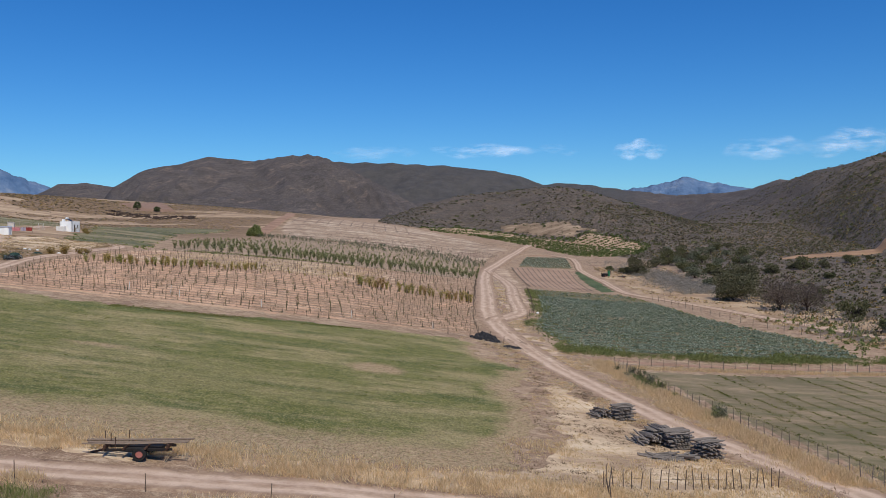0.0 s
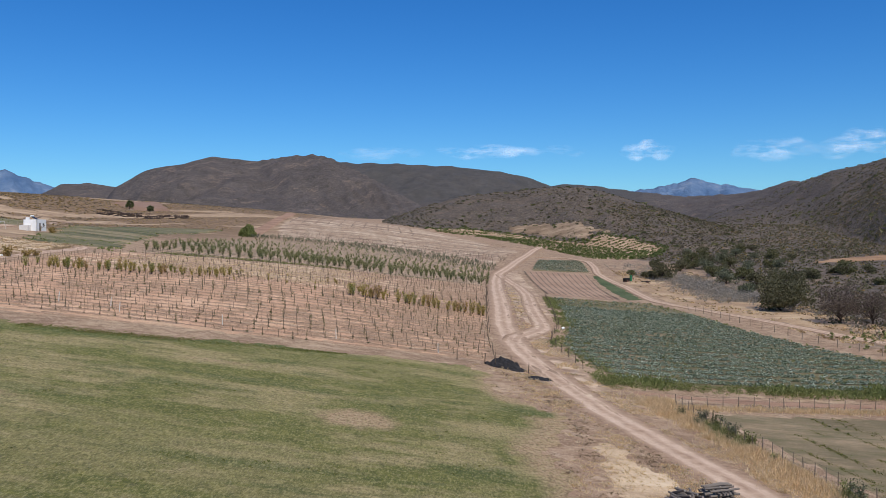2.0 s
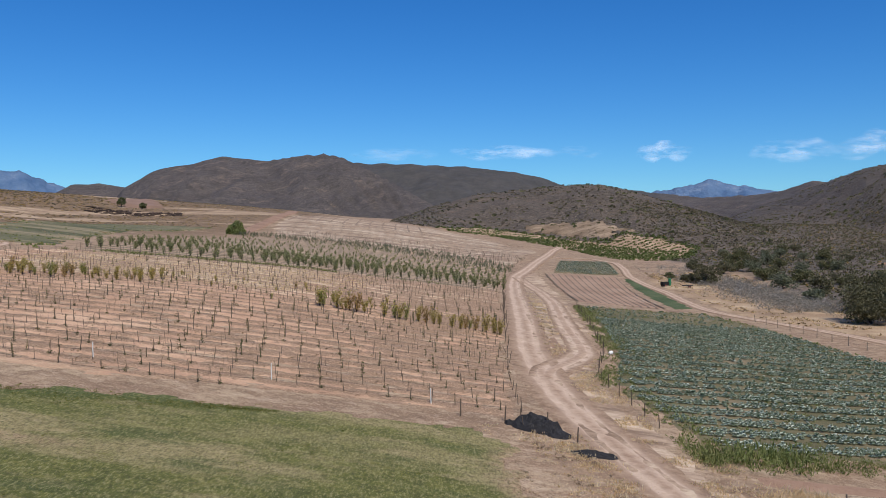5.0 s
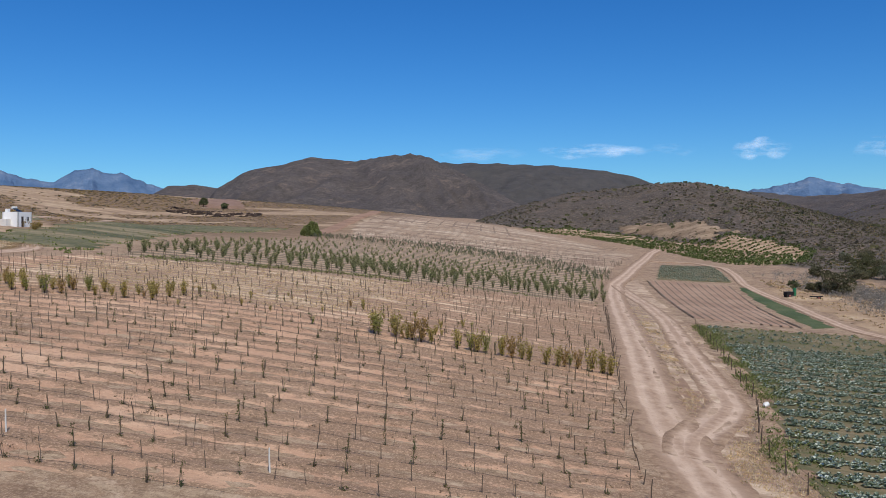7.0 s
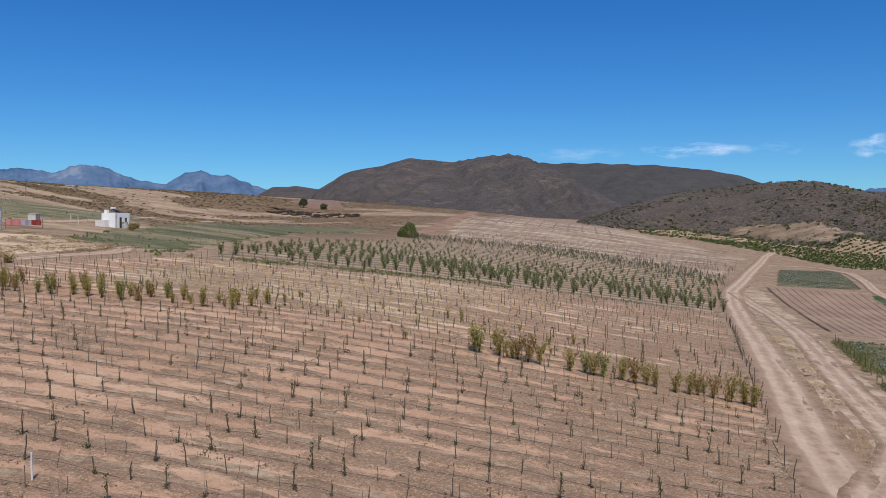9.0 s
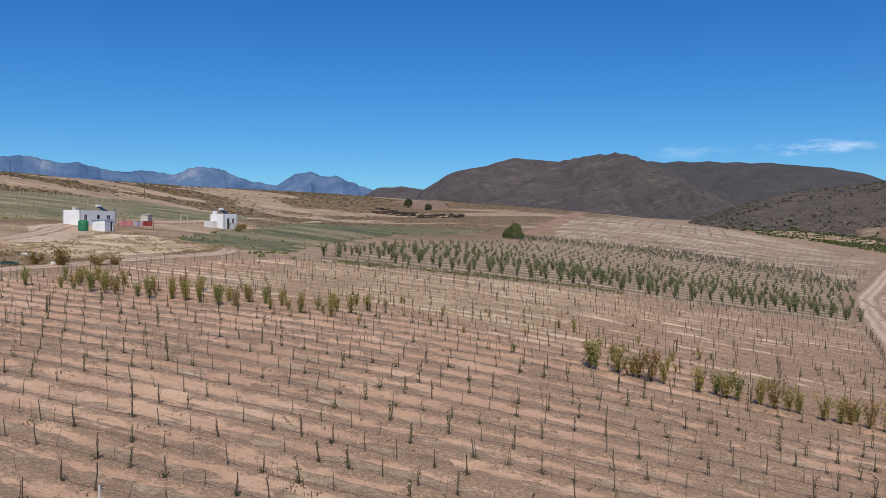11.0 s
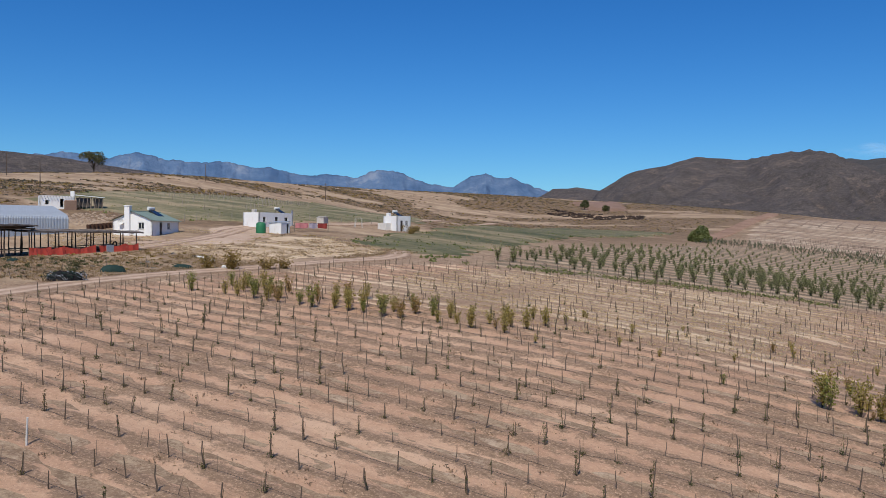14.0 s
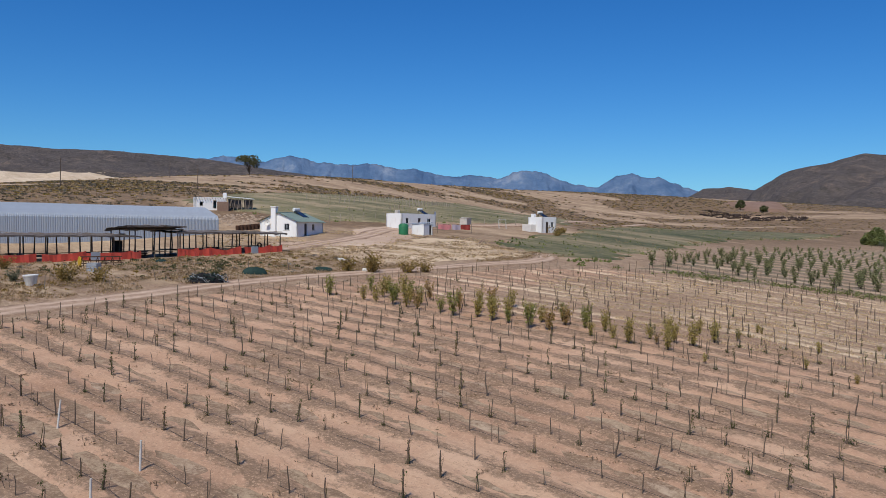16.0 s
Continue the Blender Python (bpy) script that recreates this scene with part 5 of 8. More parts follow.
def build_orchard():
    rng = np.random.default_rng(8)
    kinds = []
    for _ in range(5):
        t, g = shrub_geo(rng, 2.1, 0.85, 260, 0.135, 9, 0.45, 0.75)
        t.tube([(0, 0, -0.15), (0, 0, 0.4)], (0.06, 0.05), 5)
        kinds.append((t.arrays(), g.arrays()))
    mt, mg = [mesh_from("trunk", *k[0]) for k in kinds], [mesh_from("crown", *k[1]) for k in kinds]
    kinds = []
    for _ in range(5):
        g, t = shrub_geo(rng, 2.0, 0.85, 84, 0.24, 9, 0.45)[1], Geo().tube([(0, 0, -0.15), (0.03, 0, 0.7), (0.15, 0.1, 1.5)], (0.06, 0.04, 0.01), 3, False)
        t.tube([(0, 0, 0.2), (-0.2, 0.1, 1.4)], (0.035, 0.01), 3, False).tube([(0, 0, 0.25), (0.05, -0.25, 1.5)], (0.035, 0.01), 3, False)
        kinds.append((t.arrays(), g.arrays()))
    near, far, weeds = [], [], []
    for k, yy in enumerate(np.arange(196, 372, 5.6)):
        gap = 1.9 if yy > 236 else 2.1
        x = np.arange(-78, 18, gap) + rng.uniform(0, gap)
        x = x + rng.normal(0, 0.25, len(x))
        y = yy + 0.20 * (x + 20) + rng.normal(0, 0.25, len(x))
        ok = inside_poly(x, y, TREE_POLY)
        x, y = x[ok], y[ok]
        if not len(x):
            continue
        for a, b in zip(x, y):
            front = b - np.interp(a, (-66, -55, -47, -33, -10, 9), (206, 209, 212, 219, 226, 231))
            if rng.random() < np.interp(front, (0, 70, 110, 140), (0.12, 0.2, 0.5, 0.8)):
                continue
            s = rng.uniform(0.7, 1.15) * np.interp(front, (0, 12, 40, 90), (1.08, 0.85, 0.62, 0.48))
            (near if front < 34 and len(near) < 260 else far).append((a + rng.normal(0, 0.15), b, s))
    for a, b, s in near:
        k = int(rng.integers(5))
        top = thing("sapling", pose(*at(a, b, 0.04), 0, 0, rng.uniform(0, 360)) @ Matrix.Diagonal((s, s, s, 1)), "young fruit tree with upright green branches", "tree", "orchard saplings")
        put("trunk", mt[k], BARK, top)
        put("crown", mg[k], SAPLING_LEAF, top)
    f = np.array(far)
    pick = rng.integers(0, 5, len(f))
    p, turn = on_ground(f[:, 0], f[:, 1]), rng.uniform(0, 6.28, len(f))
    put("orchard_crowns", mesh_from("orchard_crowns", *join(*[scatter(kinds[k][1], p[pick == k], f[pick == k, 2], turn[pick == k]) for k in range(5)])), SAPLING_LEAF, label="rows of young green fruit trees", category="orchard", kind="stuff")
    put("orchard_trunks", mesh_from("orchard_trunks", *join(*[scatter(kinds[k][0], p[pick == k], f[pick == k, 2], turn[pick == k]) for k in range(5)])), BARK, label="thin trunks of young fruit trees", category="orchard", kind="stuff")
    # thin stakes of the newly planted rows beyond, and the leafy row edge in front
    x, y = in_field([(-76, 345), (-30, 350), (0, 325), (14, 300), (24, 372), (-20, 405), (-70, 400)], 2600, rng)
    y = np.round((y - 0.2 * x) / 4.2) * 4.2 + 0.2 * x + rng.normal(0, 0.15, len(x))
    st = stake_template(1.3, 0.03, rng).arrays()
    hx, hy = in_field([(-78, 362), (-76, 338), (-36, 336), (-6, 312), (13, 290), (17, 318), (2, 348), (-30, 368)], 1900, rng)
    hy = np.round((hy - 0.2 * hx) / 4.2) * 4.2 + 0.2 * hx + rng.normal(0, 0.2, len(hx))
    whip = Geo().cards(np.c_[rng.normal(size=(9, 2)) * 0.22, rng.uniform(0.5, 1.3, 9)], 0.10, rng, 2.6, 7.0).arrays()
    put("young_whips", mesh_from("young_whips", *scatter(whip, on_ground(hx, hy), rng.uniform(0.7, 1.2, len(hx)), rng.uniform(0, 6, len(hx)))), GREY_GREEN, label="grey-green whips of newly planted fruit trees", category="orchard", kind="stuff")
    put("planted_stakes", mesh_from("planted_stakes", *scatter(st, on_ground(x, y), rng.uniform(0.6, 1.1, len(x)), rng.uniform(0, 6, len(x)), rng, 0.05)), STAKE, label="thin grey stakes of newly planted rows", category="stakes", kind="stuff")
    cl = Geo().cards(np.c_[rng.normal(size=(14, 2)) * 0.3, rng.uniform(0.02, 0.3, 14)], 0.14, rng).arrays()
    x = np.repeat(np.arange(-66, 8, 0.45), 4)
    y = np.interp(x, (-66, -55, -47, -33, -10, 8), (201, 204.5, 208.5, 215.5, 224.5, 230)) + rng.normal(0, 1.6, len(x))
    ok = (vnoise(x / 5, y / 5, 3) > 0.25) & (rng.random(len(x)) < np.interp(x, (-34, -14), (1, 0.12)))
    x, y = x[ok], y[ok]
    put("edge_weeds", mesh_from("edge_weeds", *scatter(cl, on_ground(x, y), rng.uniform(0.5, 1.3, len(x)), rng.uniform(0, 6, len(x)))), WEED_LEAF, label="low green weeds along the orchard's edge", category="weeds", kind="stuff")


build_orchard()


def tree_geo(rng, h, w, leaves, size, trunk=0.25, clear=0.3, lobes=9, flat=0.7, full=1.0):
    """Tapered trunk with limbs, and a crown of leaf clumps with gaps."""
    t, g = Geo(), Geo()
    t.tube([(0, 0, -0.4), (0.05 * w, 0, h * clear * 0.6), (0, 0.04 * w, h * clear), (0, 0, h * 0.7)], (trunk, trunk * 0.8, trunk * 0.65, trunk * 0.2), 7)
    pts = []
    for k in range(lobes):
        a = 6.28 * k / lobes + rng.uniform(-0.4, 0.4)
        rad = w * rng.uniform(0.25, 0.8)
        c = np.array([math.cos(a) * rad, math.sin(a) * rad, h * rng.uniform(clear + 0.1, 0.86)])
        t.tube([(0, 0, h * clear * rng.uniform(0.5, 1.1)), c * (0.5, 0.5, 0.75), c], (trunk * 0.45, trunk * 0.25, trunk * 0.08), 5)
        n = leaves // lobes
        d = rng.normal(size=(n, 3))
        d /= np.linalg.norm(d, axis=1, keepdims=True)
        r = rng.uniform(0.35, 1.0, n)[:, None] ** 0.6
        bulk = full * w * rng.uniform(0.28, 0.45)
        pts.append(c + d * r * np.array([1, 1, flat]) * bulk * (0.8 + 0.4 * vnoise(d[:, 0] * 2.5 + k, d[:, 2] * 2.5 + d[:, 1], 6))[:, None])
    c = np.concatenate(pts)
    c[:, 2] = np.maximum(c[:, 2], 0.15)
    g.cards(c, size, rng, 0.2, 1.3)
    return t, g


def plant_tree(x, y, h, w, leaves, size, leaf, label, name="tree", seed=1, **kw):
    rng = np.random.default_rng(seed)
    t, g = tree_geo(rng, h, w, leaves, size, **kw)
    top = thing(name, pose(*at(x, y)), label, name, kw.get("group", ""))
    part("trunk", t, BARK, top)
    part("crown", g, leaf, top)
    return top


def build_trees():
    plant_tree(70.5, 206, 6.6, 6.0, 5200, 0.34, RIVER_LEAF, "broad dark olive-green tree beside the dry river", seed=2, clear=0.1, lobes=15, full=1.25, flat=0.62)
    plant_tree(80, 226, 8.0, 5.0, 3000, 0.36, RIVER_LEAF, "rounded green river tree behind the broad one", seed=3, clear=0.12, lobes=12, full=1.25)
    plant_tree(72.8, 183, 8.0, 4.6, 4200, 0.19, BROWN_TWIG, "leafless brown-purple river tree", seed=4, clear=0.2, lobes=16, full=1.15)
    plant_tree(77.8, 181, 6.4, 4.6, 3400, 0.19, BROWN_TWIG, "leafless brown river tree with a thin trunk", seed=5, clear=0.2, lobes=14, full=1.15)
    plant_tree(80, 164, 4.2, 3.4, 1200, 0.30, OLIVE_LEAF, "grey-green bushy river tree", seed=6, clear=0.1)
    plant_tree(80, 148, 4.5, 3.2, 1200, 0.32, TREE_LEAF, "dark bushy tree on the river bank", seed=7, clear=0.1)
    plant_tree(68, 296, 5.6, 3.8, 2400, 0.32, RIVER_LEAF, "dark green rounded tree beside the track", seed=8, clear=0.1, full=1.3, lobes=11)
    plant_tree(58.5, 297, 3.4, 1.7, 420, 0.28, TREE_LEAF, "small dark tree with a bare trunk", seed=18, clear=0.4)
    rng = np.random.default_rng(9)
    d = rng.normal(size=(3400, 3))
    d /= np.linalg.norm(d, axis=1, keepdims=True)
    d[:, 2] = np.abs(d[:, 2])
    lobe = 0.62 + 0.62 * vnoise(d[:, 0] * 2.8 + 7, d[:, 1] * 2.8 + d[:, 2] * 2.4, 3)
    top = thing("tree", pose(*at(-79.5, 357)), "solitary rounded green bush at the orchard corner", "bush")
    t, _ = tree_geo(rng, 4.2, 3.2, 90, 0.3, 0.2, 0.1)
    part("trunk", t, BARK, top)
    part("crown", Geo().cards(d * np.array([3.5, 3.5, 4.3]) * (lobe * rng.uniform(0.55, 1, 3400) ** 0.4)[:, None] + (0, 0, 0.1), 0.40, rng, 0.2, 1.3), WEED_LEAF, top)
    plant_tree(-197, 545, 6, 3.6, 900, 0.5, TREE_LEAF, "dark solitary tree on the dry plain", seed=10, clear=0.15)
    plant_tree(-183, 541, 3.4, 3, 700, 0.45, TREE_LEAF, "low dark bush on the dry plain", seed=11, clear=0.1)
    rng = np.random.default_rng(30)
    eu = plant_tree(-406, 381, 13.5, 7.2, 2100, 0.5, OLIVE_LEAF, "tall sparse gum tree on the skyline", seed=12, clear=0.42, lobes=16, flat=0.62, trunk=0.34, full=0.92)
    # grove along the river upstream
    for k in range(30):
        y = rng.uniform(245, 430)
        x = 80 + 0.03 * (y - 245) + rng.uniform(0, 45) + max(0, (y - 300) * 0.12)
        s = rng.uniform(0.42, 0.9)
        plant_tree(x, y, 4.6 * s, 3.6 * s, 900, 0.42 * s, (RIVER_LEAF, OLIVE_LEAF, GREY_GREEN)[k % 3], "dark green river bush among scrub", "river_bush", seed=40 + k, clear=0.06, full=1.35)
    for k, (x, y, s) in enumerate(((81, 322, 0.9), (86, 300, 0.8), (83, 279, 0.9), (76, 338, 0.7), (88, 330, 0.9), (79, 250, 0.6), (64.5, 300, 0.55), (92, 290, 0.8))):
        plant_tree(x, y, 4.4 * s, 3.8 * s, 900, 0.4, (RIVER_LEAF, OLIVE_LEAF, GREY_GREEN)[k % 3], "dark green river bush among scrub", "river_bush", seed=140 + k, clear=0.05, full=1.2)
    for k in range(16):
        x, y = rng.uniform(86, 150), rng.uniform(150, 300)
        s = rng.uniform(0.4, 0.8)
        plant_tree(x, y, 3.6 * s, 3.8 * s, 600, 0.36, (OLIVE_LEAF, RIVER_LEAF)[k % 2], "rounded olive bush on the scrubby slope", "slope_bush", seed=80 + k, clear=0.04, full=1.35)


build_trees()


def clump(rng, n, h, w, size):
    d = rng.normal(size=(n, 3))
    d /= np.linalg.norm(d, axis=1, keepdims=True)
    c = d * np.array([w, w, h]) * rng.uniform(0.4, 1, n)[:, None]
    c[:, 2] = np.abs(c[:, 2]) + 0.02
    return Geo().cards(c, size, rng, 0.4, 1.3).arrays()


def spread(name, material, template, x, y, scale, label, category, rng):
    put(name, mesh_from(name, *scatter(template, on_ground(x, y, -0.03), scale, rng.uniform(0, 6.28, len(x)))), material, label=label, category=category, kind="stuff")


def build_scrub():
    rng = np.random.default_rng(55)
    # valley side to the east
    n = 40000
    x, y = rng.uniform(64, 330, n), 95 + 545 * rng.random(n) ** 1.25
    ok = (x > 70 + 0.05 * y + 8 * np.sin(y / 40)) & (x < 75 + y * 0.6) & (vnoise(x / 14, y / 14, 4) > 0.14) & ~inside_poly(x, y, [(123, 318), (134, 325), (182, 320), (182, 302), (146, 299), (132, 311)])
    x, y = x[ok], y[ok]
    half = rng.random(len(x))
    t = clump(rng, 7, 0.40, 0.72, 0.5)
    for lo, hi, mat, nm, lab in ((0, 0.30, SCRUB_LEAF, "fynbos", "low grey-brown fynbos shrubs"), (0.30, 0.54, HEATH_LEAF, "heath", "low pale grey-brown heath"), (0.54, 0.87, OLIVE_LEAF, "olive_scrub", "low olive-green scrub"), (0.87, 0.93, OCHRE_LEAF, "ochre_scrub", "low ochre scrub"), (0.93, 1, RIVER_LEAF, "dark_scrub", "dark rounded bushes")):
        m = (half >= lo) & (half < hi)
        spread(nm, mat, t, x[m], y[m], rng.uniform(0.45, 1.4, m.sum()) * (1.35 if lo == 0.93 else 1), lab, "scrub", rng)
    n = 5200
    y = rng.uniform(112, 330, n)
    x = 54 + 0.05 * y * 0 + np.interp(y, (112, 150, 200, 226, 300, 330), (20, 10, 2, 0, 2, 4)) + 26 * rng.random(n)
    ok = (vnoise(x / 5, y / 5, 14) > 0.42) & (edge_distance(x, y, [(50.5, 290), (51.5, 270), (48.6, 226), (51, 214), (59, 191), (67, 163), (75, 144), (84, 125), (90, 125), (60, 290)][:8]) > 1.6)
    x, y = x[ok], y[ok]
    q = rng.random(len(x))
    low = clump(rng, 8, 0.3, 0.5, 0.3)
    spread("verge_scrub", YARD_GRASS, low, x[q < 0.5], y[q < 0.5], rng.uniform(0.5, 1.3, (q < 0.5).sum()), "low brown dry grass beside the river track", "scrub", rng)
    spread("verge_heath", STRAW, low, x[q >= 0.5], y[q >= 0.5], rng.uniform(0.5, 1.2, (q >= 0.5).sum()), "low straw tussocks beside the river track", "scrub", rng)
    # the stony kopje and the far hill foot
    n = 24000
    az, d = np.radians(rng.uniform(-30, 8, n)), 430 + 820 * rng.random(n) ** 1.6
    x, y = -d * np.sin(az), d * np.cos(az)
    _, hill = ground(x, y, True)
    ok = (hill > 0.2) & (vnoise(x / 25, y / 25, 8) > 0.28)
    x, y = x[ok], y[ok]
    t = clump(rng, 5, 0.45, 0.75, 0.85)
    m = rng.random(len(x)) < 0.9
    spread("hill_scrub", HEATH_LEAF, t, x[m], y[m], rng.uniform(0.4, 1.4, m.sum()), "dark scrub dotted over stony hills", "scrub", rng)
    spread("hill_bush", OLIVE_LEAF, t, x[~m], y[~m], rng.uniform(0.5, 2.4, (~m).sum()), "dark bushes dotted over stony hills", "scrub", rng)
    # grey leafless reeds of the river bed
    n = 1700
    y = np.r_[rng.uniform(225, 312, 1300), rng.uniform(140, 352, 400)]
    x = np.interp(y, (140, 200, 235, 265, 290, 312, 352), (76, 76, 72, 73, 73, 70, 71)) + rng.normal(0, 4.2, n)
    spread("grey_reeds", GREY_TWIG, Geo().cards(np.c_[rng.normal(size=(16, 2)) * 0.5, rng.uniform(0.2, 1.5, 16)], 0.11, rng, 1.5, 7.0).arrays(), x, y, rng.uniform(0.5, 1.2, n), "grey leafless bushes in the river bed", "scrub", rng)
    n = 260
    y = rng.uniform(110, 170, n)
    x = 70 + rng.normal(0, 3.5, n)
    spread("bank_bush", WEED_LEAF, clump(rng, 22, 0.8, 0.5, 0.24), x, y, rng.uniform(0.4, 1.2, n), "low green bushes along the river fence", "scrub", rng)
    # far orchard
    gx, gy = np.meshgrid(np.arange(-18, 120, 1.7), np.arange(330, 660, 5.6))
    gx, gy = (gx + rng.normal(0, 0.3, gx.shape)).ravel(), (gy + 0.35 * gx + rng.normal(0, 0.35, gx.shape)).ravel()
    ok = inside_poly(gx, gy, FAR_ORCH) & (rng.random(len(gx)) < 0.92)
    spread("far_orchard", FAR_LEAF, clump(rng, 22, 1.4, 1.0, 0.6), gx[ok], gy[ok], rng.uniform(0.75, 1.3, ok.sum()), "rows of dark green far fruit trees", "orchard", rng)
    kx, ky = in_field(KNOLL, 900, rng)
    ok = fbm(kx / 9, ky / 9, 23, 3) > 0.5
    spread("knoll_scrub", HEATH_LEAF, clump(rng, 7, 0.5, 0.8, 0.55), kx[ok], ky[ok], rng.uniform(0.4, 1.3, ok.sum()), "low dry scrub over a bare knoll", "scrub", rng)
    # brown scrub of the western plain
    n = 52000
    az, d = np.radians(rng.uniform(5, 76, n)), 140 + 520 * rng.random(n) ** 0.8
    x, y = -11 - d * np.sin(az), 107 + d * np.cos(az)
    keep = (plain_bush(x, y) + rng.normal(0, 0.045, n) > 0.468) & (x < -100) & ~inside_poly(x, y, LEFT_POLY) & ~inside_poly(x, y, BACK_POLY)
    keep &= ~((np.hypot(x + 125, y - 200) < 42))
    x, y = x[keep], y[keep]
    m = rng.random(len(x))
    t = clump(rng, 6, 0.28, 0.85, 0.5)
    spread("plain_scrub", HEATH_LEAF, t, x[m < 0.36], y[m < 0.36], rng.uniform(0.3, 1.0, (m < 0.36).sum()) * np.clip(-x[m < 0.36] / 180, 0.65, 1.6), "low brown scrub on the dry plain", "scrub", rng)
    dry = (m >= 0.36) & (m < 0.78)
    spread("plain_dry", YARD_GRASS, t, x[dry], y[dry], rng.uniform(0.3, 0.95, dry.sum()) * np.clip(-x[dry] / 180, 0.65, 1.6), "low straw-brown tussocks on the dry plain", "scrub", rng)
    m = np.where(m >= 0.78, 1.0, 0.0)
    spread("plain_ochre", OCHRE_LEAF, t, x[m > 0.5], y[m > 0.5], rng.uniform(0.3, 0.95, (m > 0.5).sum()) * np.clip(-x[m > 0.5] / 180, 0.65, 1.6), "low ochre bushes on the dry plain", "scrub", rng)
    # scorched dark scrub on the plain
    x, y = in_field([(-212, 535), (-190, 522), (-150, 505), (-138, 484), (-160, 478), (-202, 505)], 700, rng)
    ok = fbm(x / 12, y / 7, 71, 3) > 0.45
    spread("scorched_scrub", CHARRED, t, x[ok], y[ok], rng.uniform(0.9, 2.2, ok.sum()), "scorched dark scrub on the plain", "scrub", rng)
    # bushes near the yard
    for (a, b), s in (((-80.5, 121), 0.8), ((-82, 124.5), 0.84), ((-81, 127.5), 0.7), ((-83.5, 129), 0.8), ((-80.6, 131), 0.84), ((-85, 124), 0.75), ((-84.5, 133), 0.84), ((-82.4, 134.5), 0.75), ((-74.6, 166.5), 1.5), ((-76.5, 165), 1.2), ((-73, 170), 1.1), ((-72.5, 172), 0.9), ((-104, 238), 1.0), ((-100, 236), 1.2), ((-102, 241), 0.9), ((-98, 233), 0.9), ((-78, 150), 0.8), ((-79, 131), 0.9), ((-81, 138), 1.2), ((-79.5, 140), 1.0), ((-91, 137), 0.9), ((-83, 154), 0.8)):
        top = thing("bush", pose(*at(a, b), 0, 0, 40 * s) @ Matrix.Diagonal((s, s, s, 1)), "low ochre-green bush on dry straw ground", "bush", "yard bushes")
        t_, g_ = shrub_geo(np.random.default_rng(int(100 * s - a)), 1.1, 1.1, 480, 0.115, 11, 0.7, 0.5)
        part("stem", t_, BARK, top)
        part("foliage", g_, OCHRE_LEAF if s > 0.85 else GREY_GREEN if s < 0.8 else OLIVE_LEAF, top)


build_scrub()


def build_grass():
    rng = np.random.default_rng(77)

    def tuft(n, wide, high, thin, up=2.4):
        """Blades of grass that stand up from one root."""
        return Geo().cards(np.c_[rng.normal(size=(n, 2)) * wide, rng.uniform(0.25, 0.6, n) * high], thin, rng, up, high / thin).arrays()

    blade = tuft(14, 0.24, 0.30, 0.045)
    tall = tuft(40, 0.45, 0.55, 0.030, 2.2)
    short = tuft(9, 0.22, 0.17, 0.045, 1.6)
    # thin dry weeds along the rows of vines
    x, y = in_field(VINE_POLY, 19000, rng)
    off = np.abs(((y + 0.25 - ROW_Y0 - 0.042 * (x + 43)) / ROW_STEP + 0.5) % 1 - 0.5) * ROW_STEP
    ok = (off < 0.15 + 0.75 * vnoise(x / 2.2, y / 2.2, 44)) & (vine_fallow(x, y) < 0.4)
    spread("row_weeds", DRY_WEED, short, x[ok], y[ok], rng.uniform(0.4, 1.2, ok.sum()), "thin dry weeds under the vine rows", "weeds", rng)
    # straw along the near road, the track's sides and the corner by the piles
    n = 7000
    x, y = rng.uniform(-34, 34, n), rng.uniform(40, 64, n)
    ok = ((y > 48.2) & (y < 52.5 + 3 * vnoise(x / 4, y / 4, 2))) | ((x > 4) & (vnoise(x / 3, y / 3, 3) > 0.45) & (y > 48.5)) | ((y < 43.2) & (x < 0) & (vnoise(x / 2, y / 2, 9) > 0.5))
    ok &= ~((np.abs(x - np.interp(y, (43, 55, 63, 68), (32, 28, 25, 22.4))) < 2.1)) & ~((np.abs(x + 17.2) < 3.4) & (y < 49.2))
    x, y = x[ok], y[ok]
    low = y > 52
    spread("green_verge", WEED_LEAF, tall, *(lambda a, b: (a, b))(rng.uniform(-36, -19, 260), rng.uniform(38.5, 41.2, 260)), rng.uniform(0.5, 1.0, 260), "green weeds on the road's near side", "weeds", rng)
    spread("straw_stubble", STRAW, blade, x[low], y[low], rng.uniform(0.5, 1.1, low.sum()), "short straw-yellow stubble", "grass", rng)
    x, y = x[~low], y[~low]
    spread("straw_grass", STRAW, tall, x, y, rng.uniform(0.5, 1.15, len(x)), "tall straw-yellow dry grass", "grass", rng)
    n = 9000
    y = rng.uniform(50, 205, n)
    c = np.interp(y, (50, 55, 63, 76, 98, 113, 128, 140, 150, 167, 199), (29.5, 28, 25, 20, 14, 10.9, 8.6, 7.9, 7.8, 8.7, 10.0))
    side = np.where(rng.random(n) < 0.5, -1, 1)
    x = c + side * (2.0 + np.abs(rng.normal(0, 2.2, n)))
    ok = (vnoise(x / 2.2, y / 2.2, 5) > 0.5) & ~((x < c) & (y > 116)) & ~((x > c) & (y > 128) & (np.abs(x - np.interp(y, (134, 144, 152, 160, 172, 185, 200), (8.2, 11.3, 14.0, 14.2, 14.4, 15.2, 16.2))) < 1.9))
    spread("verge_straw", STRAW, short, x[ok], y[ok], rng.uniform(0.6, 1.7, ok.sum()), "dry straw tufts along the track", "grass", rng)
    # thin straw and brown weeds between the meadow and the track
    n = 9000
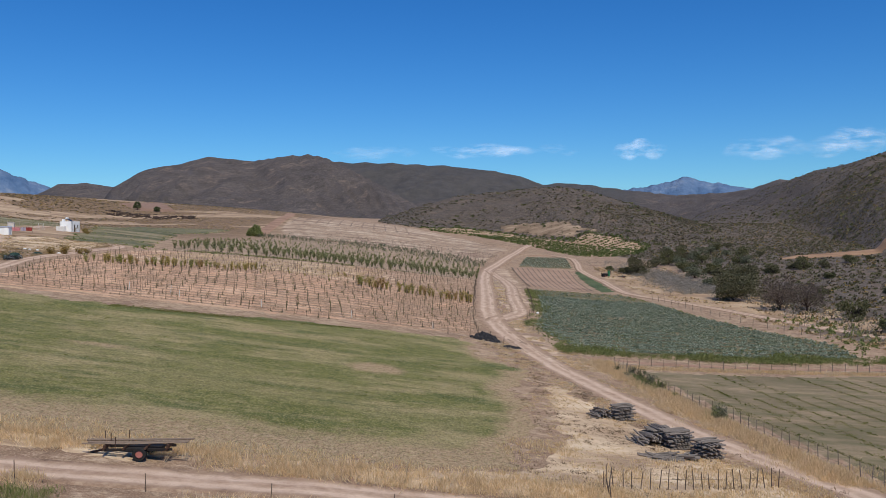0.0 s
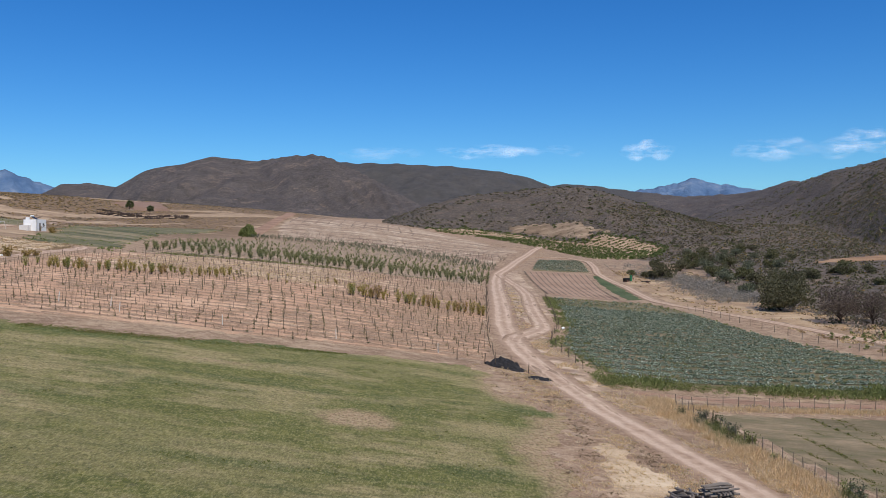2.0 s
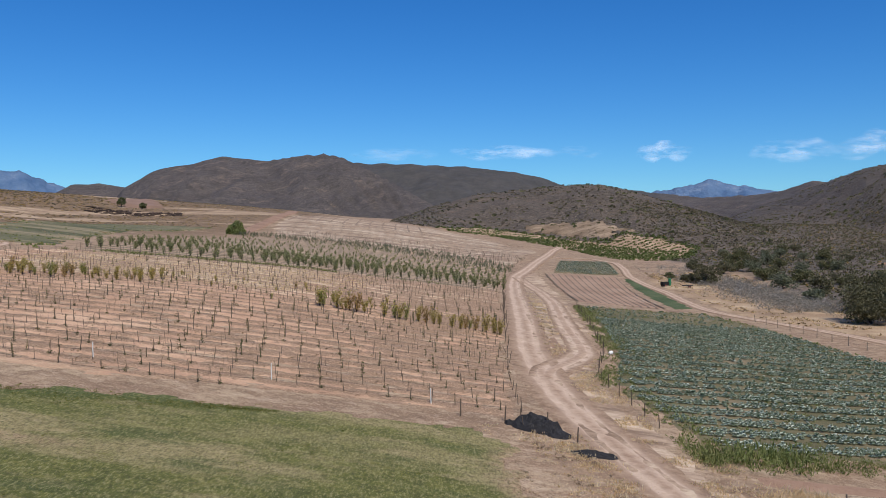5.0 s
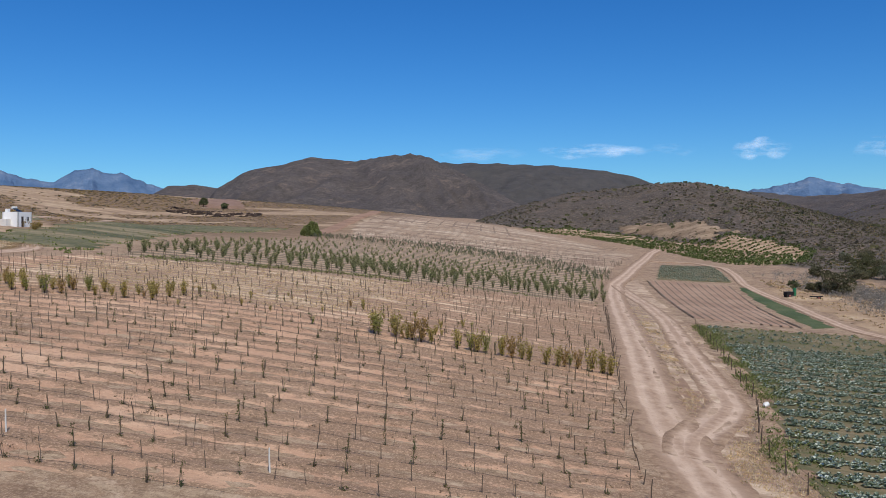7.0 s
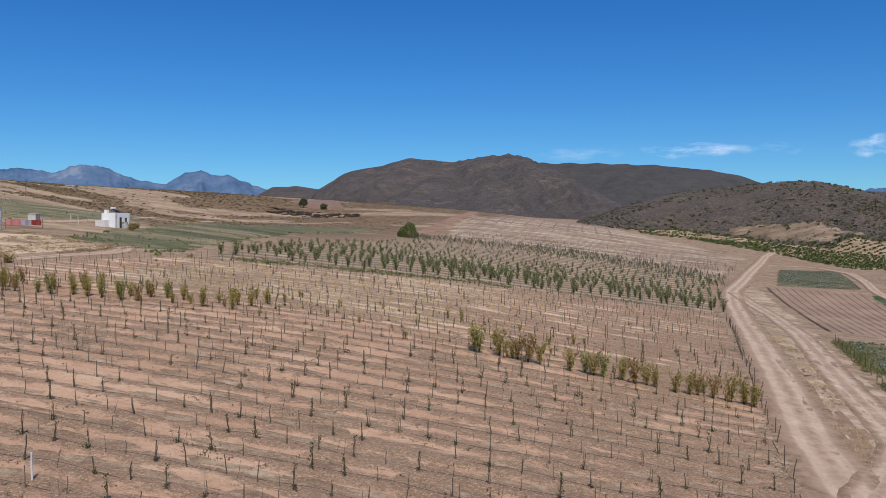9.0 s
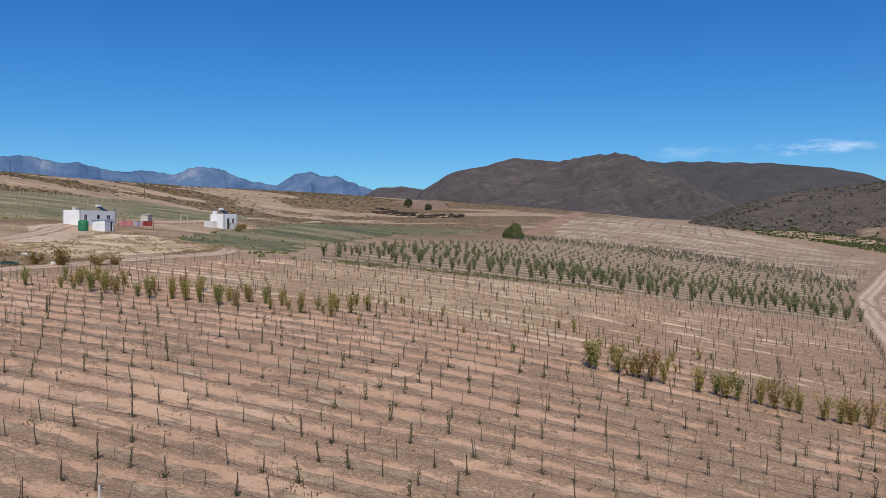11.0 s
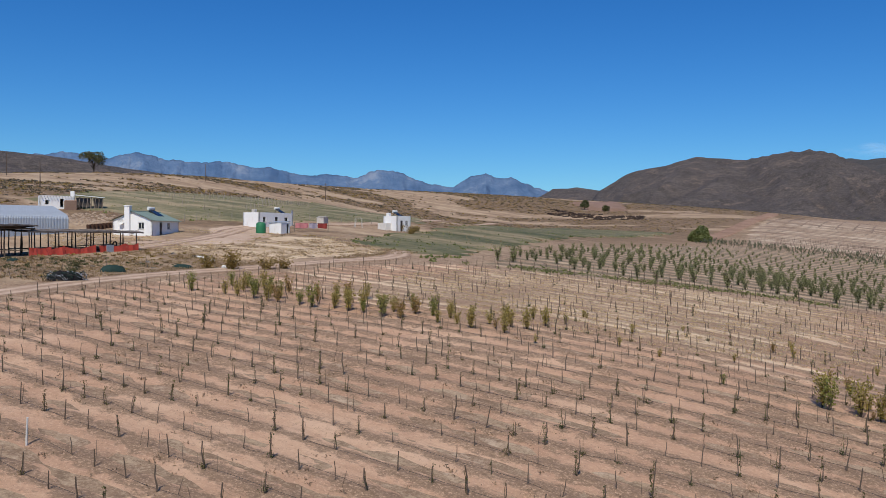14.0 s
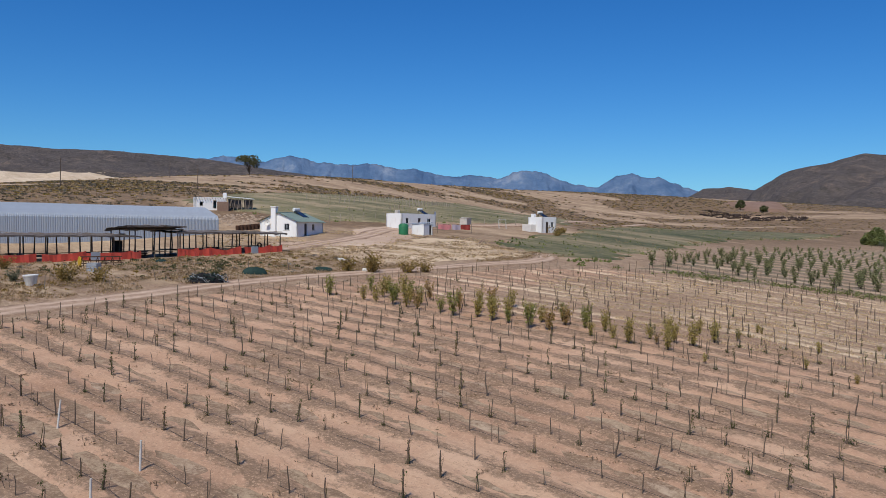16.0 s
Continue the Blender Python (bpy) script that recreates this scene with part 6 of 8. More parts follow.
    x, y = in_field([(3, 52), (12, 50), (27, 56), (21, 70), (16, 85), (12, 98), (8, 113), (4, 116), (9, 98), (10, 88), (7, 80), (8, 66)], n, rng)
    w = fbm(x / 2.4, y / 2.4, 25, 3)
    spread("thin_straw", STRAW, short, x[w > 0.5], y[w > 0.5], rng.uniform(0.5, 1.4, (w > 0.5).sum()), "thin dry straw beside the track", "grass", rng)
    spread("brown_weeds", DRY_WEED, short, x[w < 0.45], y[w < 0.45], rng.uniform(0.5, 1.2, (w < 0.45).sum()), "low brown weeds beside the track", "grass", rng)
    x = rng.uniform(22, 88, 1300)
    y = np.interp(x, (21.4, 30, 40, 57, 92), (105.2, 107.6, 110, 111.8, 113.5)) - 0.4 + rng.normal(0, 0.55, 1300)
    spread("cross_fence_straw", STRAW, blade, x, y, rng.uniform(0.5, 1.4, 1300), "dry straw along the pasture fence", "grass", rng)
    # verge between track and fence, with green weeds
    y = rng.uniform(58, 108, 1500)
    x = np.interp(y, (58, 82, 106), (30, 25.6, 21.5)) - np.abs(rng.normal(0, 1.5, 1500)) - 0.2
    w = (np.exp(-(((x - 23.2) / 1.3) ** 2 + ((y - 97) / 5) ** 2)) + np.exp(-(((x - 25.8) / 0.8) ** 2 + ((y - 79.5) / 1.2) ** 2))) * rng.uniform(0.5, 1.5, 1500) > 0.4
    spread("fence_straw", STRAW, tall, x[~w], y[~w], rng.uniform(0.5, 1.2, (~w).sum()), "tall dry straw along the fence", "grass", rng)
    spread("fence_weeds", WEED_LEAF, tall, x[w], y[w], rng.uniform(0.6, 1.3, w.sum()), "green weeds along the fence", "grass", rng)
    for k, (a, b, s) in enumerate(((22.2, 99.5, 1.0), (22.8, 97.2, 1.15), (21.9, 95.6, 0.85), (23.4, 95.2, 1.1), (22.6, 93.0, 0.8), (23.9, 92.4, 1.0), (21.4, 98.0, 0.7), (20.8, 101.4, 0.75), (25.9, 80.2, 0.9), (26.3, 78.9, 1.1), (25.4, 78.2, 0.7), (24.2, 88.0, 0.6))):
        top = thing("weed_bush", pose(*at(a, b), 0, 0, 50 * k) @ Matrix.Diagonal((s, s, s, 1)), "tall grey-green weed bush along the pasture fence", "bush", "fence weeds")
        t_, g_ = shrub_geo(np.random.default_rng(300 + k), 1.15, 0.8, 260, 0.10, 10, 0.6, 0.4)
        part("stem", t_, BARK, top)
        part("foliage", g_, (GREY_GREEN, OLIVE_LEAF, WEED_LEAF)[k % 3], top)
    # meadow tufts, greener or drier by patches
    few = tuft(5, 0.22, 0.15, 0.050, 1.3)
    x, y = in_field(MEADOW_POLY, 16000, rng)
    ok = (x > -50) & (fbm(x / 6, y / 2.2, 16, 3) > 0.57) & (meadow_dry(x, y) < 0.5)
    spread("meadow_tufts", MEADOW_BLADE, few, x[ok], y[ok], rng.uniform(0.5, 1.2, ok.sum()), "short grass tufts of the meadow", "grass", rng)
    x, y = in_field(MEADOW_POLY, 18000, rng)
    ok = (x > -50) & (meadow_dry(x, y) > 0.55)
    spread("stubble_tufts", DRY_WEED, few, x[ok], y[ok], rng.uniform(0.4, 1.0, ok.sum()), "straw stubble at the meadow's border", "grass", rng)
    # the lush border along the vineyard
    x, y = in_field(MEADOW_POLY, 26000, rng)
    ok = (meadow_lush(x, y) > 0.45) & (y < 104)
    spread("lush_tufts", MEADOW_BLADE, short, x[ok], y[ok], rng.uniform(0.5, 1.1, ok.sum()), "tall dark grass in damp patches of the meadow", "grass", rng)
    x = -42 + 31 * rng.random(3600)
    wide = np.clip((-9 - x) / 12, 0.15, 1)
    y = np.interp(x, (-75, -57, -47, -38, -28, -14, -9), (107, 107.5, 106, 106.5, 108, 111.4, 112.6)) + rng.normal(0, 0.75, 3600) * wide
    spread("meadow_edge", MEADOW_BLADE, short, x, y, rng.uniform(0.4, 0.9, 3600), "taller green grass at the meadow's edge", "grass", rng)
    # straw in the fallow part of the vineyard
    n = 13000
    x, y = in_field([(-66, 180), (-40, 160), (-20, 157), (6, 172), (6, 222), (-14, 217), (-43, 204), (-64, 197)], n, rng)
    ok = np.abs(((y - ROW_Y0 - 0.042 * (x + 43)) / ROW_STEP) % 1 - 0.5) < 0.33
    ok &= vine_fallow(x, y) > 0.3
    spread("fallow_straw", STRAW, short, x[ok], y[ok], rng.uniform(0.7, 1.8, ok.sum()), "pale dry grass between the stakes", "grass", rng)
    # grass of the pastures by the cottages
    sod = clump(rng, 5, 0.16, 0.75, 0.45)
    for poly, amount in ((LEFT_POLY, 4200), (BACK_POLY, 4200)):
        x, y = in_field(poly, amount, rng)
        w = fbm(x / 11, y / 6, 61, 4) + rng.normal(0, 0.05, len(x))
        spread("pasture_grass", WEED_LEAF, sod, x[w > 0.5], y[w > 0.5], rng.uniform(0.5, 1.3, (w > 0.5).sum()), "patches of green pasture grass", "grass", rng)
        m = (w < 0.44)
        spread("pasture_straw", YARD_GRASS, sod, x[m], y[m], rng.uniform(0.4, 1.1, m.sum()), "dry straw patches in the pasture", "grass", rng)
    # lines of tufts in the pasture
    line, y = np.meshgrid(np.arange(-5, 20), np.arange(42, 108, 0.13))
    line, y = line.ravel(), (y + rng.normal(0, 0.1, y.shape)).ravel()
    x = 35.2 + 2.75 * line + (98 - y) * 0.17 + 0.5 * (fbm(y / 7, line * 3.3, 4, 2) - 0.5)
    weight = fbm(y / 9, line * 7.7, 7, 3)
    x = x + rng.normal(0, 1, len(x)) * np.where(weight > 0.6, 0.42, 0.09)
    ok = inside_poly(x, y, PAST_POLY) & (weight > 0.40) & (edge_distance(x, y, PAST_POLY) > 1.5) & (x < 60)
    spread("pasture_tufts", MEADOW_BLADE, short, x[ok], y[ok], rng.uniform(0.6, 1.4, ok.sum()), "lines of green tufts in the pasture", "grass", rng)
    # bushes of the west yard and straw
    field("yard_ground", [(-104, 112), (-70, 112), (-73, 124), (-75.5, 140), (-77, 165), (-86, 174), (-104, 172)], YARD_SOIL, 0.8, 0.05, 2.0, "rough straw and brown farmyard ground", "field", None, 0.12)
    x, y = in_field([(-128, 178), (-112, 170), (-96, 172), (-80, 172), (-79, 206), (-100, 212), (-124, 196)], 3600, rng)
    w = fbm(x / 6, y / 6, 51, 3)
    ok = np.hypot(x + 108, y - 192) > 7
    for lo, hi, mat, nm, lab in ((0.44, 9, STRAW, "house_straw", "dry straw before the cottages"), (0.38, 0.44, DRY_WEED, "house_weeds", "brown weeds before the cottages"), (0, 0.27, OCHRE_LEAF, "house_ochre", "low ochre scrub before the cottages")):
        m = ok & (w >= lo) & (w < hi)
        spread(nm, mat, short, x[m], y[m], rng.uniform(0.7, 1.9, m.sum()), lab, "grass", rng)
    x, y = in_field([(-95, 112), (-71.5, 112), (-73.5, 126), (-77, 142), (-78.5, 168), (-86, 174), (-95, 172)], 1700, rng)
    w = fbm(x / 4, y / 4, 53, 3) + rng.normal(0, 0.08, len(x))
    knot = clump(rng, 16, 0.5, 0.5, 0.16)
    for lo, hi, mat, nm, lab in ((0.0, 0.33, OLIVE_LEAF, "yard_olive", "low olive scrub of the farmyard"), (0.33, 0.5, YARD_GRASS, "yard_heath", "low dry brown growth of the farmyard"), (0.56, 0.64, OCHRE_LEAF, "yard_bushlets", "low ochre bushes of the farmyard"), (0.5, 0.53, GREY_TWIG, "yard_twigs", "grey leafless scrub of the farmyard")):
        m = (w >= lo) & (w < hi)
        spread(nm, mat, knot, x[m], y[m], rng.uniform(0.4, 1.2, m.sum()), lab, "scrub", rng)
    n = 14000
    x, y = rng.uniform(-97, -70, n), rng.uniform(112, 205, n)
    ok = (x < np.interp(y, (112, 124, 137, 148, 205), (-70, -71.5, -73.5, -76.2, -77))) & (vnoise(x / 4, y / 4, 11) > 0.38) & (np.abs(x + 101 + (y - 172) * 0.3) > 2)
    x, y = x[ok], y[ok]
    w = rng.random(len(x))
    spread("yard_straw", YARD_GRASS, short, x[w < 0.4], y[w < 0.4], rng.uniform(0.8, 2.0, (w < 0.4).sum()), "dry straw grass of the farmyard", "grass", rng)
    spread("yard_scrub", YARD_GRASS, short, x[w > 0.7], y[w > 0.7], rng.uniform(0.8, 2.0, (w > 0.7).sum()), "brown low scrub of the farmyard", "scrub", rng)
    spread("yard_ochre", OCHRE_LEAF, short, x[(w > 0.55) & (w < 0.7)], y[(w > 0.55) & (w < 0.7)], rng.uniform(0.4, 1.0, ((w > 0.55) & (w < 0.7)).sum()), "ochre low scrub of the farmyard", "scrub", rng)
    # straw and weeds inside the side loop of the track
    x, y = in_field([(9.6, 152), (11.6, 160), (12.4, 168), (13.4, 185), (14.6, 215), (15.4, 240), (13.0, 240), (11.4, 200), (10.6, 172)], 2600, rng)
    w = vnoise(x / 2, y / 3, 33)
    spread("loop_straw", STRAW, short, x[w > 0.45], y[w > 0.45], rng.uniform(0.6, 1.5, (w > 0.45).sum()), "dry straw inside the track's loop", "grass", rng)
    spread("loop_weeds", DRY_WEED, short, x[w < 0.3], y[w < 0.3], rng.uniform(0.6, 1.5, (w < 0.3).sum()), "dry brown weeds inside the track's loop", "weeds", rng)
    # stones on the vineyard soil
    peb = (np.array([(0.05, 0, 0), (0, 0.045, 0.005), (-0.05, 0.01, 0), (0.005, -0.05, 0), (0.005, 0, 0.04)]), np.array([(0, 1, 4), (1, 2, 4), (2, 3, 4), (3, 0, 4)]))
    x, y = in_field([p for p in VINE_POLY if p[1] < 185], 15000, rng)
    spread("stones", GRAVEL, peb, x, y, rng.uniform(0.35, 1.2, len(x)), "small pale stones on the soil", "stones", rng)
    y = rng.uniform(50, 230, 7000)
    x = np.interp(y, (50, 55, 63, 76, 98, 113, 128, 140, 150, 167, 199, 230), (29.5, 28, 25, 20, 14, 11, 9.2, 8.6, 8.3, 9.2, 10.3, 11.5)) + rng.normal(0, 2.6, 7000)
    spread("track_stones", GRAVEL, peb, x, y, rng.uniform(0.5, 2.2, len(x)), "loose stones and clods on the track", "stones", rng)


build_grass()


def build_cabbages():
    rng = np.random.default_rng(91)
    heads = []
    for _ in range(3):
        g = Geo()
        for q in range(11):
            # broad leaves round a heart, the outer ones lying flatter
            a, outer = 2.4 * q + rng.uniform(-0.2, 0.2), q < 6
            r, w, rise = (0.34, 0.15, 0.12) if outer else (0.17, 0.12, 0.20)
            r, rise = r * rng.uniform(0.8, 1.2), rise * rng.uniform(0.7, 1.3)
            c, s = math.cos(a), math.sin(a)
            z0 = 0.05 if outer else 0.16
            g.add([(0.03 * c, 0.03 * s, z0), (0.62 * r * c + w * s, 0.62 * r * s - w * c, z0 + rise), (r * c, r * s, z0 + rise * 0.8), (0.62 * r * c - w * s, 0.62 * r * s + w * c, z0 + rise)], [(0, 1, 2, 3)])
        heads.append(g.arrays())
    me = [mesh_from("head", *h) for h in heads]
    pts = []
    for poly, step in ((CAB_POLY, 3.3), (SMALL_POLY, 3.3)):
        xs, ys = [p[0] for p in poly], [p[1] for p in poly]
        for yy in np.arange(min(ys) - 8, max(ys) + 4, step):
            x = np.arange(min(xs), max(xs), 0.42)
            for o in (-0.7, 0.0, 0.7):
                y = yy + o + 0.16 * (x - 16) + rng.normal(0, 0.07, len(x))
                xx = x + rng.normal(0, 0.07, len(x))
                near_part = poly is SMALL_POLY or y.mean() < 192
                ok = inside_poly(xx, y, poly) & (edge_distance(xx, y, poly) > 1.4) & (rng.random(len(x)) < (0.35 + 1.0 * fbm(xx / 5, y / 2.5, 31, 3) if near_part else 0.12))
                pts += [(a, b) for a, b in zip(xx[ok], y[ok])]
    p = np.array(pts)
    first = np.argsort(np.hypot(p[:, 0] - 10, p[:, 1] - 112))[:220]
    mask = np.zeros(len(p), bool)
    mask[first] = True
    for a, b in p[mask]:
        s = rng.uniform(0.6, 1.1)
        top = thing("cabbage", pose(*at(a, b, 0.05), 0, 0, rng.uniform(0, 360)) @ Matrix.Diagonal((s, s, s, 1)), "blue-green cabbage plant in a weedy row", "cabbage", "cabbage rows")
        put("head", me[int(rng.integers(3))], CABBAGE_LEAF, top)
    q = p[~mask]
    pick = rng.integers(0, 3, len(q))
    z = on_ground(q[:, 0], q[:, 1], 0.05)
    put("cabbage_rows", mesh_from("cabbage_rows", *join(*[scatter(heads[k], z[pick == k], rng.uniform(0.6, 1.1, (pick == k).sum()), rng.uniform(0, 6.28, (pick == k).sum())) for k in range(3)])), CABBAGE_LEAF, label="rows of blue-green cabbages", category="cabbages", kind="stuff")
    # weeds among and round them
    wd = clump(rng, 10, 0.35, 0.28, 0.15)
    n = 8000
    x, y = in_field(CAB_POLY, n, rng)
    ok = vnoise(x / 4, y / 4, 8) + 0.8 * np.clip(1 - edge_distance(x, y, CAB_POLY) / 5, 0, 1) + 0.5 * np.clip((y - 0.16 * (x - 16) - 188) / 8, 0, 1) > 0.66
    spread("field_weeds", WEED_LEAF, wd, x[ok], y[ok], rng.uniform(0.35, 0.9, ok.sum()), "green weeds between the cabbages", "weeds", rng)
    y = rng.uniform(113, 208, 900)
    x = np.interp(y, (113, 126, 138, 147, 155, 164, 175, 208), (15.8, 14.2, 13.0, 15.0, 16.4, 17.0, 18.0, 20.2)) + np.abs(rng.normal(0, 1.5, 900))
    ok = vnoise(x / 3, y / 4, 29) > 0.5
    spread("edge_growth", WEED_LEAF, Geo().cards(np.c_[rng.normal(size=(16, 2)) * 0.3, rng.uniform(0.05, 0.5, 16)], 0.08, rng, 1.4, 3.6).arrays(), x[ok], y[ok], rng.uniform(0.4, 1.2, ok.sum()), "weeds and thistles along the cabbage field", "weeds", rng)
    n = 900
    u = rng.random(n)
    x = 15.5 + 63 * u
    y = np.interp(x, (16, 25, 41, 56, 80), (113.6, 115, 117.6, 120, 121.4)) + rng.normal(0, 1.15, n)
    spread("weed_hedge", WEED_LEAF, Geo().cards(np.c_[rng.normal(size=(30, 2)) * 0.35, rng.uniform(0.1, 0.7, 30)], 0.09, rng, 1.6, 4.0).arrays(), x, y, rng.uniform(0.4, 1.3, n) * (0.25 + 1.1 * vnoise(x / 4, y / 4, 19)), "band of tall green weeds along the cabbage field", "weeds", rng)
    # furrows of the ploughed plot
    for k in range(12):
        f = (k + 0.5) / 12
        line = [(24.2 + f * 22.3, 309), (23.3 + f * 19.5, 262), (22.3 + f * 18.4, 224)]
        strip("furrow", line, 0.46, FURROW_SOIL, 0.10, 0.8, 0.22, "dark weedy planting line in bare soil", "furrow", 3, kind="stuff", drop=0.2)


build_cabbages()


# ---------------------------------------------------------------- buildings
def wall_geo(length, height, thick, holes=()):
    """A wall along x, outer face at y = 0, with openings right through it."""
    g = Geo()
    xs = sorted({0.0, length, *[h[0] for h in holes], *[h[1] for h in holes]})
    for a, b in zip(xs, xs[1:]):
        cut = sorted([(h[2], h[3]) for h in holes if h[0] <= a + 1e-6 and h[1] >= b - 1e-6])
        z = -0.6
        for lo, hi in cut:
            if lo > z:
                g.box(a, b, 0, thick, z, lo)
            z = hi
        g.box(a, b, 0, thick, z, height)
    return g


def window_part(parent, x0, x1, z0, z1, m, bars=2):
    w = new("window")
    w.parent = parent
    w.matrix_local = m
    g = Geo()
    for a, b, c, d in ((x0, x1, z0, z0 + 0.06), (x0, x1, z1 - 0.06, z1), (x0, x0 + 0.06, z0, z1), (x1 - 0.06, x1, z0, z1)):
        g.box(a, b, 0.07, 0.13, c, d)
    for k in range(1, bars):
        q = x0 + (x1 - x0) * k / bars
        g.box(q - 0.02, q + 0.02, 0.08, 0.12, z0, z1)
    part("frame", g, WHITEWASH, w)
    part("pane", Geo().box(x0 + 0.05, x1 - 0.05, 0.095, 0.105, z0 + 0.05, z1 - 0.05), DARK_GLASS, w)
    part("sill", Geo().box(x0 - 0.06, x1 + 0.06, -0.07, 0.08, z0 - 0.07, z0), CONCRETE, w)


def door_part(parent, x0, x1, h, m, mat):
    d = put("door", Geo().box(x0 + 0.03, x1 - 0.03, 0.10, 0.15, -0.05, h - 0.03).mesh("door"), mat, parent, "dark painted plank door")
    d.matrix_local = m
    k = part("handle", Geo().tube([(x1 - 0.14, 0.10, 1.0), (x1 - 0.14, 0.05, 1.0), (x1 - 0.25, 0.05, 1.0)], 0.015, 5), DARK_STEEL, d)


def geyser(m, label):
    top = thing("solar_geyser", m, label, "solar geyser", "solar geysers")
    part("panel", Geo().add([(0, 0, 0.05), (1.1, 0, 0.05), (1.1, 1.7, 0.85), (0, 1.7, 0.85), (0, 0, 0.13), (1.1, 0, 0.13), (1.1, 1.7, 0.93), (0, 1.7, 0.93)],
                            [(3, 2, 1, 0), (4, 5, 6, 7), (0, 1, 5, 4), (1, 2, 6, 5), (2, 3, 7, 6), (3, 0, 4, 7)]), SOLAR, top, "dark glass solar panel")
    part("tank", Geo().tube([(-0.05, 1.75, 1.05), (0.0, 1.75, 1.05), (1.1, 1.75, 1.05), (1.15, 1.75, 1.05)], (0.2, 0.24, 0.24, 0.2), 12), WHITE_PLASTIC, top, "white cylindrical water tank", True)
    for x in (0.1, 1.0):
        part("leg", Geo().tube([(x, 1.65, 0), (x, 1.7, 0.85)], 0.025, 5), DARK_STEEL, top)


def dish(m):
    top = thing("satellite_dish", m, "round pale satellite dish on a bracket", "satellite dish")
    v, f = [(0, 0.12, 0)], []
    for ring, (r, d) in enumerate(((0.2, 0.10), (0.36, 0.04), (0.45, -0.03))):
        for k in range(14):
            a = 2 * math.pi * k / 14
            v.append((r * math.cos(a), d, r * math.sin(a)))
    f = [(0, 1 + k, 1 + (k + 1) % 14) for k in range(14)]
    for ring in range(2):
        for k in range(14):
            a, b = 1 + ring * 14 + k, 1 + ring * 14 + (k + 1) % 14
            f += [(a, a + 14, b + 14), (a, b + 14, b)]
    g = Geo().add(v, f)
    g.add(np.array(v) + (0, 0.03, 0), [t[::-1] for t in f])
    part("dish", g, WHITE_PLASTIC, top, smooth=True)
    part("arm", Geo().tube([(0, 0.45, -0.25), (0, 0.15, -0.1), (0, 0.1, 0)], 0.025, 5), DARK_STEEL, top)


def cottage_gabled():
    x, y, z = -113.7, 187.2, float(ground(np.array([-114.8]), np.array([188.5]))[0])
    base = pose(x, y, z, 0, 0, 112.5)
    L, W, E, A = 8.2, 6.5, 2.3, 3.55
    h = thing("cottage", base, "whitewashed cottage with a green metal gable roof", "house")
    back, left, right = pose(L, W, 0, 0, 0, 180), pose(0, W, 0, 0, 0, -90), pose(L, 0, 0, 0, 0, 90)
    fh = ((2.2, 3.05, -0.6, 2.0), (4.6, 5.5, 0.95, 1.95))
    part("wall", wall_geo(L, E, 0.28, fh), WHITEWASH, h)
    lh = ((4.2, 5.15, 0.95, 1.95),)
    for m, ln, holes in ((back, L, ()), (left, W, lh), (right, W, ())):
        g = wall_geo(ln, E - 0.002, 0.278, holes)
        if ln == W:
            g.add([(0, 0, E - 0.002), (W, 0, E - 0.002), (W / 2, 0, A), (0, 0.278, E - 0.002), (W, 0.278, E - 0.002), (W / 2, 0.278, A)], [(0, 1, 2), (5, 4, 3), (0, 2, 5), (0, 5, 3), (1, 4, 5), (1, 5, 2)])
        o = part("wall", g, WHITEWASH, h)
        o.matrix_local = m
    window_part(h, 4.6, 5.5, 0.95, 1.95, Matrix.Identity(4))
    window_part(h, 4.2, 5.15, 0.95, 1.95, left)
    door_part(h, 2.2, 3.05, 2.0, Matrix.Identity(4), DOOR_WOOD)
    # corrugated roof slopes, each sheet rib by rib
    for side in (0, 1):
        g = Geo()
        n = 56
        xs = np.linspace(-0.25, L + 0.25, n)
        rib = 0.03 * (np.arange(n) % 2)
        y0, z0 = (-0.4, E - 0.08) if side == 0 else (W + 0.4, E - 0.08)
        low, high = np.c_[xs, np.full(n, y0), z0 + rib], np.c_[xs, np.full(n, W / 2), A + 0.09 + rib]
        v = np.concatenate([low, high, low - (0, 0, 0.05), high - (0, 0, 0.05)])
        i = np.arange(n - 1)
        f = np.concatenate([np.stack([i, i + 1, i + 1 + n, i + n], -1), np.stack([i + 2 * n, i + 3 * n, i + 1 + 3 * n, i + 1 + 2 * n], -1), np.stack([i, i + 2 * n, i + 1 + 2 * n, i + 1], -1)])
        g.add(v, f if side == 0 else f[:, ::-1])
        part("roof", g, GREEN_ROOF, h)
    part("ridge_cap", Geo().tube([(-0.27, W / 2, A + 0.12), (L + 0.27, W / 2, A + 0.12)], 0.09, 8), GREEN_ROOF, h)
    c = part("chimney", Geo().box(-0.42, 0.36, 3.55, 4.4, -0.6, 4.4, 0.06), WHITEWASH, h, "whitewashed square chimney")
    part("chimney_cap", Geo().box(-0.48, 0.42, 3.49, 4.46, 4.4, 4.52, 0.03), WHITEWASH, c)
    part("doorstep", Geo().box(1.6, 6.4, -1.3, -0.02, -0.5, -0.02, 0.05), CONCRETE, h, "low rough stone stoep")
    geyser(base @ pose(4.6, 1.5, 2.86, 0, 0, 0) @ Matrix.Diagonal((1.5, 1.0, 1.25, 1)), "solar water heater on a green metal roof")
    dish(base @ pose(-0.5, 4.9, 2.1, 0, 0, -70))


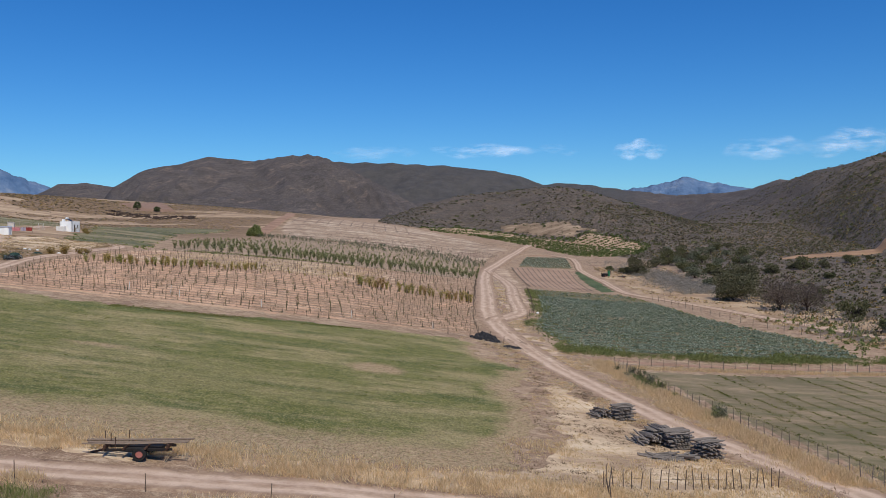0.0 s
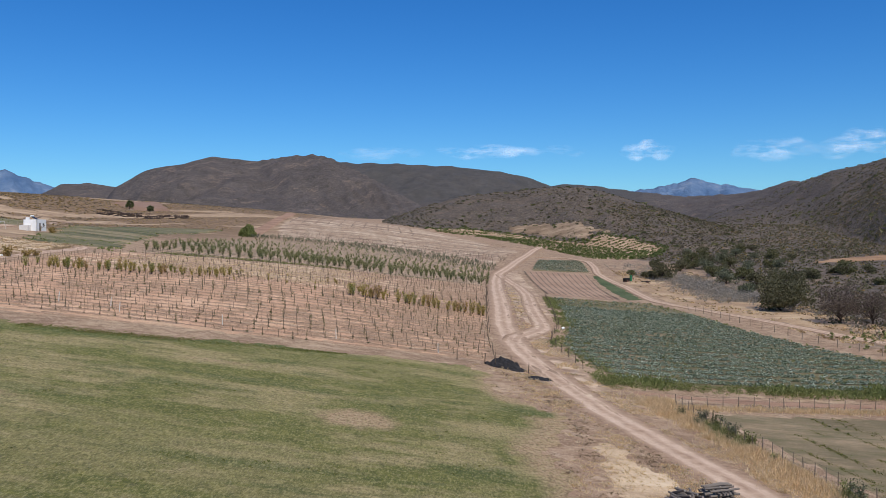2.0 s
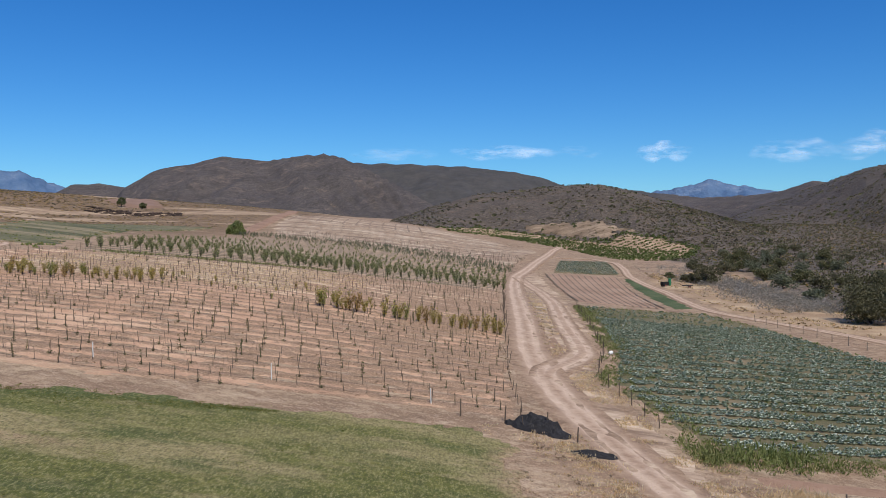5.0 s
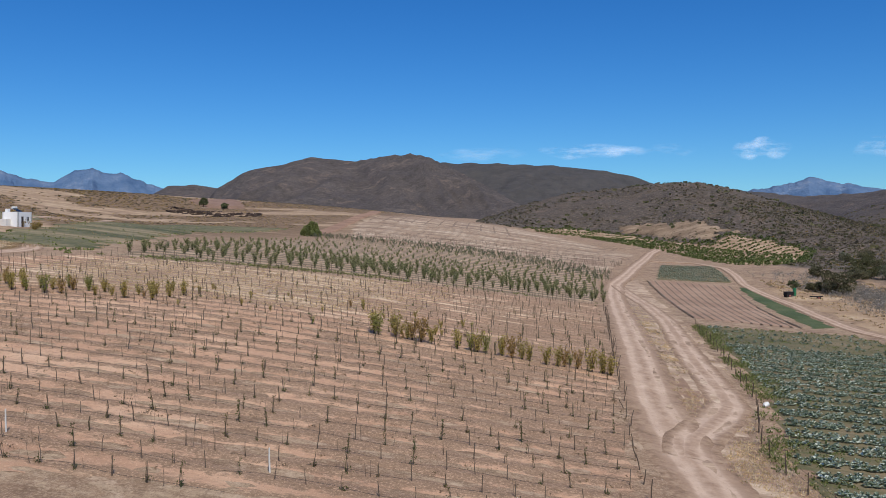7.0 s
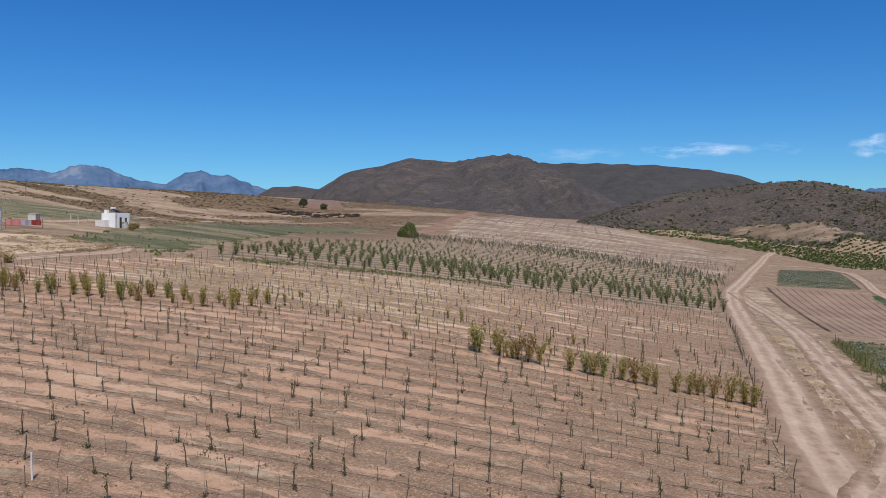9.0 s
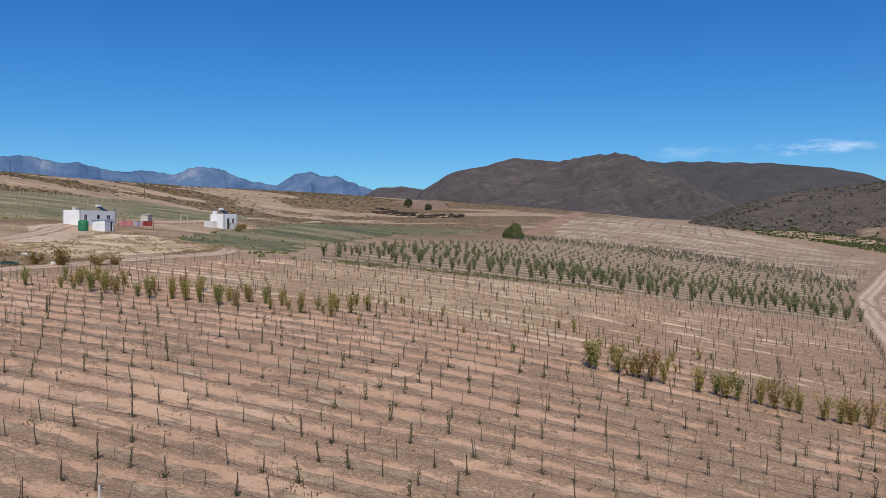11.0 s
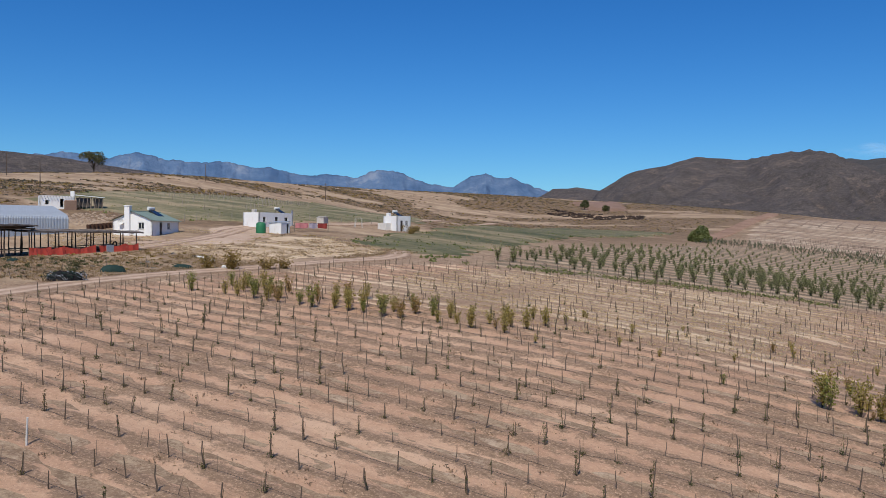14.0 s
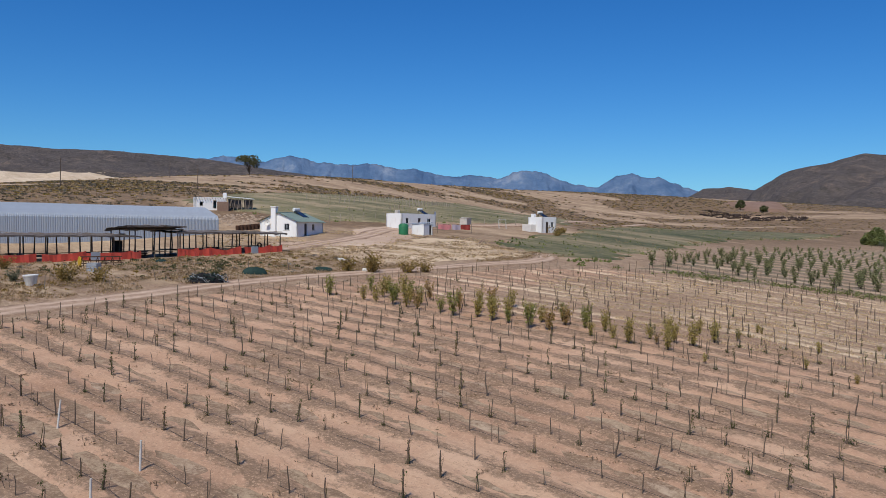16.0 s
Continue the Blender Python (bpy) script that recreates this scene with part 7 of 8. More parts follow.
def cottage_flat(corner, turn, L, W, H, openings, label, side_window=None, parapet=0.0):
    x, y = corner
    zc = float(ground(np.array([x - 0.8]), np.array([y + 1.0]))[0])
    base = pose(x, y, zc, 0, 0, turn)
    h = thing("cottage", base, label, "house")
    left = pose(0, W, 0, 0, 0, -90)
    holes = tuple((a, b, -0.6 if kind == "door" else 1.0, 2.0) for kind, a, b in openings)
    part("wall", wall_geo(L, H, 0.25, holes), WHITEWASH, h)
    for m, ln in ((pose(L, W, 0, 0, 0, 180), L), (left, W), (pose(L, 0, 0, 0, 0, 90), W)):
        part("wall", wall_geo(ln, H - 0.003, 0.247), WHITEWASH, h).matrix_local = m
    for kind, a, b in openings:
        if kind == "door":
            door_part(h, a, b, 2.0, Matrix.Identity(4), DOOR_WOOD)
        else:
            window_part(h, a, b, 1.0, 2.0, Matrix.Identity(4))
    part("roof", Geo().box(0.2, L - 0.2, 0.2, W - 0.2, H - 0.3, H - 0.18), CONCRETE, h, "flat grey roof behind a low parapet")
    return h, base


def build_cottages():
    cottage_gabled()
    h, base = cottage_flat((-115.6, 211.3), 93, 9.3, 3.7, 2.75, (("window", 1.1, 1.9), ("door", 4.3, 5.1), ("window", 6.9, 7.8)), "long flat-roofed whitewashed cottage")
    part("chimney", Geo().box(1.3, 2.0, 2.2, 2.9, 2.5, 3.35, 0.05), CONCRETE, h, "squat grey chimney")
    geyser(base @ pose(7.4, 1.0, 2.62), "solar water heater on a flat roof")
    dish(base @ pose(9.5, 0.4, 2.9, 0, 0, 15))
    h, base = cottage_flat((-103.7, 236.4), 80.6, 3.7, 3.8, 2.9, (("door", 0.9, 1.6), ("window", 2.3, 3.0)), "small cubic whitewashed cottage")
    part("chimney", Geo().box(0.2, 0.9, 2.6, 3.3, 2.6, 3.5, 0.05), WHITEWASH, h, "white square chimney")
    part("annex", Geo().box(-1.3, -0.02, 1.7, 4.1, -0.6, 1.5, 0.04), PALE_PLASTER, h, "low plastered annex")
    geyser(base @ pose(1.7, 1.2, 2.75), "small solar water heater on a flat roof")
    # store room with a green side
    x, y = -106.6, 207.5
    s = thing("store_room", pose(*at(x, y), 0, 0, 100), "small white store room with a green drum side", "shed")
    part("wall", wall_geo(2.6, 1.9, 0.18, ((1.6, 2.3, -0.6, 1.75),)), WHITEWASH, s)
    for m, ln in ((pose(2.6, 2.4, 0, 0, 0, 180), 2.6), (pose(0, 2.4, 0, 0, 0, -90), 2.4), (pose(2.6, 0, 0, 0, 0, 90), 2.4)):
        part("wall", wall_geo(ln, 1.897, 0.178), WHITEWASH, s).matrix_local = m
    part("door", Geo().box(1.63, 2.27, 0.09, 0.13, -0.05, 1.72), DOOR_WOOD, s)
    part("roof", Geo().add([(-0.05, -0.06, 1.92), (2.65, -0.06, 2.12), (2.8, 2.6, 2.12), (-0.2, 2.6, 1.92), (-0.05, -0.06, 1.99), (2.65, -0.06, 2.19), (2.8, 2.6, 2.19), (-0.2, 2.6, 1.99)],
                           [(3, 2, 1, 0), (4, 5, 6, 7), (0, 1, 5, 4), (1, 2, 6, 5), (2, 3, 7, 6), (3, 0, 4, 7)]), ZINC, s)
    g = thing("green_tank", pose(*at(-108.4, 204.6)), "dark green plastic water tank beside a store room", "tank")
    part("tank", Geo().tube([(0, 0, -0.2), (0, 0, 0.1), (0, 0, 1.6), (0, 0, 1.85), (0, 0, 1.92)], (0.75, 0.8, 0.8, 0.6, 0.2), 18), GREEN_PAINT, g, smooth=True)
    # two concrete tanks behind
    for k, (x, y) in enumerate(((-117.5, 230.2), (-118.6, 232.0))):
        t = thing("concrete_tank", pose(*at(x, y), 0, 0, 20), "squat pale concrete tank beside the road", "tank", "concrete tanks")
        part("tank", Geo().box(-0.75, 0.75, -0.75, 0.75, -0.3, 1.35, 0.08), CONCRETE, t)
        part("lid", Geo().box(-0.8, 0.8, -0.8, 0.8, 1.36, 1.44, 0.03), CONCRETE, t)
    # swing frame
    s = thing("swing_frame", pose(*at(-111.3, 234.0), 0, 0, 50) @ Matrix.Diagonal((0.62, 0.8, 0.9, 1)), "white tubular swing frame on bare ground", "swing")
    part("top_bar", Geo().tube([(-1.1, 0, 2.0), (1.1, 0, 2.0)], 0.045, 6), PALE_POST, s)
    for a in (-1.1, 1.1):
        for b in (-0.7, 0.7):
            part("leg", Geo().tube([(a, b, -0.1), (a, 0, 2.0)], 0.045, 6), PALE_POST, s)
    # washing line with cloths
    w = thing("washing_line", pose(*at(-108.9, 213.2), 0, 0, 66), "washing line with two posts", "washing line")
    for a in (0.0, 6.4):
        part("post", Geo().tube([(a, 0, -0.3), (a, 0, 1.7)], 0.05, 6), POST, w)
    part("wire", Geo().tube([(a, 0, 1.6 - 0.12 * math.sin(math.pi * a / 6.4)) for a in np.linspace(0, 6.4, 9)], 0.012, 4), DARK_STEEL, w)
    for a, b, mat, lab in ((0.2, 2.6, PINK_CLOTH, "pink cloth hanging on a washing line"), (2.8, 4.3, GREY_CLOTH, "lilac-grey cloth hanging on a washing line"), (4.4, 6.2, RED_CLOTH, "dark red blanket hanging on a washing line")):
        c = thing("cloth", pose(*at(-108.9, 213.2), 0, 0, 66), lab, "cloth", "washing")
        n = 10
        xs = np.linspace(a, b, n)
        top, low = np.c_[xs, 0.03 * np.sin(xs * 7), np.full(n, 1.5)], np.c_[xs, 0.10 * np.sin(xs * 5 + 1), 0.62 + 0.05 * np.sin(xs * 3)]
        v = np.concatenate([top, low, top + (0, 0.02, 0), low + (0, 0.02, 0)])
        i = np.arange(n - 1)
        part("sheet", Geo().add(v, np.concatenate([np.stack([i, i + n, i + 1 + n, i + 1], -1), np.stack([i + 2 * n, i + 1 + 2 * n, i + 1 + 3 * n, i + 3 * n], -1)])), mat, c)


build_cottages()


def build_shed():
    """Long farm shed of ribbed zinc sheet: walls that bend over into a low roof."""
    LEN, DEP, E, A = 52.0, 13.0, 3.0, 4.55
    rz = math.degrees(math.atan2(0.973, 0.229))
    cx, cy = -125.6, 181.2
    ox, oy = cx - LEN * 0.229, cy - LEN * 0.973
    z = 16.45
    s = thing("farm_shed", pose(ox, oy, z, 0, 0, rz), "long low shed of ribbed galvanised sheet", "shed")
    prof = [(0.0, -3.2), (0.0, E - 0.5), (0.12, E - 0.2), (0.42, E + 0.02), (0.9, E + 0.2), (DEP / 2, A), (DEP - 0.9, E + 0.2), (DEP - 0.42, E + 0.02), (DEP - 0.12, E - 0.2), (DEP, E - 0.5), (DEP, -3.2)]
    sheets = 26
    wide = LEN / sheets
    ribs = 9
    u = np.linspace(0, wide, ribs * 4 + 1)
    rib = 0.045 * (np.abs(((u / wide * ribs) % 1) - 0.5) < 0.2)
    p = np.array(prof)
    nrm = np.array([(-1, 0), (-1, 0), (-0.9, 0.4), (-0.5, 0.85), (-0.25, 1), (0, 1), (0.25, 1), (0.5, 0.85), (0.9, 0.4), (1, 0), (1, 0)])
    for half, name in ((slice(0, 5), "wall_sheet"), (slice(4, 6), "roof_sheet"), (slice(5, 7), "roof_sheet"), (slice(6, 11), "wall_sheet")):
        q, m = p[half], nrm[half]
        k = len(q)
        v = np.array([(a, b[0] + r * c[0] - 0, b[1] + r * c[1]) for b, c in zip(q, m) for a, r in zip(u, rib if name == "wall_sheet" else rib * 0.8)])
        n = len(u)
        idx = np.arange(n * k).reshape(k, n)
        f = np.stack([idx[:-1, :-1], idx[:-1, 1:], idx[1:, 1:], idx[1:, :-1]], -1).reshape(-1, 4)
        me = Geo().add(v, f).mesh(name)
        me.materials.append(ZINC)
        for j in range(sheets):
            o = put(name, me, None, s)
            o.location = (j * wide, 0, 0)
    for x in (0.02, LEN - 0.02):
        v = [(x, a, b) for a, b in prof]
        g = Geo().add(v + [(x, DEP / 2, 1.0)], [(k, k + 1, len(v)) for k in range(len(v) - 1)])
        part("end_wall", g, ZINC, s)


build_shed()


def build_shelters():
    """Pole shelters roofed with shade net, hung with red tarpaulin along the front."""
    rng = np.random.default_rng(14)
    for y0, y1, h, tall, lab in ((112, 152.2, 2.65, 0, "long pole shelter roofed with dark shade net"), (151.3, 157.5, 3.1, 1, "taller pole canopy over the shelter entrance"), (157.0, 171.2, 2.5, 0, "pole shelter with sagging shade-net roof")):
        xb = -96.2
        g0 = float(ground(np.array([xb]), np.array([(y0 + y1) / 2]))[0])
        s = thing("pole_shelter", pose(xb, y0, g0, 0, 0, 90), lab, "shelter", "pole shelters")
        L, D = y1 - y0, 5.5 if not tall else 4.5
        n = max(2, int(L / 2.3))
        zg = lambda a, b: float(ground(np.array([xb - b]), np.array([y0 + a]))[0]) - g0  # noqa: E731
        for a in np.linspace(0.1, L - 0.1, n + 1):
            for b in (0.1, D * 0.5, D - 0.1):
                j = rng.normal(0, 0.06, 2)
                part("pole", Geo().tube([(a, b, zg(a, b) - 0.4), (a + j[0], b + j[1], 1.2), (a + j[0] * 1.5, b, h + 0.15 + 0.12 * b / D)], (0.085, 0.075, 0.06), 6), STAKE, s)
        for b in (0.1, D * 0.5, D - 0.1):
            part("beam", Geo().tube([(a, b, h + 0.05 + 0.12 * b / D + rng.normal(0, 0.03)) for a in np.linspace(-0.3, L + 0.3, n + 1)], 0.06, 5), STAKE, s)
        # roof: slightly sagging net, thick enough to have an edge
        na, nb = int(L * 2) + 2, 9
        A, B = np.meshgrid(np.linspace(-0.4, L + 0.4, na), np.linspace(-0.45, D + 0.45, nb))
        Z = h + 0.16 + 0.14 * B / D + 0.30 * (fbm(A * 1.3, B * 1.3, 3 + tall, 4) - 0.5) + 0.55 * tall * (B - D / 2) / D * -1
        A = A + 0.25 * (fbm(A, B, 8, 2) - 0.5)
        top = np.stack([A, B + 0.2 * (fbm(A * 2, B, 5, 2) - 0.5), Z], -1).reshape(-1, 3)
        idx = np.arange(na * nb).reshape(nb, na)
        f = np.stack([idx[:-1, :-1], idx[:-1, 1:], idx[1:, 1:], idx[1:, :-1]], -1).reshape(-1, 4)
        g = Geo().add(top, f).add(top - (0, 0, 0.09), f[:, ::-1])
        g.add(np.concatenate([top[idx[0]], top[idx[0]] - np.c_[0 * top[idx[0], 0], 0 * top[idx[0], 0], 0.10 + 0.12 * vnoise(top[idx[0], 0] * 2.7, top[idx[0], 0] * 0, 7)]]), [(k, k + na, k + 1 + na, k + 1) for k in range(na - 1)])
        part("roof", g, SHADE_NET, s, "ragged grey-brown brushwood and net roof")
        # loose sticks and brush laid over the roof
        for q in range(int(L * 3)):
            a, b = rng.uniform(-0.3, L + 0.3), rng.uniform(-0.3, D + 0.3)
            z = h + 0.24 + 0.14 * b / D + 0.55 * tall * (b - D / 2) / D * -1
            t_ = rng.normal(0, 0.5)
            part("roof_stick", Geo().tube([(a, b - 0.7, z), (a + 0.4 * t_, b + 0.7, z + rng.uniform(0.0, 0.1))], (0.03, 0.018), 4, False), POST, s, "grey stick laid over the roof")
        # rails and a row of low tables inside
        for b in (0.15, D * 0.5):
            part("rail", Geo().tube([(a, b, 0.75 + zg(a, b)) for a in np.linspace(0, L, n + 1)], 0.045, 5), STAKE, s)
        if not tall:
            part("bench", Geo().box(0.4, L - 0.4, D * 0.55, D * 0.8, 0.55, 0.68), PLANK, s, "long pale plank bench")
        # tarpaulin along the front in separate lengths
        if tall:
            spans = [(0.2, 1.4), (6.0, 8.3)]
        else:
            cuts = np.cumsum(rng.uniform(3.0, 6.0, 14))
            spans = [(a, min(b - rng.choice((0.04, 0.04, 0.5)), L)) for a, b in zip(np.r_[0, cuts], cuts) if a < L - 1]
        for a, b in spans:
            k = max(4, int((b - a) * 3))
            xs = np.linspace(a, b, k)
            gz = np.array([zg(q, -0.1) for q in xs])
            up = gz + 0.95 + 0.28 * (vnoise(xs * 0.8, xs * 0 + a, 4) - 0.5) - 0.22 * np.sin(np.pi * (xs - a) / (b - a))
            fr = np.c_[xs, -0.12 + 0.05 * np.sin(xs * 6), up]
            lo = np.c_[xs, -0.22 + 0.08 * np.sin(xs * 4 + 2), gz - 0.05]
            v = np.concatenate([fr, lo, fr + (0, 0.03, 0), lo + (0, 0.03, 0)])
            i = np.arange(k - 1)
            fc = np.concatenate([np.stack([i, i + k, i + 1 + k, i + 1], -1), np.stack([i + 2 * k, i + 1 + 2 * k, i + 1 + 3 * k, i + 3 * k], -1), np.stack([i, i + 1, i + 1 + 2 * k, i + 2 * k], -1)])
            t = thing("tarpaulin", pose(xb, y0, g0, 0, 0, 90), "faded red tarpaulin hung along a pole shelter", "tarpaulin", "red tarpaulins")
            part("sheet", Geo().add(v, fc), RED_TARP, t)
        if tall:
            part("net_curtain", Geo().box(0.3, 1.5, D - 0.25, D - 0.2, 0.1, 1.9), DARK_STEEL, s, "black netting hung in the entrance")
    # crates, boards and a tyre under the roofs
    for k, (x, y, w) in enumerate(((-98.6, 118, 1.2), (-99.2, 126.5, 1.6), (-98.2, 133, 1.1), (-99.4, 141, 1.5), (-98.8, 148.4, 1.2), (-98.5, 159.5, 1.4), (-99.0, 163.2, 1.1), (-98.4, 168.5, 1.3), (-97.2, 153.4, 1.0))):
        c = thing("crate", pose(*at(x, y), 0, 0, rng.uniform(0, 90)), "old wooden slatted crate under a shelter", "crate", "shelter crates")
        for j in range(4):
            part("slat", Geo().box(-w / 2, w / 2, -0.42, 0.42, 0.04 + 0.2 * j, 0.2 + 0.2 * j, 0.01), PLANK if k % 2 else RUST, c)
    tyre = thing("tyre", pose(*at(-96.3, 168.0, 1.0)), "old black tyre hung on a shelter pole", "tyre")
    a = np.linspace(0, 2 * math.pi, 19)
    part("ring", Geo().tube(np.c_[0 * a, 0.26 * np.cos(a), 0.26 * np.sin(a)], 0.085, 7, False), RUBBER, tyre)
    for y in (147.0, 166.4):
        b = thing("sheet_panel", pose(*at(-95.7, y), 0, 0, 92), "grey corrugated panel leaning on a shelter", "panel")
        part("panel", Geo().box(0, 1.0, -0.06, 0.0, 0, 0.95, 0.01), BLUE_GREY, b)


build_shelters()


def build_ruin():
    x, y = -160.2, 198.0
    z = float(ground(np.array([x]), np.array([y]))[0])
    r = thing("ruined_house", pose(x, y, z, 0, 0, 62), "white half-built house with an open lean-to roof", "house")
    part("wall", wall_geo(6.2, 2.6, 0.3, ((1.0, 1.6, 0.9, 1.7), (3.6, 4.2, 0.4, 2.0))), WHITEWASH, r)
    part("wall", wall_geo(4, 2.597, 0.298), WHITEWASH, r).matrix_local = pose(0, 4, 0, 0, 0, -90)
    part("wall", wall_geo(6.2, 2.597, 0.298), WHITEWASH, r).matrix_local = pose(6.2, 4, 0, 0, 0, 180)
    part("wall", wall_geo(4, 2.5, 0.298), CONCRETE, r).matrix_local = pose(6.2, 0, 0, 0, 0, 90)
    part("roof", Geo().box(0.1, 6.1, 0.1, 3.9, 2.35, 2.47), CONCRETE, r)
    for k in range(12):
        part("beam_end", Geo().tube([(0.3 + k * 0.52, -0.5, 2.45), (0.3 + k * 0.52, 0.4, 2.45)], 0.07, 6), POST, r)
    part("chimney", Geo().box(5.6, 6.3, 1.2, 2.0, 2.4, 3.6, 0.05), WHITEWASH, r)
    for a in (7.0, 9.2, 11.2):
        part("pole", Geo().tube([(a, 0.2, -0.4), (a, 0.1, 2.5)], 0.09, 6), POST, r)
    part("lean_to", Geo().add([(6.2, -0.3, 2.75), (11.6, -0.3, 2.35), (11.6, 3.6, 2.55), (6.2, 3.6, 2.95), (6.2, -0.3, 2.87), (11.6, -0.3, 2.47), (11.6, 3.6, 2.67), (6.2, 3.6, 3.07)],
                              [(3, 2, 1, 0), (4, 5, 6, 7), (0, 1, 5, 4), (1, 2, 6, 5), (2, 3, 7, 6), (3, 0, 4, 7)]), WHITEWASH, r)
    for a0, a1 in ((6.5, 9.0), (9.6, 11.2)):
        xs = np.linspace(a0, a1, 8)
        up = np.c_[xs, 0.3 + 0.05 * np.sin(xs * 5), np.full(8, 2.3)]
        low = np.c_[xs + 0.15, 0.45 + 0.12 * np.sin(xs * 4), 0.25 + 0.5 * vnoise(xs * 1.5, xs * 0, 3)]
        i = np.arange(7)
        face = np.stack([i, i + 8, i + 9, i + 1], -1)
        part("curtain", Geo().add(np.r_[up, low], face).add(np.r_[up, low] + (0, 0.03, 0), face[:, ::-1]), SHADE_NET, r, "hanging dark sacking")
    for k in range(7):
        part("prop", Geo().tube([(6.6 + 0.75 * k, -0.9, -0.3), (7.2 + 0.7 * k, 0.0, 2.45)], 0.06, 5), POST, r)
    part("mud_block", Geo().box(4.3, 6.5, -1.5, -0.1, -0.5, 1.75, 0.12), RED_SOIL, r, "rough brown mud-brick block")
    rng = np.random.default_rng(3)
    for k in range(7):
        b = thing("barrel", pose(*at(-127.0 - 0.1 * k, 185.6 + 0.78 * k)), "dark upright drum in a row behind the yard", "drum", "row of drums")
        part("drum", Geo().tube([(0, 0, -0.2), (0, 0, 0.02), (0, 0, 0.85), (0, 0, 0.88)], (0.3, 0.31, 0.31, 0.27), 10), RUST, b)
    n = 240
    x, y = rng.uniform(-150, -132, n), rng.uniform(188, 203, n)
    peb = Geo().tube([(0, 0, -0.3), (0.05, 0, 0.0), (0, 0, 0.25)], (0.25, 0.42, 0.15), 6).arrays()
    put("rubble", mesh_from("rubble", *scatter(peb, on_ground(x, y), rng.uniform(0.3, 1.0, n), rng.uniform(0, 6, n))), GRAVEL, label="brown stone rubble slope behind the yard", category="stones", kind="stuff")


build_ruin()


# ---------------------------------------------------------------- trailer, log stacks, ash heaps, yard things
def wheel(parent, m, r=0.42, w=0.24):
    a = np.linspace(0, 2 * math.pi, 25)[:-1]
    prof = [(r * 0.58, -w / 2), (r * 0.92, -w / 2), (r, -w * 0.3), (r, w * 0.3), (r * 0.92, w / 2), (r * 0.58, w / 2)]
    v = np.array([(rr * math.cos(q), ww, rr * math.sin(q)) for rr, ww in prof for q in a])
    i = np.arange(6 * 24).reshape(6, 24)
    j = np.roll(i, -1, 1)
    ty = Geo().add(v, np.stack([i[:-1], j[:-1], j[1:], i[1:]], -1).reshape(-1, 4))
    hub = new("wheel")
    hub.parent = parent
    hub.matrix_local = m
    part("tyre", ty, RUBBER, hub, "black rubber tyre")
    part("rim", Geo().tube([(0, -w * 0.42, 0), (0, -w * 0.2, 0), (0, w * 0.2, 0), (0, w * 0.42, 0)], (r * 0.5, r * 0.6, r * 0.6, r * 0.5), 18), RED_RIM, hub, "faded red steel rim")


def build_trailer(x, y, turn):
    t = thing("flatbed_trailer", pose(*at(x, y), 0, 0, turn) @ Matrix.Diagonal((0.94, 0.94, 0.9, 1)), "rusty flatbed farm trailer loaded with long poles", "trailer")
    wheel(t, pose(0.35, -0.85, 0.42))
    wheel(t, pose(0.35, 0.85, 0.42))
    part("axle", Geo().tube([(0.35, -0.8, 0.42), (0.35, 0.8, 0.42)], 0.06, 8), DARK_STEEL, t)
    for b in (-0.5, 0.5):
        part("chassis_beam", Geo().box(-1.9, 2.2, b - 0.06, b + 0.06, 0.55, 0.72, 0.015), DARK_STEEL, t)
    for a in (-1.8, -0.6, 0.7, 2.0):
        part("cross_beam", Geo().box(a - 0.06, a + 0.06, -0.95, 0.95, 0.73, 0.85, 0.015), RUST, t)
    part("gearbox", Geo().box(-0.7, 1.6, -0.3, 0.3, 0.45, 0.78, 0.08), DARK_STEEL, t, "dark oily drive housing")
    part("draw_bar", Geo().tube([(-1.8, 0, 0.6), (-3.0, 0, 0.35), (-3.3, 0, 0.3)], (0.08, 0.07, 0.05), 6), RUST, t)
    for a, b in ((-3.1, 0.95), (-1.6, 0.95), (-1.9, -0.9), (-2.5, 0.2)):
        part("stanchion", Geo().tube([(a + 0.8, b * 0.9, 0.7), (a + 0.82, b * 0.9, 1.55)], 0.03, 5), RUST, t)
    rng = np.random.default_rng(2)
    for a in (-1.8, 2.0):
        part("bolster", Geo().box(a - 0.07, a + 0.07, -0.7, 0.7, 0.85, 0.98, 0.015), RUST, t)
    for k in range(5):
        b = (-0.5, -0.38, -0.05, 0.36, 0.5)[k]
        p = thing("long_pole", pose(*at(x, y), 0, 0, turn) @ Matrix.Diagonal((0.94, 0.94, 0.9, 1)), "long weathered pole lying on a trailer", "pole", "trailer poles")
        a0, a1 = -3.2 + rng.normal(0, 0.2), 3.25 + rng.normal(0, 0.2)
        part("pole", Geo().tube([(a0, b, 1.04 + rng.uniform(0, 0.05)), (0, b + rng.normal(0, 0.03), 1.035), (a1, b, 1.04 + rng.uniform(0, 0.04))], (0.055, 0.052, 0.045), 7), TRAILER_POLE, p)


build_trailer(-17.7, 48.6, 2)


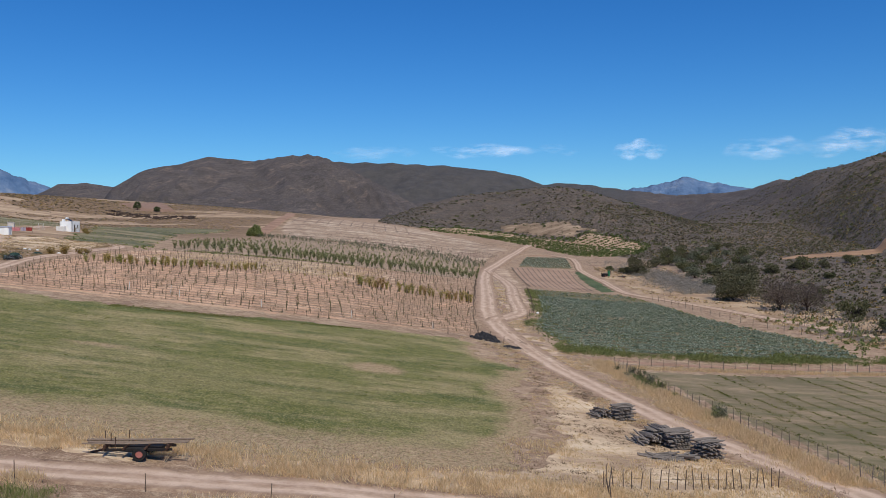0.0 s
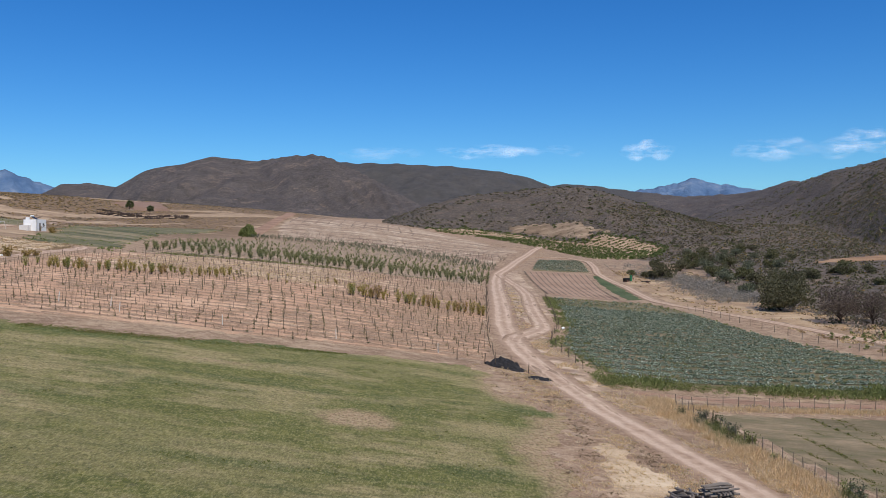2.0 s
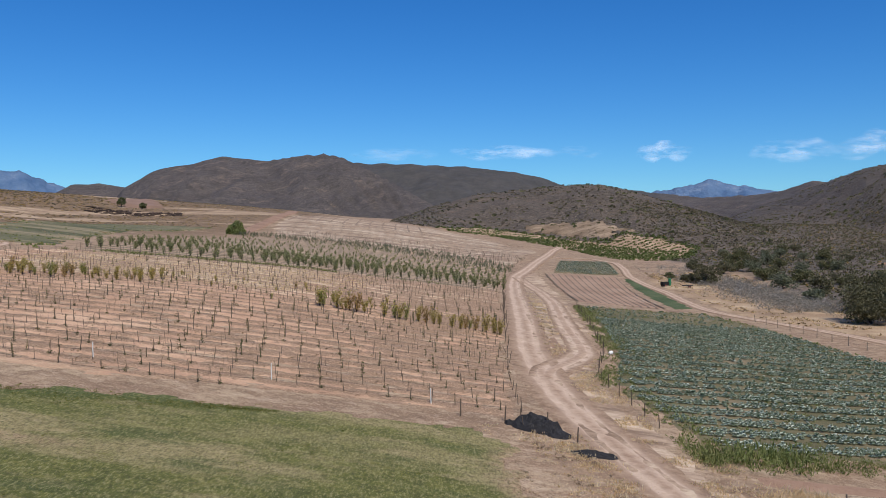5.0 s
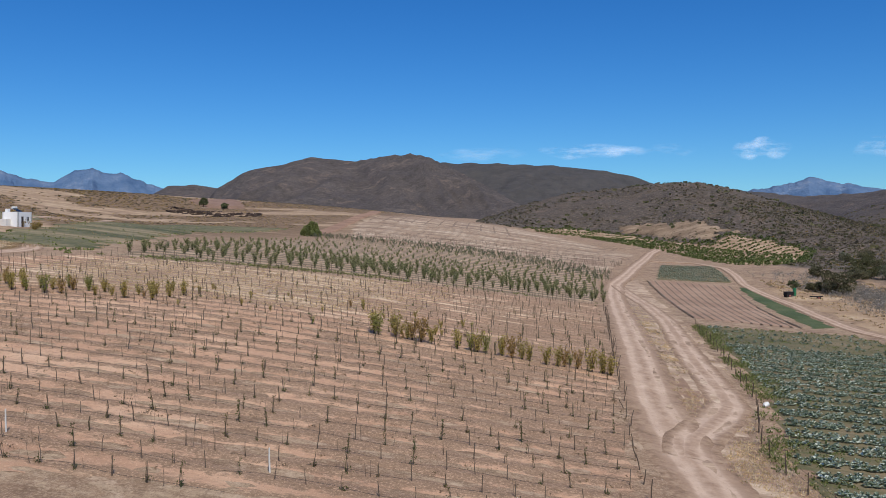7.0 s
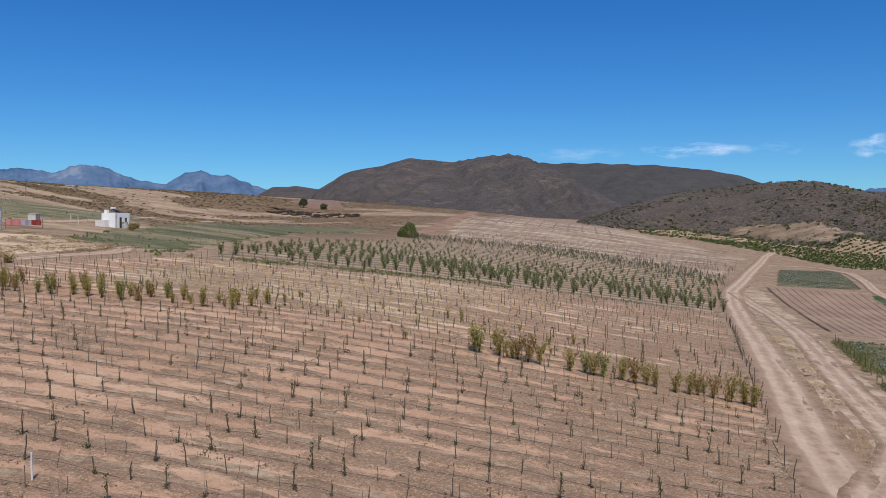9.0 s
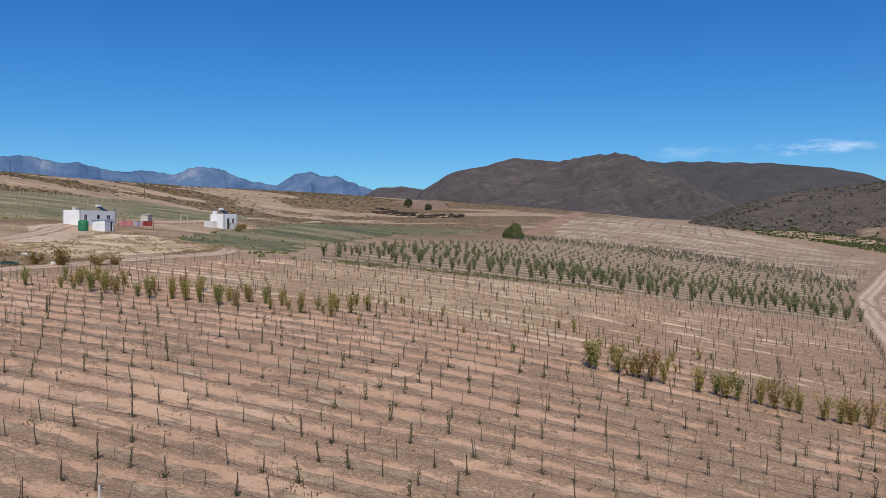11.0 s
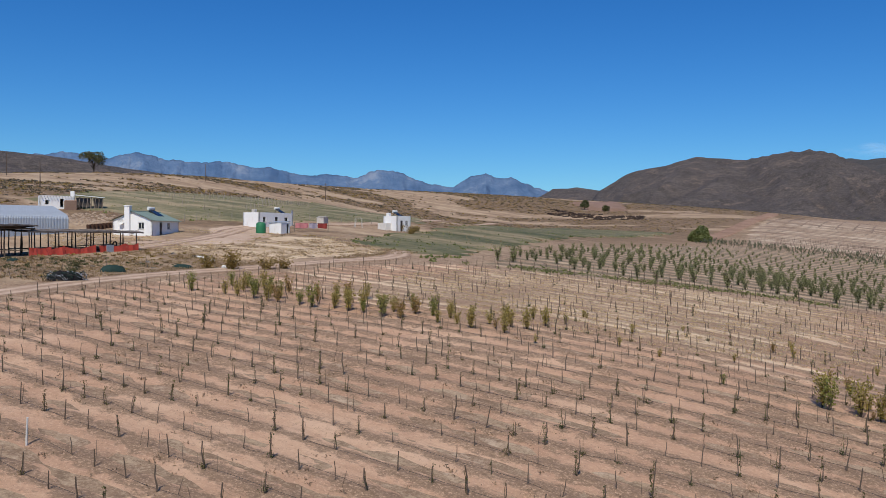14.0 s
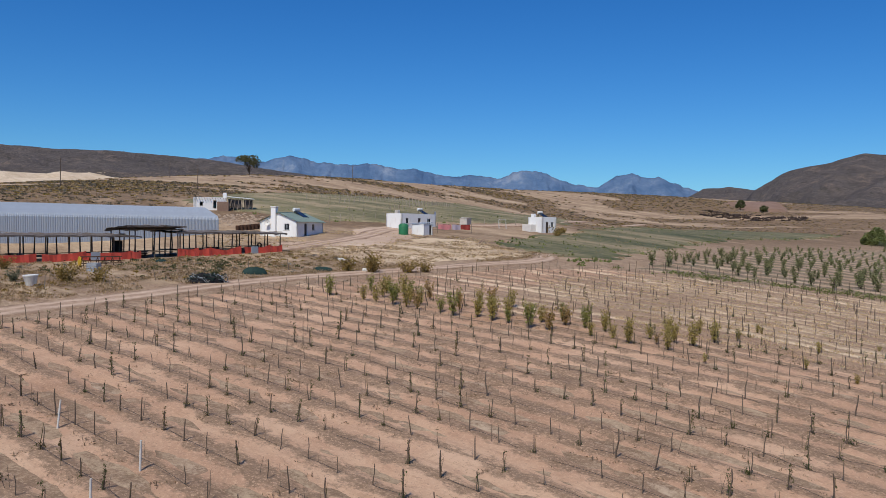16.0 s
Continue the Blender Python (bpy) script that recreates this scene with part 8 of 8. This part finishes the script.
def log_stack(x, y, turn, layers, wide, length, seed, label):
    rng = np.random.default_rng(seed)
    logs = []
    for k in range(4):
        g = Geo()
        n = 4
        z = np.linspace(-length / 2, length / 2, n)
        g.tube(np.c_[z, rng.normal(0, 0.02, n), rng.normal(0, 0.02, n)], (0.070, 0.076, 0.071, 0.062), 7)
        me = g.mesh("log")
        me.materials.append(LOG)
        logs.append(me)
    base = at(x, y)
    for j in range(layers):
        along = j % 2
        n = int(wide / 0.19) if not along else int(length * 0.7 / 0.24)
        for k in range(n):
            q = (k - (n - 1) / 2) * (0.19 if not along else 0.24) + rng.normal(0, 0.03)
            if rng.random() < (0.03 if j < layers - 1 else 0.35):
                continue
            m = Matrix.Translation(base) @ pose(0, 0, 0.08 + j * 0.15, 0, 0, turn) @ (pose(rng.normal(0, 0.06), q, 0, 0, rng.normal(0, 1.2), rng.normal(0, 2.5)) if not along else pose(q, rng.normal(0, 0.06), 0, 0, rng.normal(0, 1.2), 90 + rng.normal(0, 2.5)))
            t = put("log", logs[int(rng.integers(4))], None, None, label, "log", "log stacks")
            t.matrix_world = m


def log_heap(x, y, turn, n, w, d, h, length, seed, label):
    rng = np.random.default_rng(seed)
    g = Geo()
    g.tube([(-length / 2, 0, 0), (0, 0.03, 0.01), (length / 2, 0, 0.02)], (0.08, 0.085, 0.06), 7)
    me = g.mesh("log")
    me.materials.append(LOG)
    base = at(x, y)
    for k in range(n):
        u, v = rng.uniform(-1, 1), rng.uniform(-1, 1)
        z = h * max(0, 1 - u * u) * rng.uniform(0.2, 1.0) + 0.07
        t = put("log", me, None, None, label, "log", "log stacks")
        t.matrix_world = Matrix.Translation(base) @ pose(0, 0, 0, 0, 0, turn) @ pose(u * w, v * d, z, rng.normal(0, 6), rng.normal(0, 9), 90 + rng.normal(0, 14))


log_stack(15.9, 75.2, 12, 9, 1.7, 1.9, 1, "old grey fence log in a square stack")
log_heap(14.0, 75.4, 10, 30, 0.9, 0.4, 0.75, 1.7, 2, "dark old log in a loose heap")
log_heap(16.2, 66.9, 20, 40, 1.3, 0.5, 0.85, 1.9, 3, "dark old log in a loose heap")
log_stack(17.4, 68.2, 14, 8, 1.8, 2.0, 7, "old grey fence log in a square stack")
log_stack(18.3, 66.3, 12, 9, 1.9, 2.1, 4, "old grey fence log in a square stack")
log_stack(20.0, 63.8, 22, 9, 1.7, 2.1, 5, "old grey fence log in a square stack")
log_heap(16.6, 62.0, 84, 34, 0.5, 1.4, 0.30, 2.3, 6, "dark old log spread on straw")


def ash_heap(x, y, sx, sy, h, turn, label, seed):
    n, k = 26, 8
    a = np.linspace(0, 2 * math.pi, n, endpoint=False)
    v = [(0, 0, h)]
    for j in range(1, k + 1):
        r = j / k
        z = h * (1 - r**1.4)
        w = 1 + 0.28 * (vnoise(np.cos(a) * 2 + 5, np.sin(a) * 2 + j * 0.2, seed) - 0.5)
        v += list(zip(np.cos(a) * r * sx * w, np.sin(a) * r * sy * w, z + h * 0.75 * (vnoise(np.cos(a) * r * 5 + 9, np.sin(a) * r * 5, seed + 3) - 0.5) * (r < 0.99) - (0.12 if j == k else 0)))
    f = [(0, 1 + i, 1 + (i + 1) % n) for i in range(n)]
    for j in range(k - 1):
        for i in range(n):
            p, q = 1 + j * n + i, 1 + j * n + (i + 1) % n
            f += [(p, p + n, q + n), (p, q + n, q)]
    t = thing("ash_heap", pose(*at(x, y), 0, 0, turn), label, "heap")
    part("mound", Geo().add(v, f), ASH, t)


ash_heap(5.4, 116.6, 2.2, 1.2, 0.95, -20, "black heap of charcoal and ash on straw", 3)
ash_heap(6.9, 115.6, 1.2, 0.9, 0.4, -20, "low black spill of charcoal beside the heap", 4)
ash_heap(8.4, 111.7, 1.9, 0.7, 0.3, -12, "low black strip of burnt remains", 5)


def post_line(pts, gap, h, r, label, group, wires=(), mat=None, rail=0.0, seed=1, lean=2.5, name="fence_post"):
    rng = np.random.default_rng(seed)
    q = smooth_line(pts, 0.5) if len(pts) > 2 else np.linspace(pts[0], pts[1], max(3, int(np.hypot(*np.subtract(pts[1], pts[0])) * 2)))
    s = np.r_[0, np.cumsum(np.hypot(*np.diff(q, axis=0).T))]
    me = [stake_template(h * k, r, rng, 0.02).mesh("post") for k in (0.92, 1.0, 1.08)]
    for m in me:
        m.materials.append(mat or POST)
    for d in np.arange(0, s[-1], gap):
        x, y = np.interp(d, s, q[:, 0]), np.interp(d, s, q[:, 1])
        o = put(name, me[int(rng.integers(3))], None, None, label, "post", group)
        o.matrix_world = pose(*at(x, y), rng.normal(0, lean), rng.normal(0, lean), rng.uniform(0, 360))
    zz = ground(q[:, 0], q[:, 1])
    for w in wires:
        o = put("fence_wire", Geo().tube(np.c_[q, zz + w], 0.008 if w != rail else 0.028, 3 if w != rail else 6).mesh("fence_wire"), DARK_STEEL if w != rail else POST, None, "thin rusty fence wire between posts" if w != rail else "weathered pole rail along a fence", "wire", group)


def build_fences():
    post_line([(21.4, 105.2), (22.8, 96), (25, 87), (27, 78), (29, 68), (31, 57), (33, 48)], 1.25, 1.2, 0.05, "pale weathered fence post", "pasture fence", (0.4, 0.8, 1.12))
    post_line([(21.4, 105.2), (30, 107.6), (40, 110), (57, 111.8), (92, 113.5)], 1.7, 1.2, 0.055, "pale weathered fence post", "pasture fence", (0.4, 0.8, 1.12), seed=2)
    post_line([(10, 52.6), (14.2, 53.2), (18, 54.6), (23, 56.6)], 0.62, 1.25, 0.04, "thin rusty stake in a close row", "close stakes", (0.7,), STAKE, seed=3, lean=5)
    post_line([(10.3, 53.4), (10, 50.4), (9.8, 48.9)], 1.2, 1.3, 0.04, "thin rusty stake in a close row", "close stakes", (), STAKE, seed=4, lean=5)
    post_line([(-34, 40.6), (-24, 41.6), (-14, 43.0), (-4, 43.8), (6, 44.0)], 6.3, 1.05, 0.035, "grey fence post beside the road", "road fence", (), STAKE, seed=5)
    post_line([(15, 121), (13, 138), (15, 146.5), (16.6, 153.5), (17.1, 163), (18.2, 175), (20.5, 208)], 3.2, 1.15, 0.05, "dark post along the cabbage field", "field fence", (0.6, 1.05), STAKE, seed=6, lean=4)
    post_line([(51, 206), (54, 180), (58, 158), (64, 144), (72, 130), (80, 118)], 4.0, 1.3, 0.07, "weathered post of the river fence", "river fence", (0.5, 1.0), seed=7)
    post_line([(-146, 226), (-150, 245), (-165, 270), (-232, 354)], 5.0, 1.3, 0.06, "pale fence post in the pasture", "back fence", (0.6, 1.1), POST, seed=8)
    post_line([(-164, 226), (-178, 256), (-240, 330)], 6.0, 1.3, 0.06, "pale fence post in the pasture", "back fence", (), POST, seed=9)
    post_line([(-131, 208), (-133, 222), (-126, 232), (-118, 240), (-111, 250)], 3.2, 1.35, 0.07, "pale leaning fence post behind the cottages", "back fence", (0.6, 1.1), PALE_WOOD, seed=14, lean=6)
    rng = np.random.default_rng(15)
    far = np.concatenate([smooth_line(line, 3.4) for line in ([(-178, 240), (-196, 272), (-222, 318), (-236, 348)], [(-160, 232), (-176, 262), (-206, 318)], [(-146, 238), (-160, 262), (-188, 306)])])
    spread("pasture_posts", PALE_WOOD, Geo().tube([(0, 0, -0.2), (0.02, 0, 0.7), (0.0, 0.03, 1.45)], (0.085, 0.08, 0.07), 5).arrays(), far[:, 0], far[:, 1], rng.uniform(0.8, 1.1, len(far)), "lines of pale fence posts in the pasture", "posts", rng)
    post_line([(-63, 203), (-47, 209), (-33, 216), (-10, 225), (7, 230)], 1.6, 1.35, 0.035, "thin dark stake before the orchard", "orchard stakes", (0.9,), STAKE, seed=10, lean=4)
    post_line([(-63, 199), (-47, 204.5), (-33, 211.5), (-10, 220.5), (7, 226)], 1.7, 1.25, 0.03, "thin dark stake before the orchard", "orchard stakes", (), STAKE, seed=11, lean=5)
    post_line([(-74, 120), (-77.6, 137), (-79, 150), (-79.5, 163)], 5.0, 1.2, 0.04, "leaning pale post beside the track", "yard fence", (), POST, seed=12, lean=9)
    post_line([(0.6, 117.4), (6.4, 118.4), (8.2, 113.4)], 3.1, 1.2, 0.06, "dark post at the vineyard corner", "corner posts", (), STAKE, seed=13)
    for x, y, h in ((-334, 292, 9.0), (-256, 213, 8.0), (-226, 239, 7.0), (-310, 372, 8.0), (-262, 400, 8.0)):
        t = thing("utility_pole", pose(*at(x, y)), "tall thin wooden utility pole on the plain", "pole", "utility poles")
        part("pole", Geo().tube([(0, 0, -0.5), (0, 0, h)], (0.14, 0.09), 7), STAKE, t)
        part("crossarm", Geo().box(-0.8, 0.8, -0.05, 0.05, h - 0.5, h - 0.4, 0.01), STAKE, t)


build_fences()


def build_yard():
    rng = np.random.default_rng(6)
    # white tub
    t = thing("white_tub", pose(*at(-79.5, 134.7), 4, 0, 0) @ Matrix.Diagonal((0.72, 0.72, 0.85, 1)), "white round plastic tub among dry bushes", "tub")
    part("tub", Geo().tube([(0, 0, -0.1), (0, 0, 0.0), (0, 0, 0.95), (0, 0, 1.0)], (0.5, 0.55, 0.72, 0.76), 18), WHITE_PLASTIC, t, smooth=True)
    part("rim", Geo().tube([(0, 0, 0.97), (0, 0, 1.06)], (0.80, 0.80), 18), WHITE_PLASTIC, t)
    # grey crate
    t = thing("water_crate", pose(*at(-86.3, 142.9), 0, 0, 35) @ Matrix.Diagonal((0.85, 0.85, 0.8, 1)), "grey plastic liquid container on dry grass", "container")
    part("tank", Geo().box(-0.6, 0.6, -0.5, 0.5, 0.05, 1.05, 0.08), BLUE_GREY, t)
    for k in range(4):
        part("cage_bar", Geo().box(-0.62, 0.62, -0.52, 0.52, 0.12 + 0.28 * k, 0.14 + 0.28 * k), DARK_STEEL, t)
    part("pallet", Geo().box(-0.62, 0.62, -0.52, 0.52, -0.05, 0.05), PLANK, t)
    # rusty implement with a yellow wheel
    t = thing("farm_implement", pose(*at(-90.6, 143.8), 0, 0, 80), "rusty farm implement with a yellow side plate", "implement")
    for a in np.linspace(0.1, 3.6, 6):
        part("tine", Geo().tube([(a, 0, -0.05), (a, 0.05, 0.6), (a, 0.4, 0.95), (a, 0.8, 0.4)], 0.04, 5), RUST, t)
    for b, z in ((0.0, 0.35), (0.4, 0.95), (0.7, 0.55)):
        part("bar", Geo().tube([(-0.1, b, z), (3.8, b, z)], 0.06, 6), RUST, t)
    part("side_plate", Geo().tube([(-0.22, 0.3, 0.5), (-0.12, 0.3, 0.5)], (0.5, 0.5), 14), YELLOW, t, "yellow round side plate")
    # dark netting heaps
    for x, y, L, W, H, turn, lab in ((-75.4, 147.7, 1.5, 0.55, 0.73, 60, "heap of dark netting and hoses"), (-78.5, 154.8, 1.15, 0.6, 0.71, 60, "dark green rounded net bundle"), (-78.3, 162.9, 1.2, 0.5, 0.4, 60, "low dark green net bundle"), (-91.5, 152.5, 0.8, 0.4, 0.35, 80, "small green net bundle")):
        n, k = 18, 6
        v = [(0, 0, H)]
        a = np.linspace(0, 2 * math.pi, n, endpoint=False)
        for j in range(1, k + 1):
            q = j / k * math.pi / 2
            w = 1 + 0.2 * (vnoise(np.cos(a) * 2 + 7, np.sin(a) * 2 + j * 0.3, int(L * 10)) - 0.5)
            v += list(zip(np.cos(a) * L * math.sin(q) * w, np.sin(a) * W * math.sin(q) * w, H * math.cos(q) * w * (1 + (0.9 if H > 0.72 else 0.35) * (vnoise(np.cos(a) * 4 + j, np.sin(a) * 4, 3) - 0.5)) - (0.1 if j == k else 0)))
        f = [(0, 1 + i, 1 + (i + 1) % n) for i in range(n)]
        for j in range(k - 1):
            for i in range(n):
                p, q = 1 + j * n + i, 1 + j * n + (i + 1) % n
                f += [(p, p + n, q + n), (p, q + n, q)]
        t = thing("net_bundle", pose(*at(x, y), 0, 0, turn), lab, "net bundle", "net bundles")
        part("bundle", Geo().add(v, f), DARK_GREEN if H < 0.72 else ASH, t, smooth=H < 0.72)
        if H > 0.72:
            for i in range(34):
                c = rng.uniform(-1.5, 1.5, 2) * (1, 0.4)
                part("hose_loop", Geo().tube([(c[0] + 0.5 * math.cos(q), c[1] + 0.4 * math.sin(q), 0.2 + 0.55 * rng.random() + 0.15 * math.sin(2 * q)) for q in np.linspace(0, 6.0, 9)], 0.028, 4), (BLACK_HOSE, DARK_GREEN, BLUE_GREY)[i % 3], t)
    for x, y in ((-84.5, 170.8), (-83.4, 170.4), (-81.7, 170.1), (-75.6, 166.2), (17.0, 152.5)):
        t = thing("sack", pose(*at(x, y), 0, 0, rng.uniform(0, 180)), "crumpled white sack lying on dry ground", "sack", "white sacks")
        part("sack", Geo().tube([(-0.45, 0, 0.12), (-0.3, 0.02, 0.18), (0.1, 0, 0.2), (0.4, 0.05, 0.1)], (0.06, 0.2, 0.22, 0.05), 8), WHITE_PLASTIC, t, smooth=True)
    # tractor-drawn sprayer beside the river track
    t = thing("green_sprayer", pose(*at(55.5, 289), 0, 0, 20), "small green tank trailer with a dark bin", "trailer")
    part("tank", Geo().tube([(1.2, 0, 0.3), (1.2, 0, 0.4), (1.2, 0, 2.1), (1.2, 0, 2.2)], (0.3, 0.4, 0.4, 0.3), 12), GREEN_PAINT, t)
    part("bin", Geo().box(-1.3, 0.6, -0.7, 0.7, 0.45, 1.35, 0.08), DARK_STEEL, t)
    wheel(t, pose(-0.6, -0.8, 0.4))
    wheel(t, pose(-0.6, 0.8, 0.4))
    t = thing("farm_cart", pose(*at(60.5, 286), 0, 0, -10), "dark flat farm cart beside dry bushes", "cart")
    part("bed", Geo().box(-1.4, 1.4, -0.6, 0.6, 0.55, 0.75, 0.04), DARK_STEEL, t)
    wheel(t, pose(0.5, -0.7, 0.36), 0.36)
    wheel(t, pose(0.5, 0.7, 0.36), 0.36)


build_yard()


# ---------------------------------------------------------------- thin clouds low over the hills
def build_clouds():
    m = Mat("thin_cloud", 1.0)
    m.color((0.92, 0.93, 0.95))
    # a glow of its own replaces the sunlight a cloud would scatter
    m.b.inputs["Emission Color"].default_value = (0.80, 0.88, 1.0, 1)
    m.b.inputs["Emission Strength"].default_value = 0.5
    soft = m.noise(m.pos(1, 1, 3.5), 0.007, 7, 0.62)
    m.link(m.mul(m.attr("veil"), m.level(soft, 0.40, 0.86)), m.b.inputs["Alpha"])
    for n, (a0, a1, e0, e1, k) in enumerate(((7.6, 1.5, 4.7, 5.75, 0.4), (0.9, -6.6, 4.75, 5.8, 0.9), (-6.2, -9.3, 4.9, 5.7, 0.35), (-11.3, -14.9, 4.5, 5.95, 1.0), (-18.2, -23.6, 4.3, 5.9, 0.85), (-23.0, -28.5, 4.3, 6.2, 0.9))):
        na, ne = 60, 24
        az, el = np.meshgrid(np.radians(np.linspace(a0, a1, na)), np.linspace(e0, e1, ne))
        d = 4500 + 40 * n
        u, w = np.meshgrid(np.linspace(-1, 1, na), np.linspace(-1, 1, ne))
        wob = 0.9 * (fbm(u * 2 + 5 * n, w * 0, 3, 3) - 0.5)
        veil = np.clip(1 - (u**2 + (w + wob) ** 2 * 1.2), 0, 1) ** 0.9 * k
        v = np.stack([-d * np.sin(az), d * np.cos(az), 17.6 + d * np.tan(np.radians(el))], -1).reshape(-1, 3)
        i = np.arange(na * ne).reshape(ne, na)
        f = np.stack([i[:-1, :-1], i[:-1, 1:], i[1:, 1:], i[1:, :-1]], -1).reshape(-1, 4)
        o = put("backdrop_cloud", mesh_from("backdrop_cloud", v, f, True, {"veil": veil.ravel()}), m.m, kind="structure", label="thin wispy white cloud over the hills", category="cloud")
        o.visible_shadow = False


build_clouds()
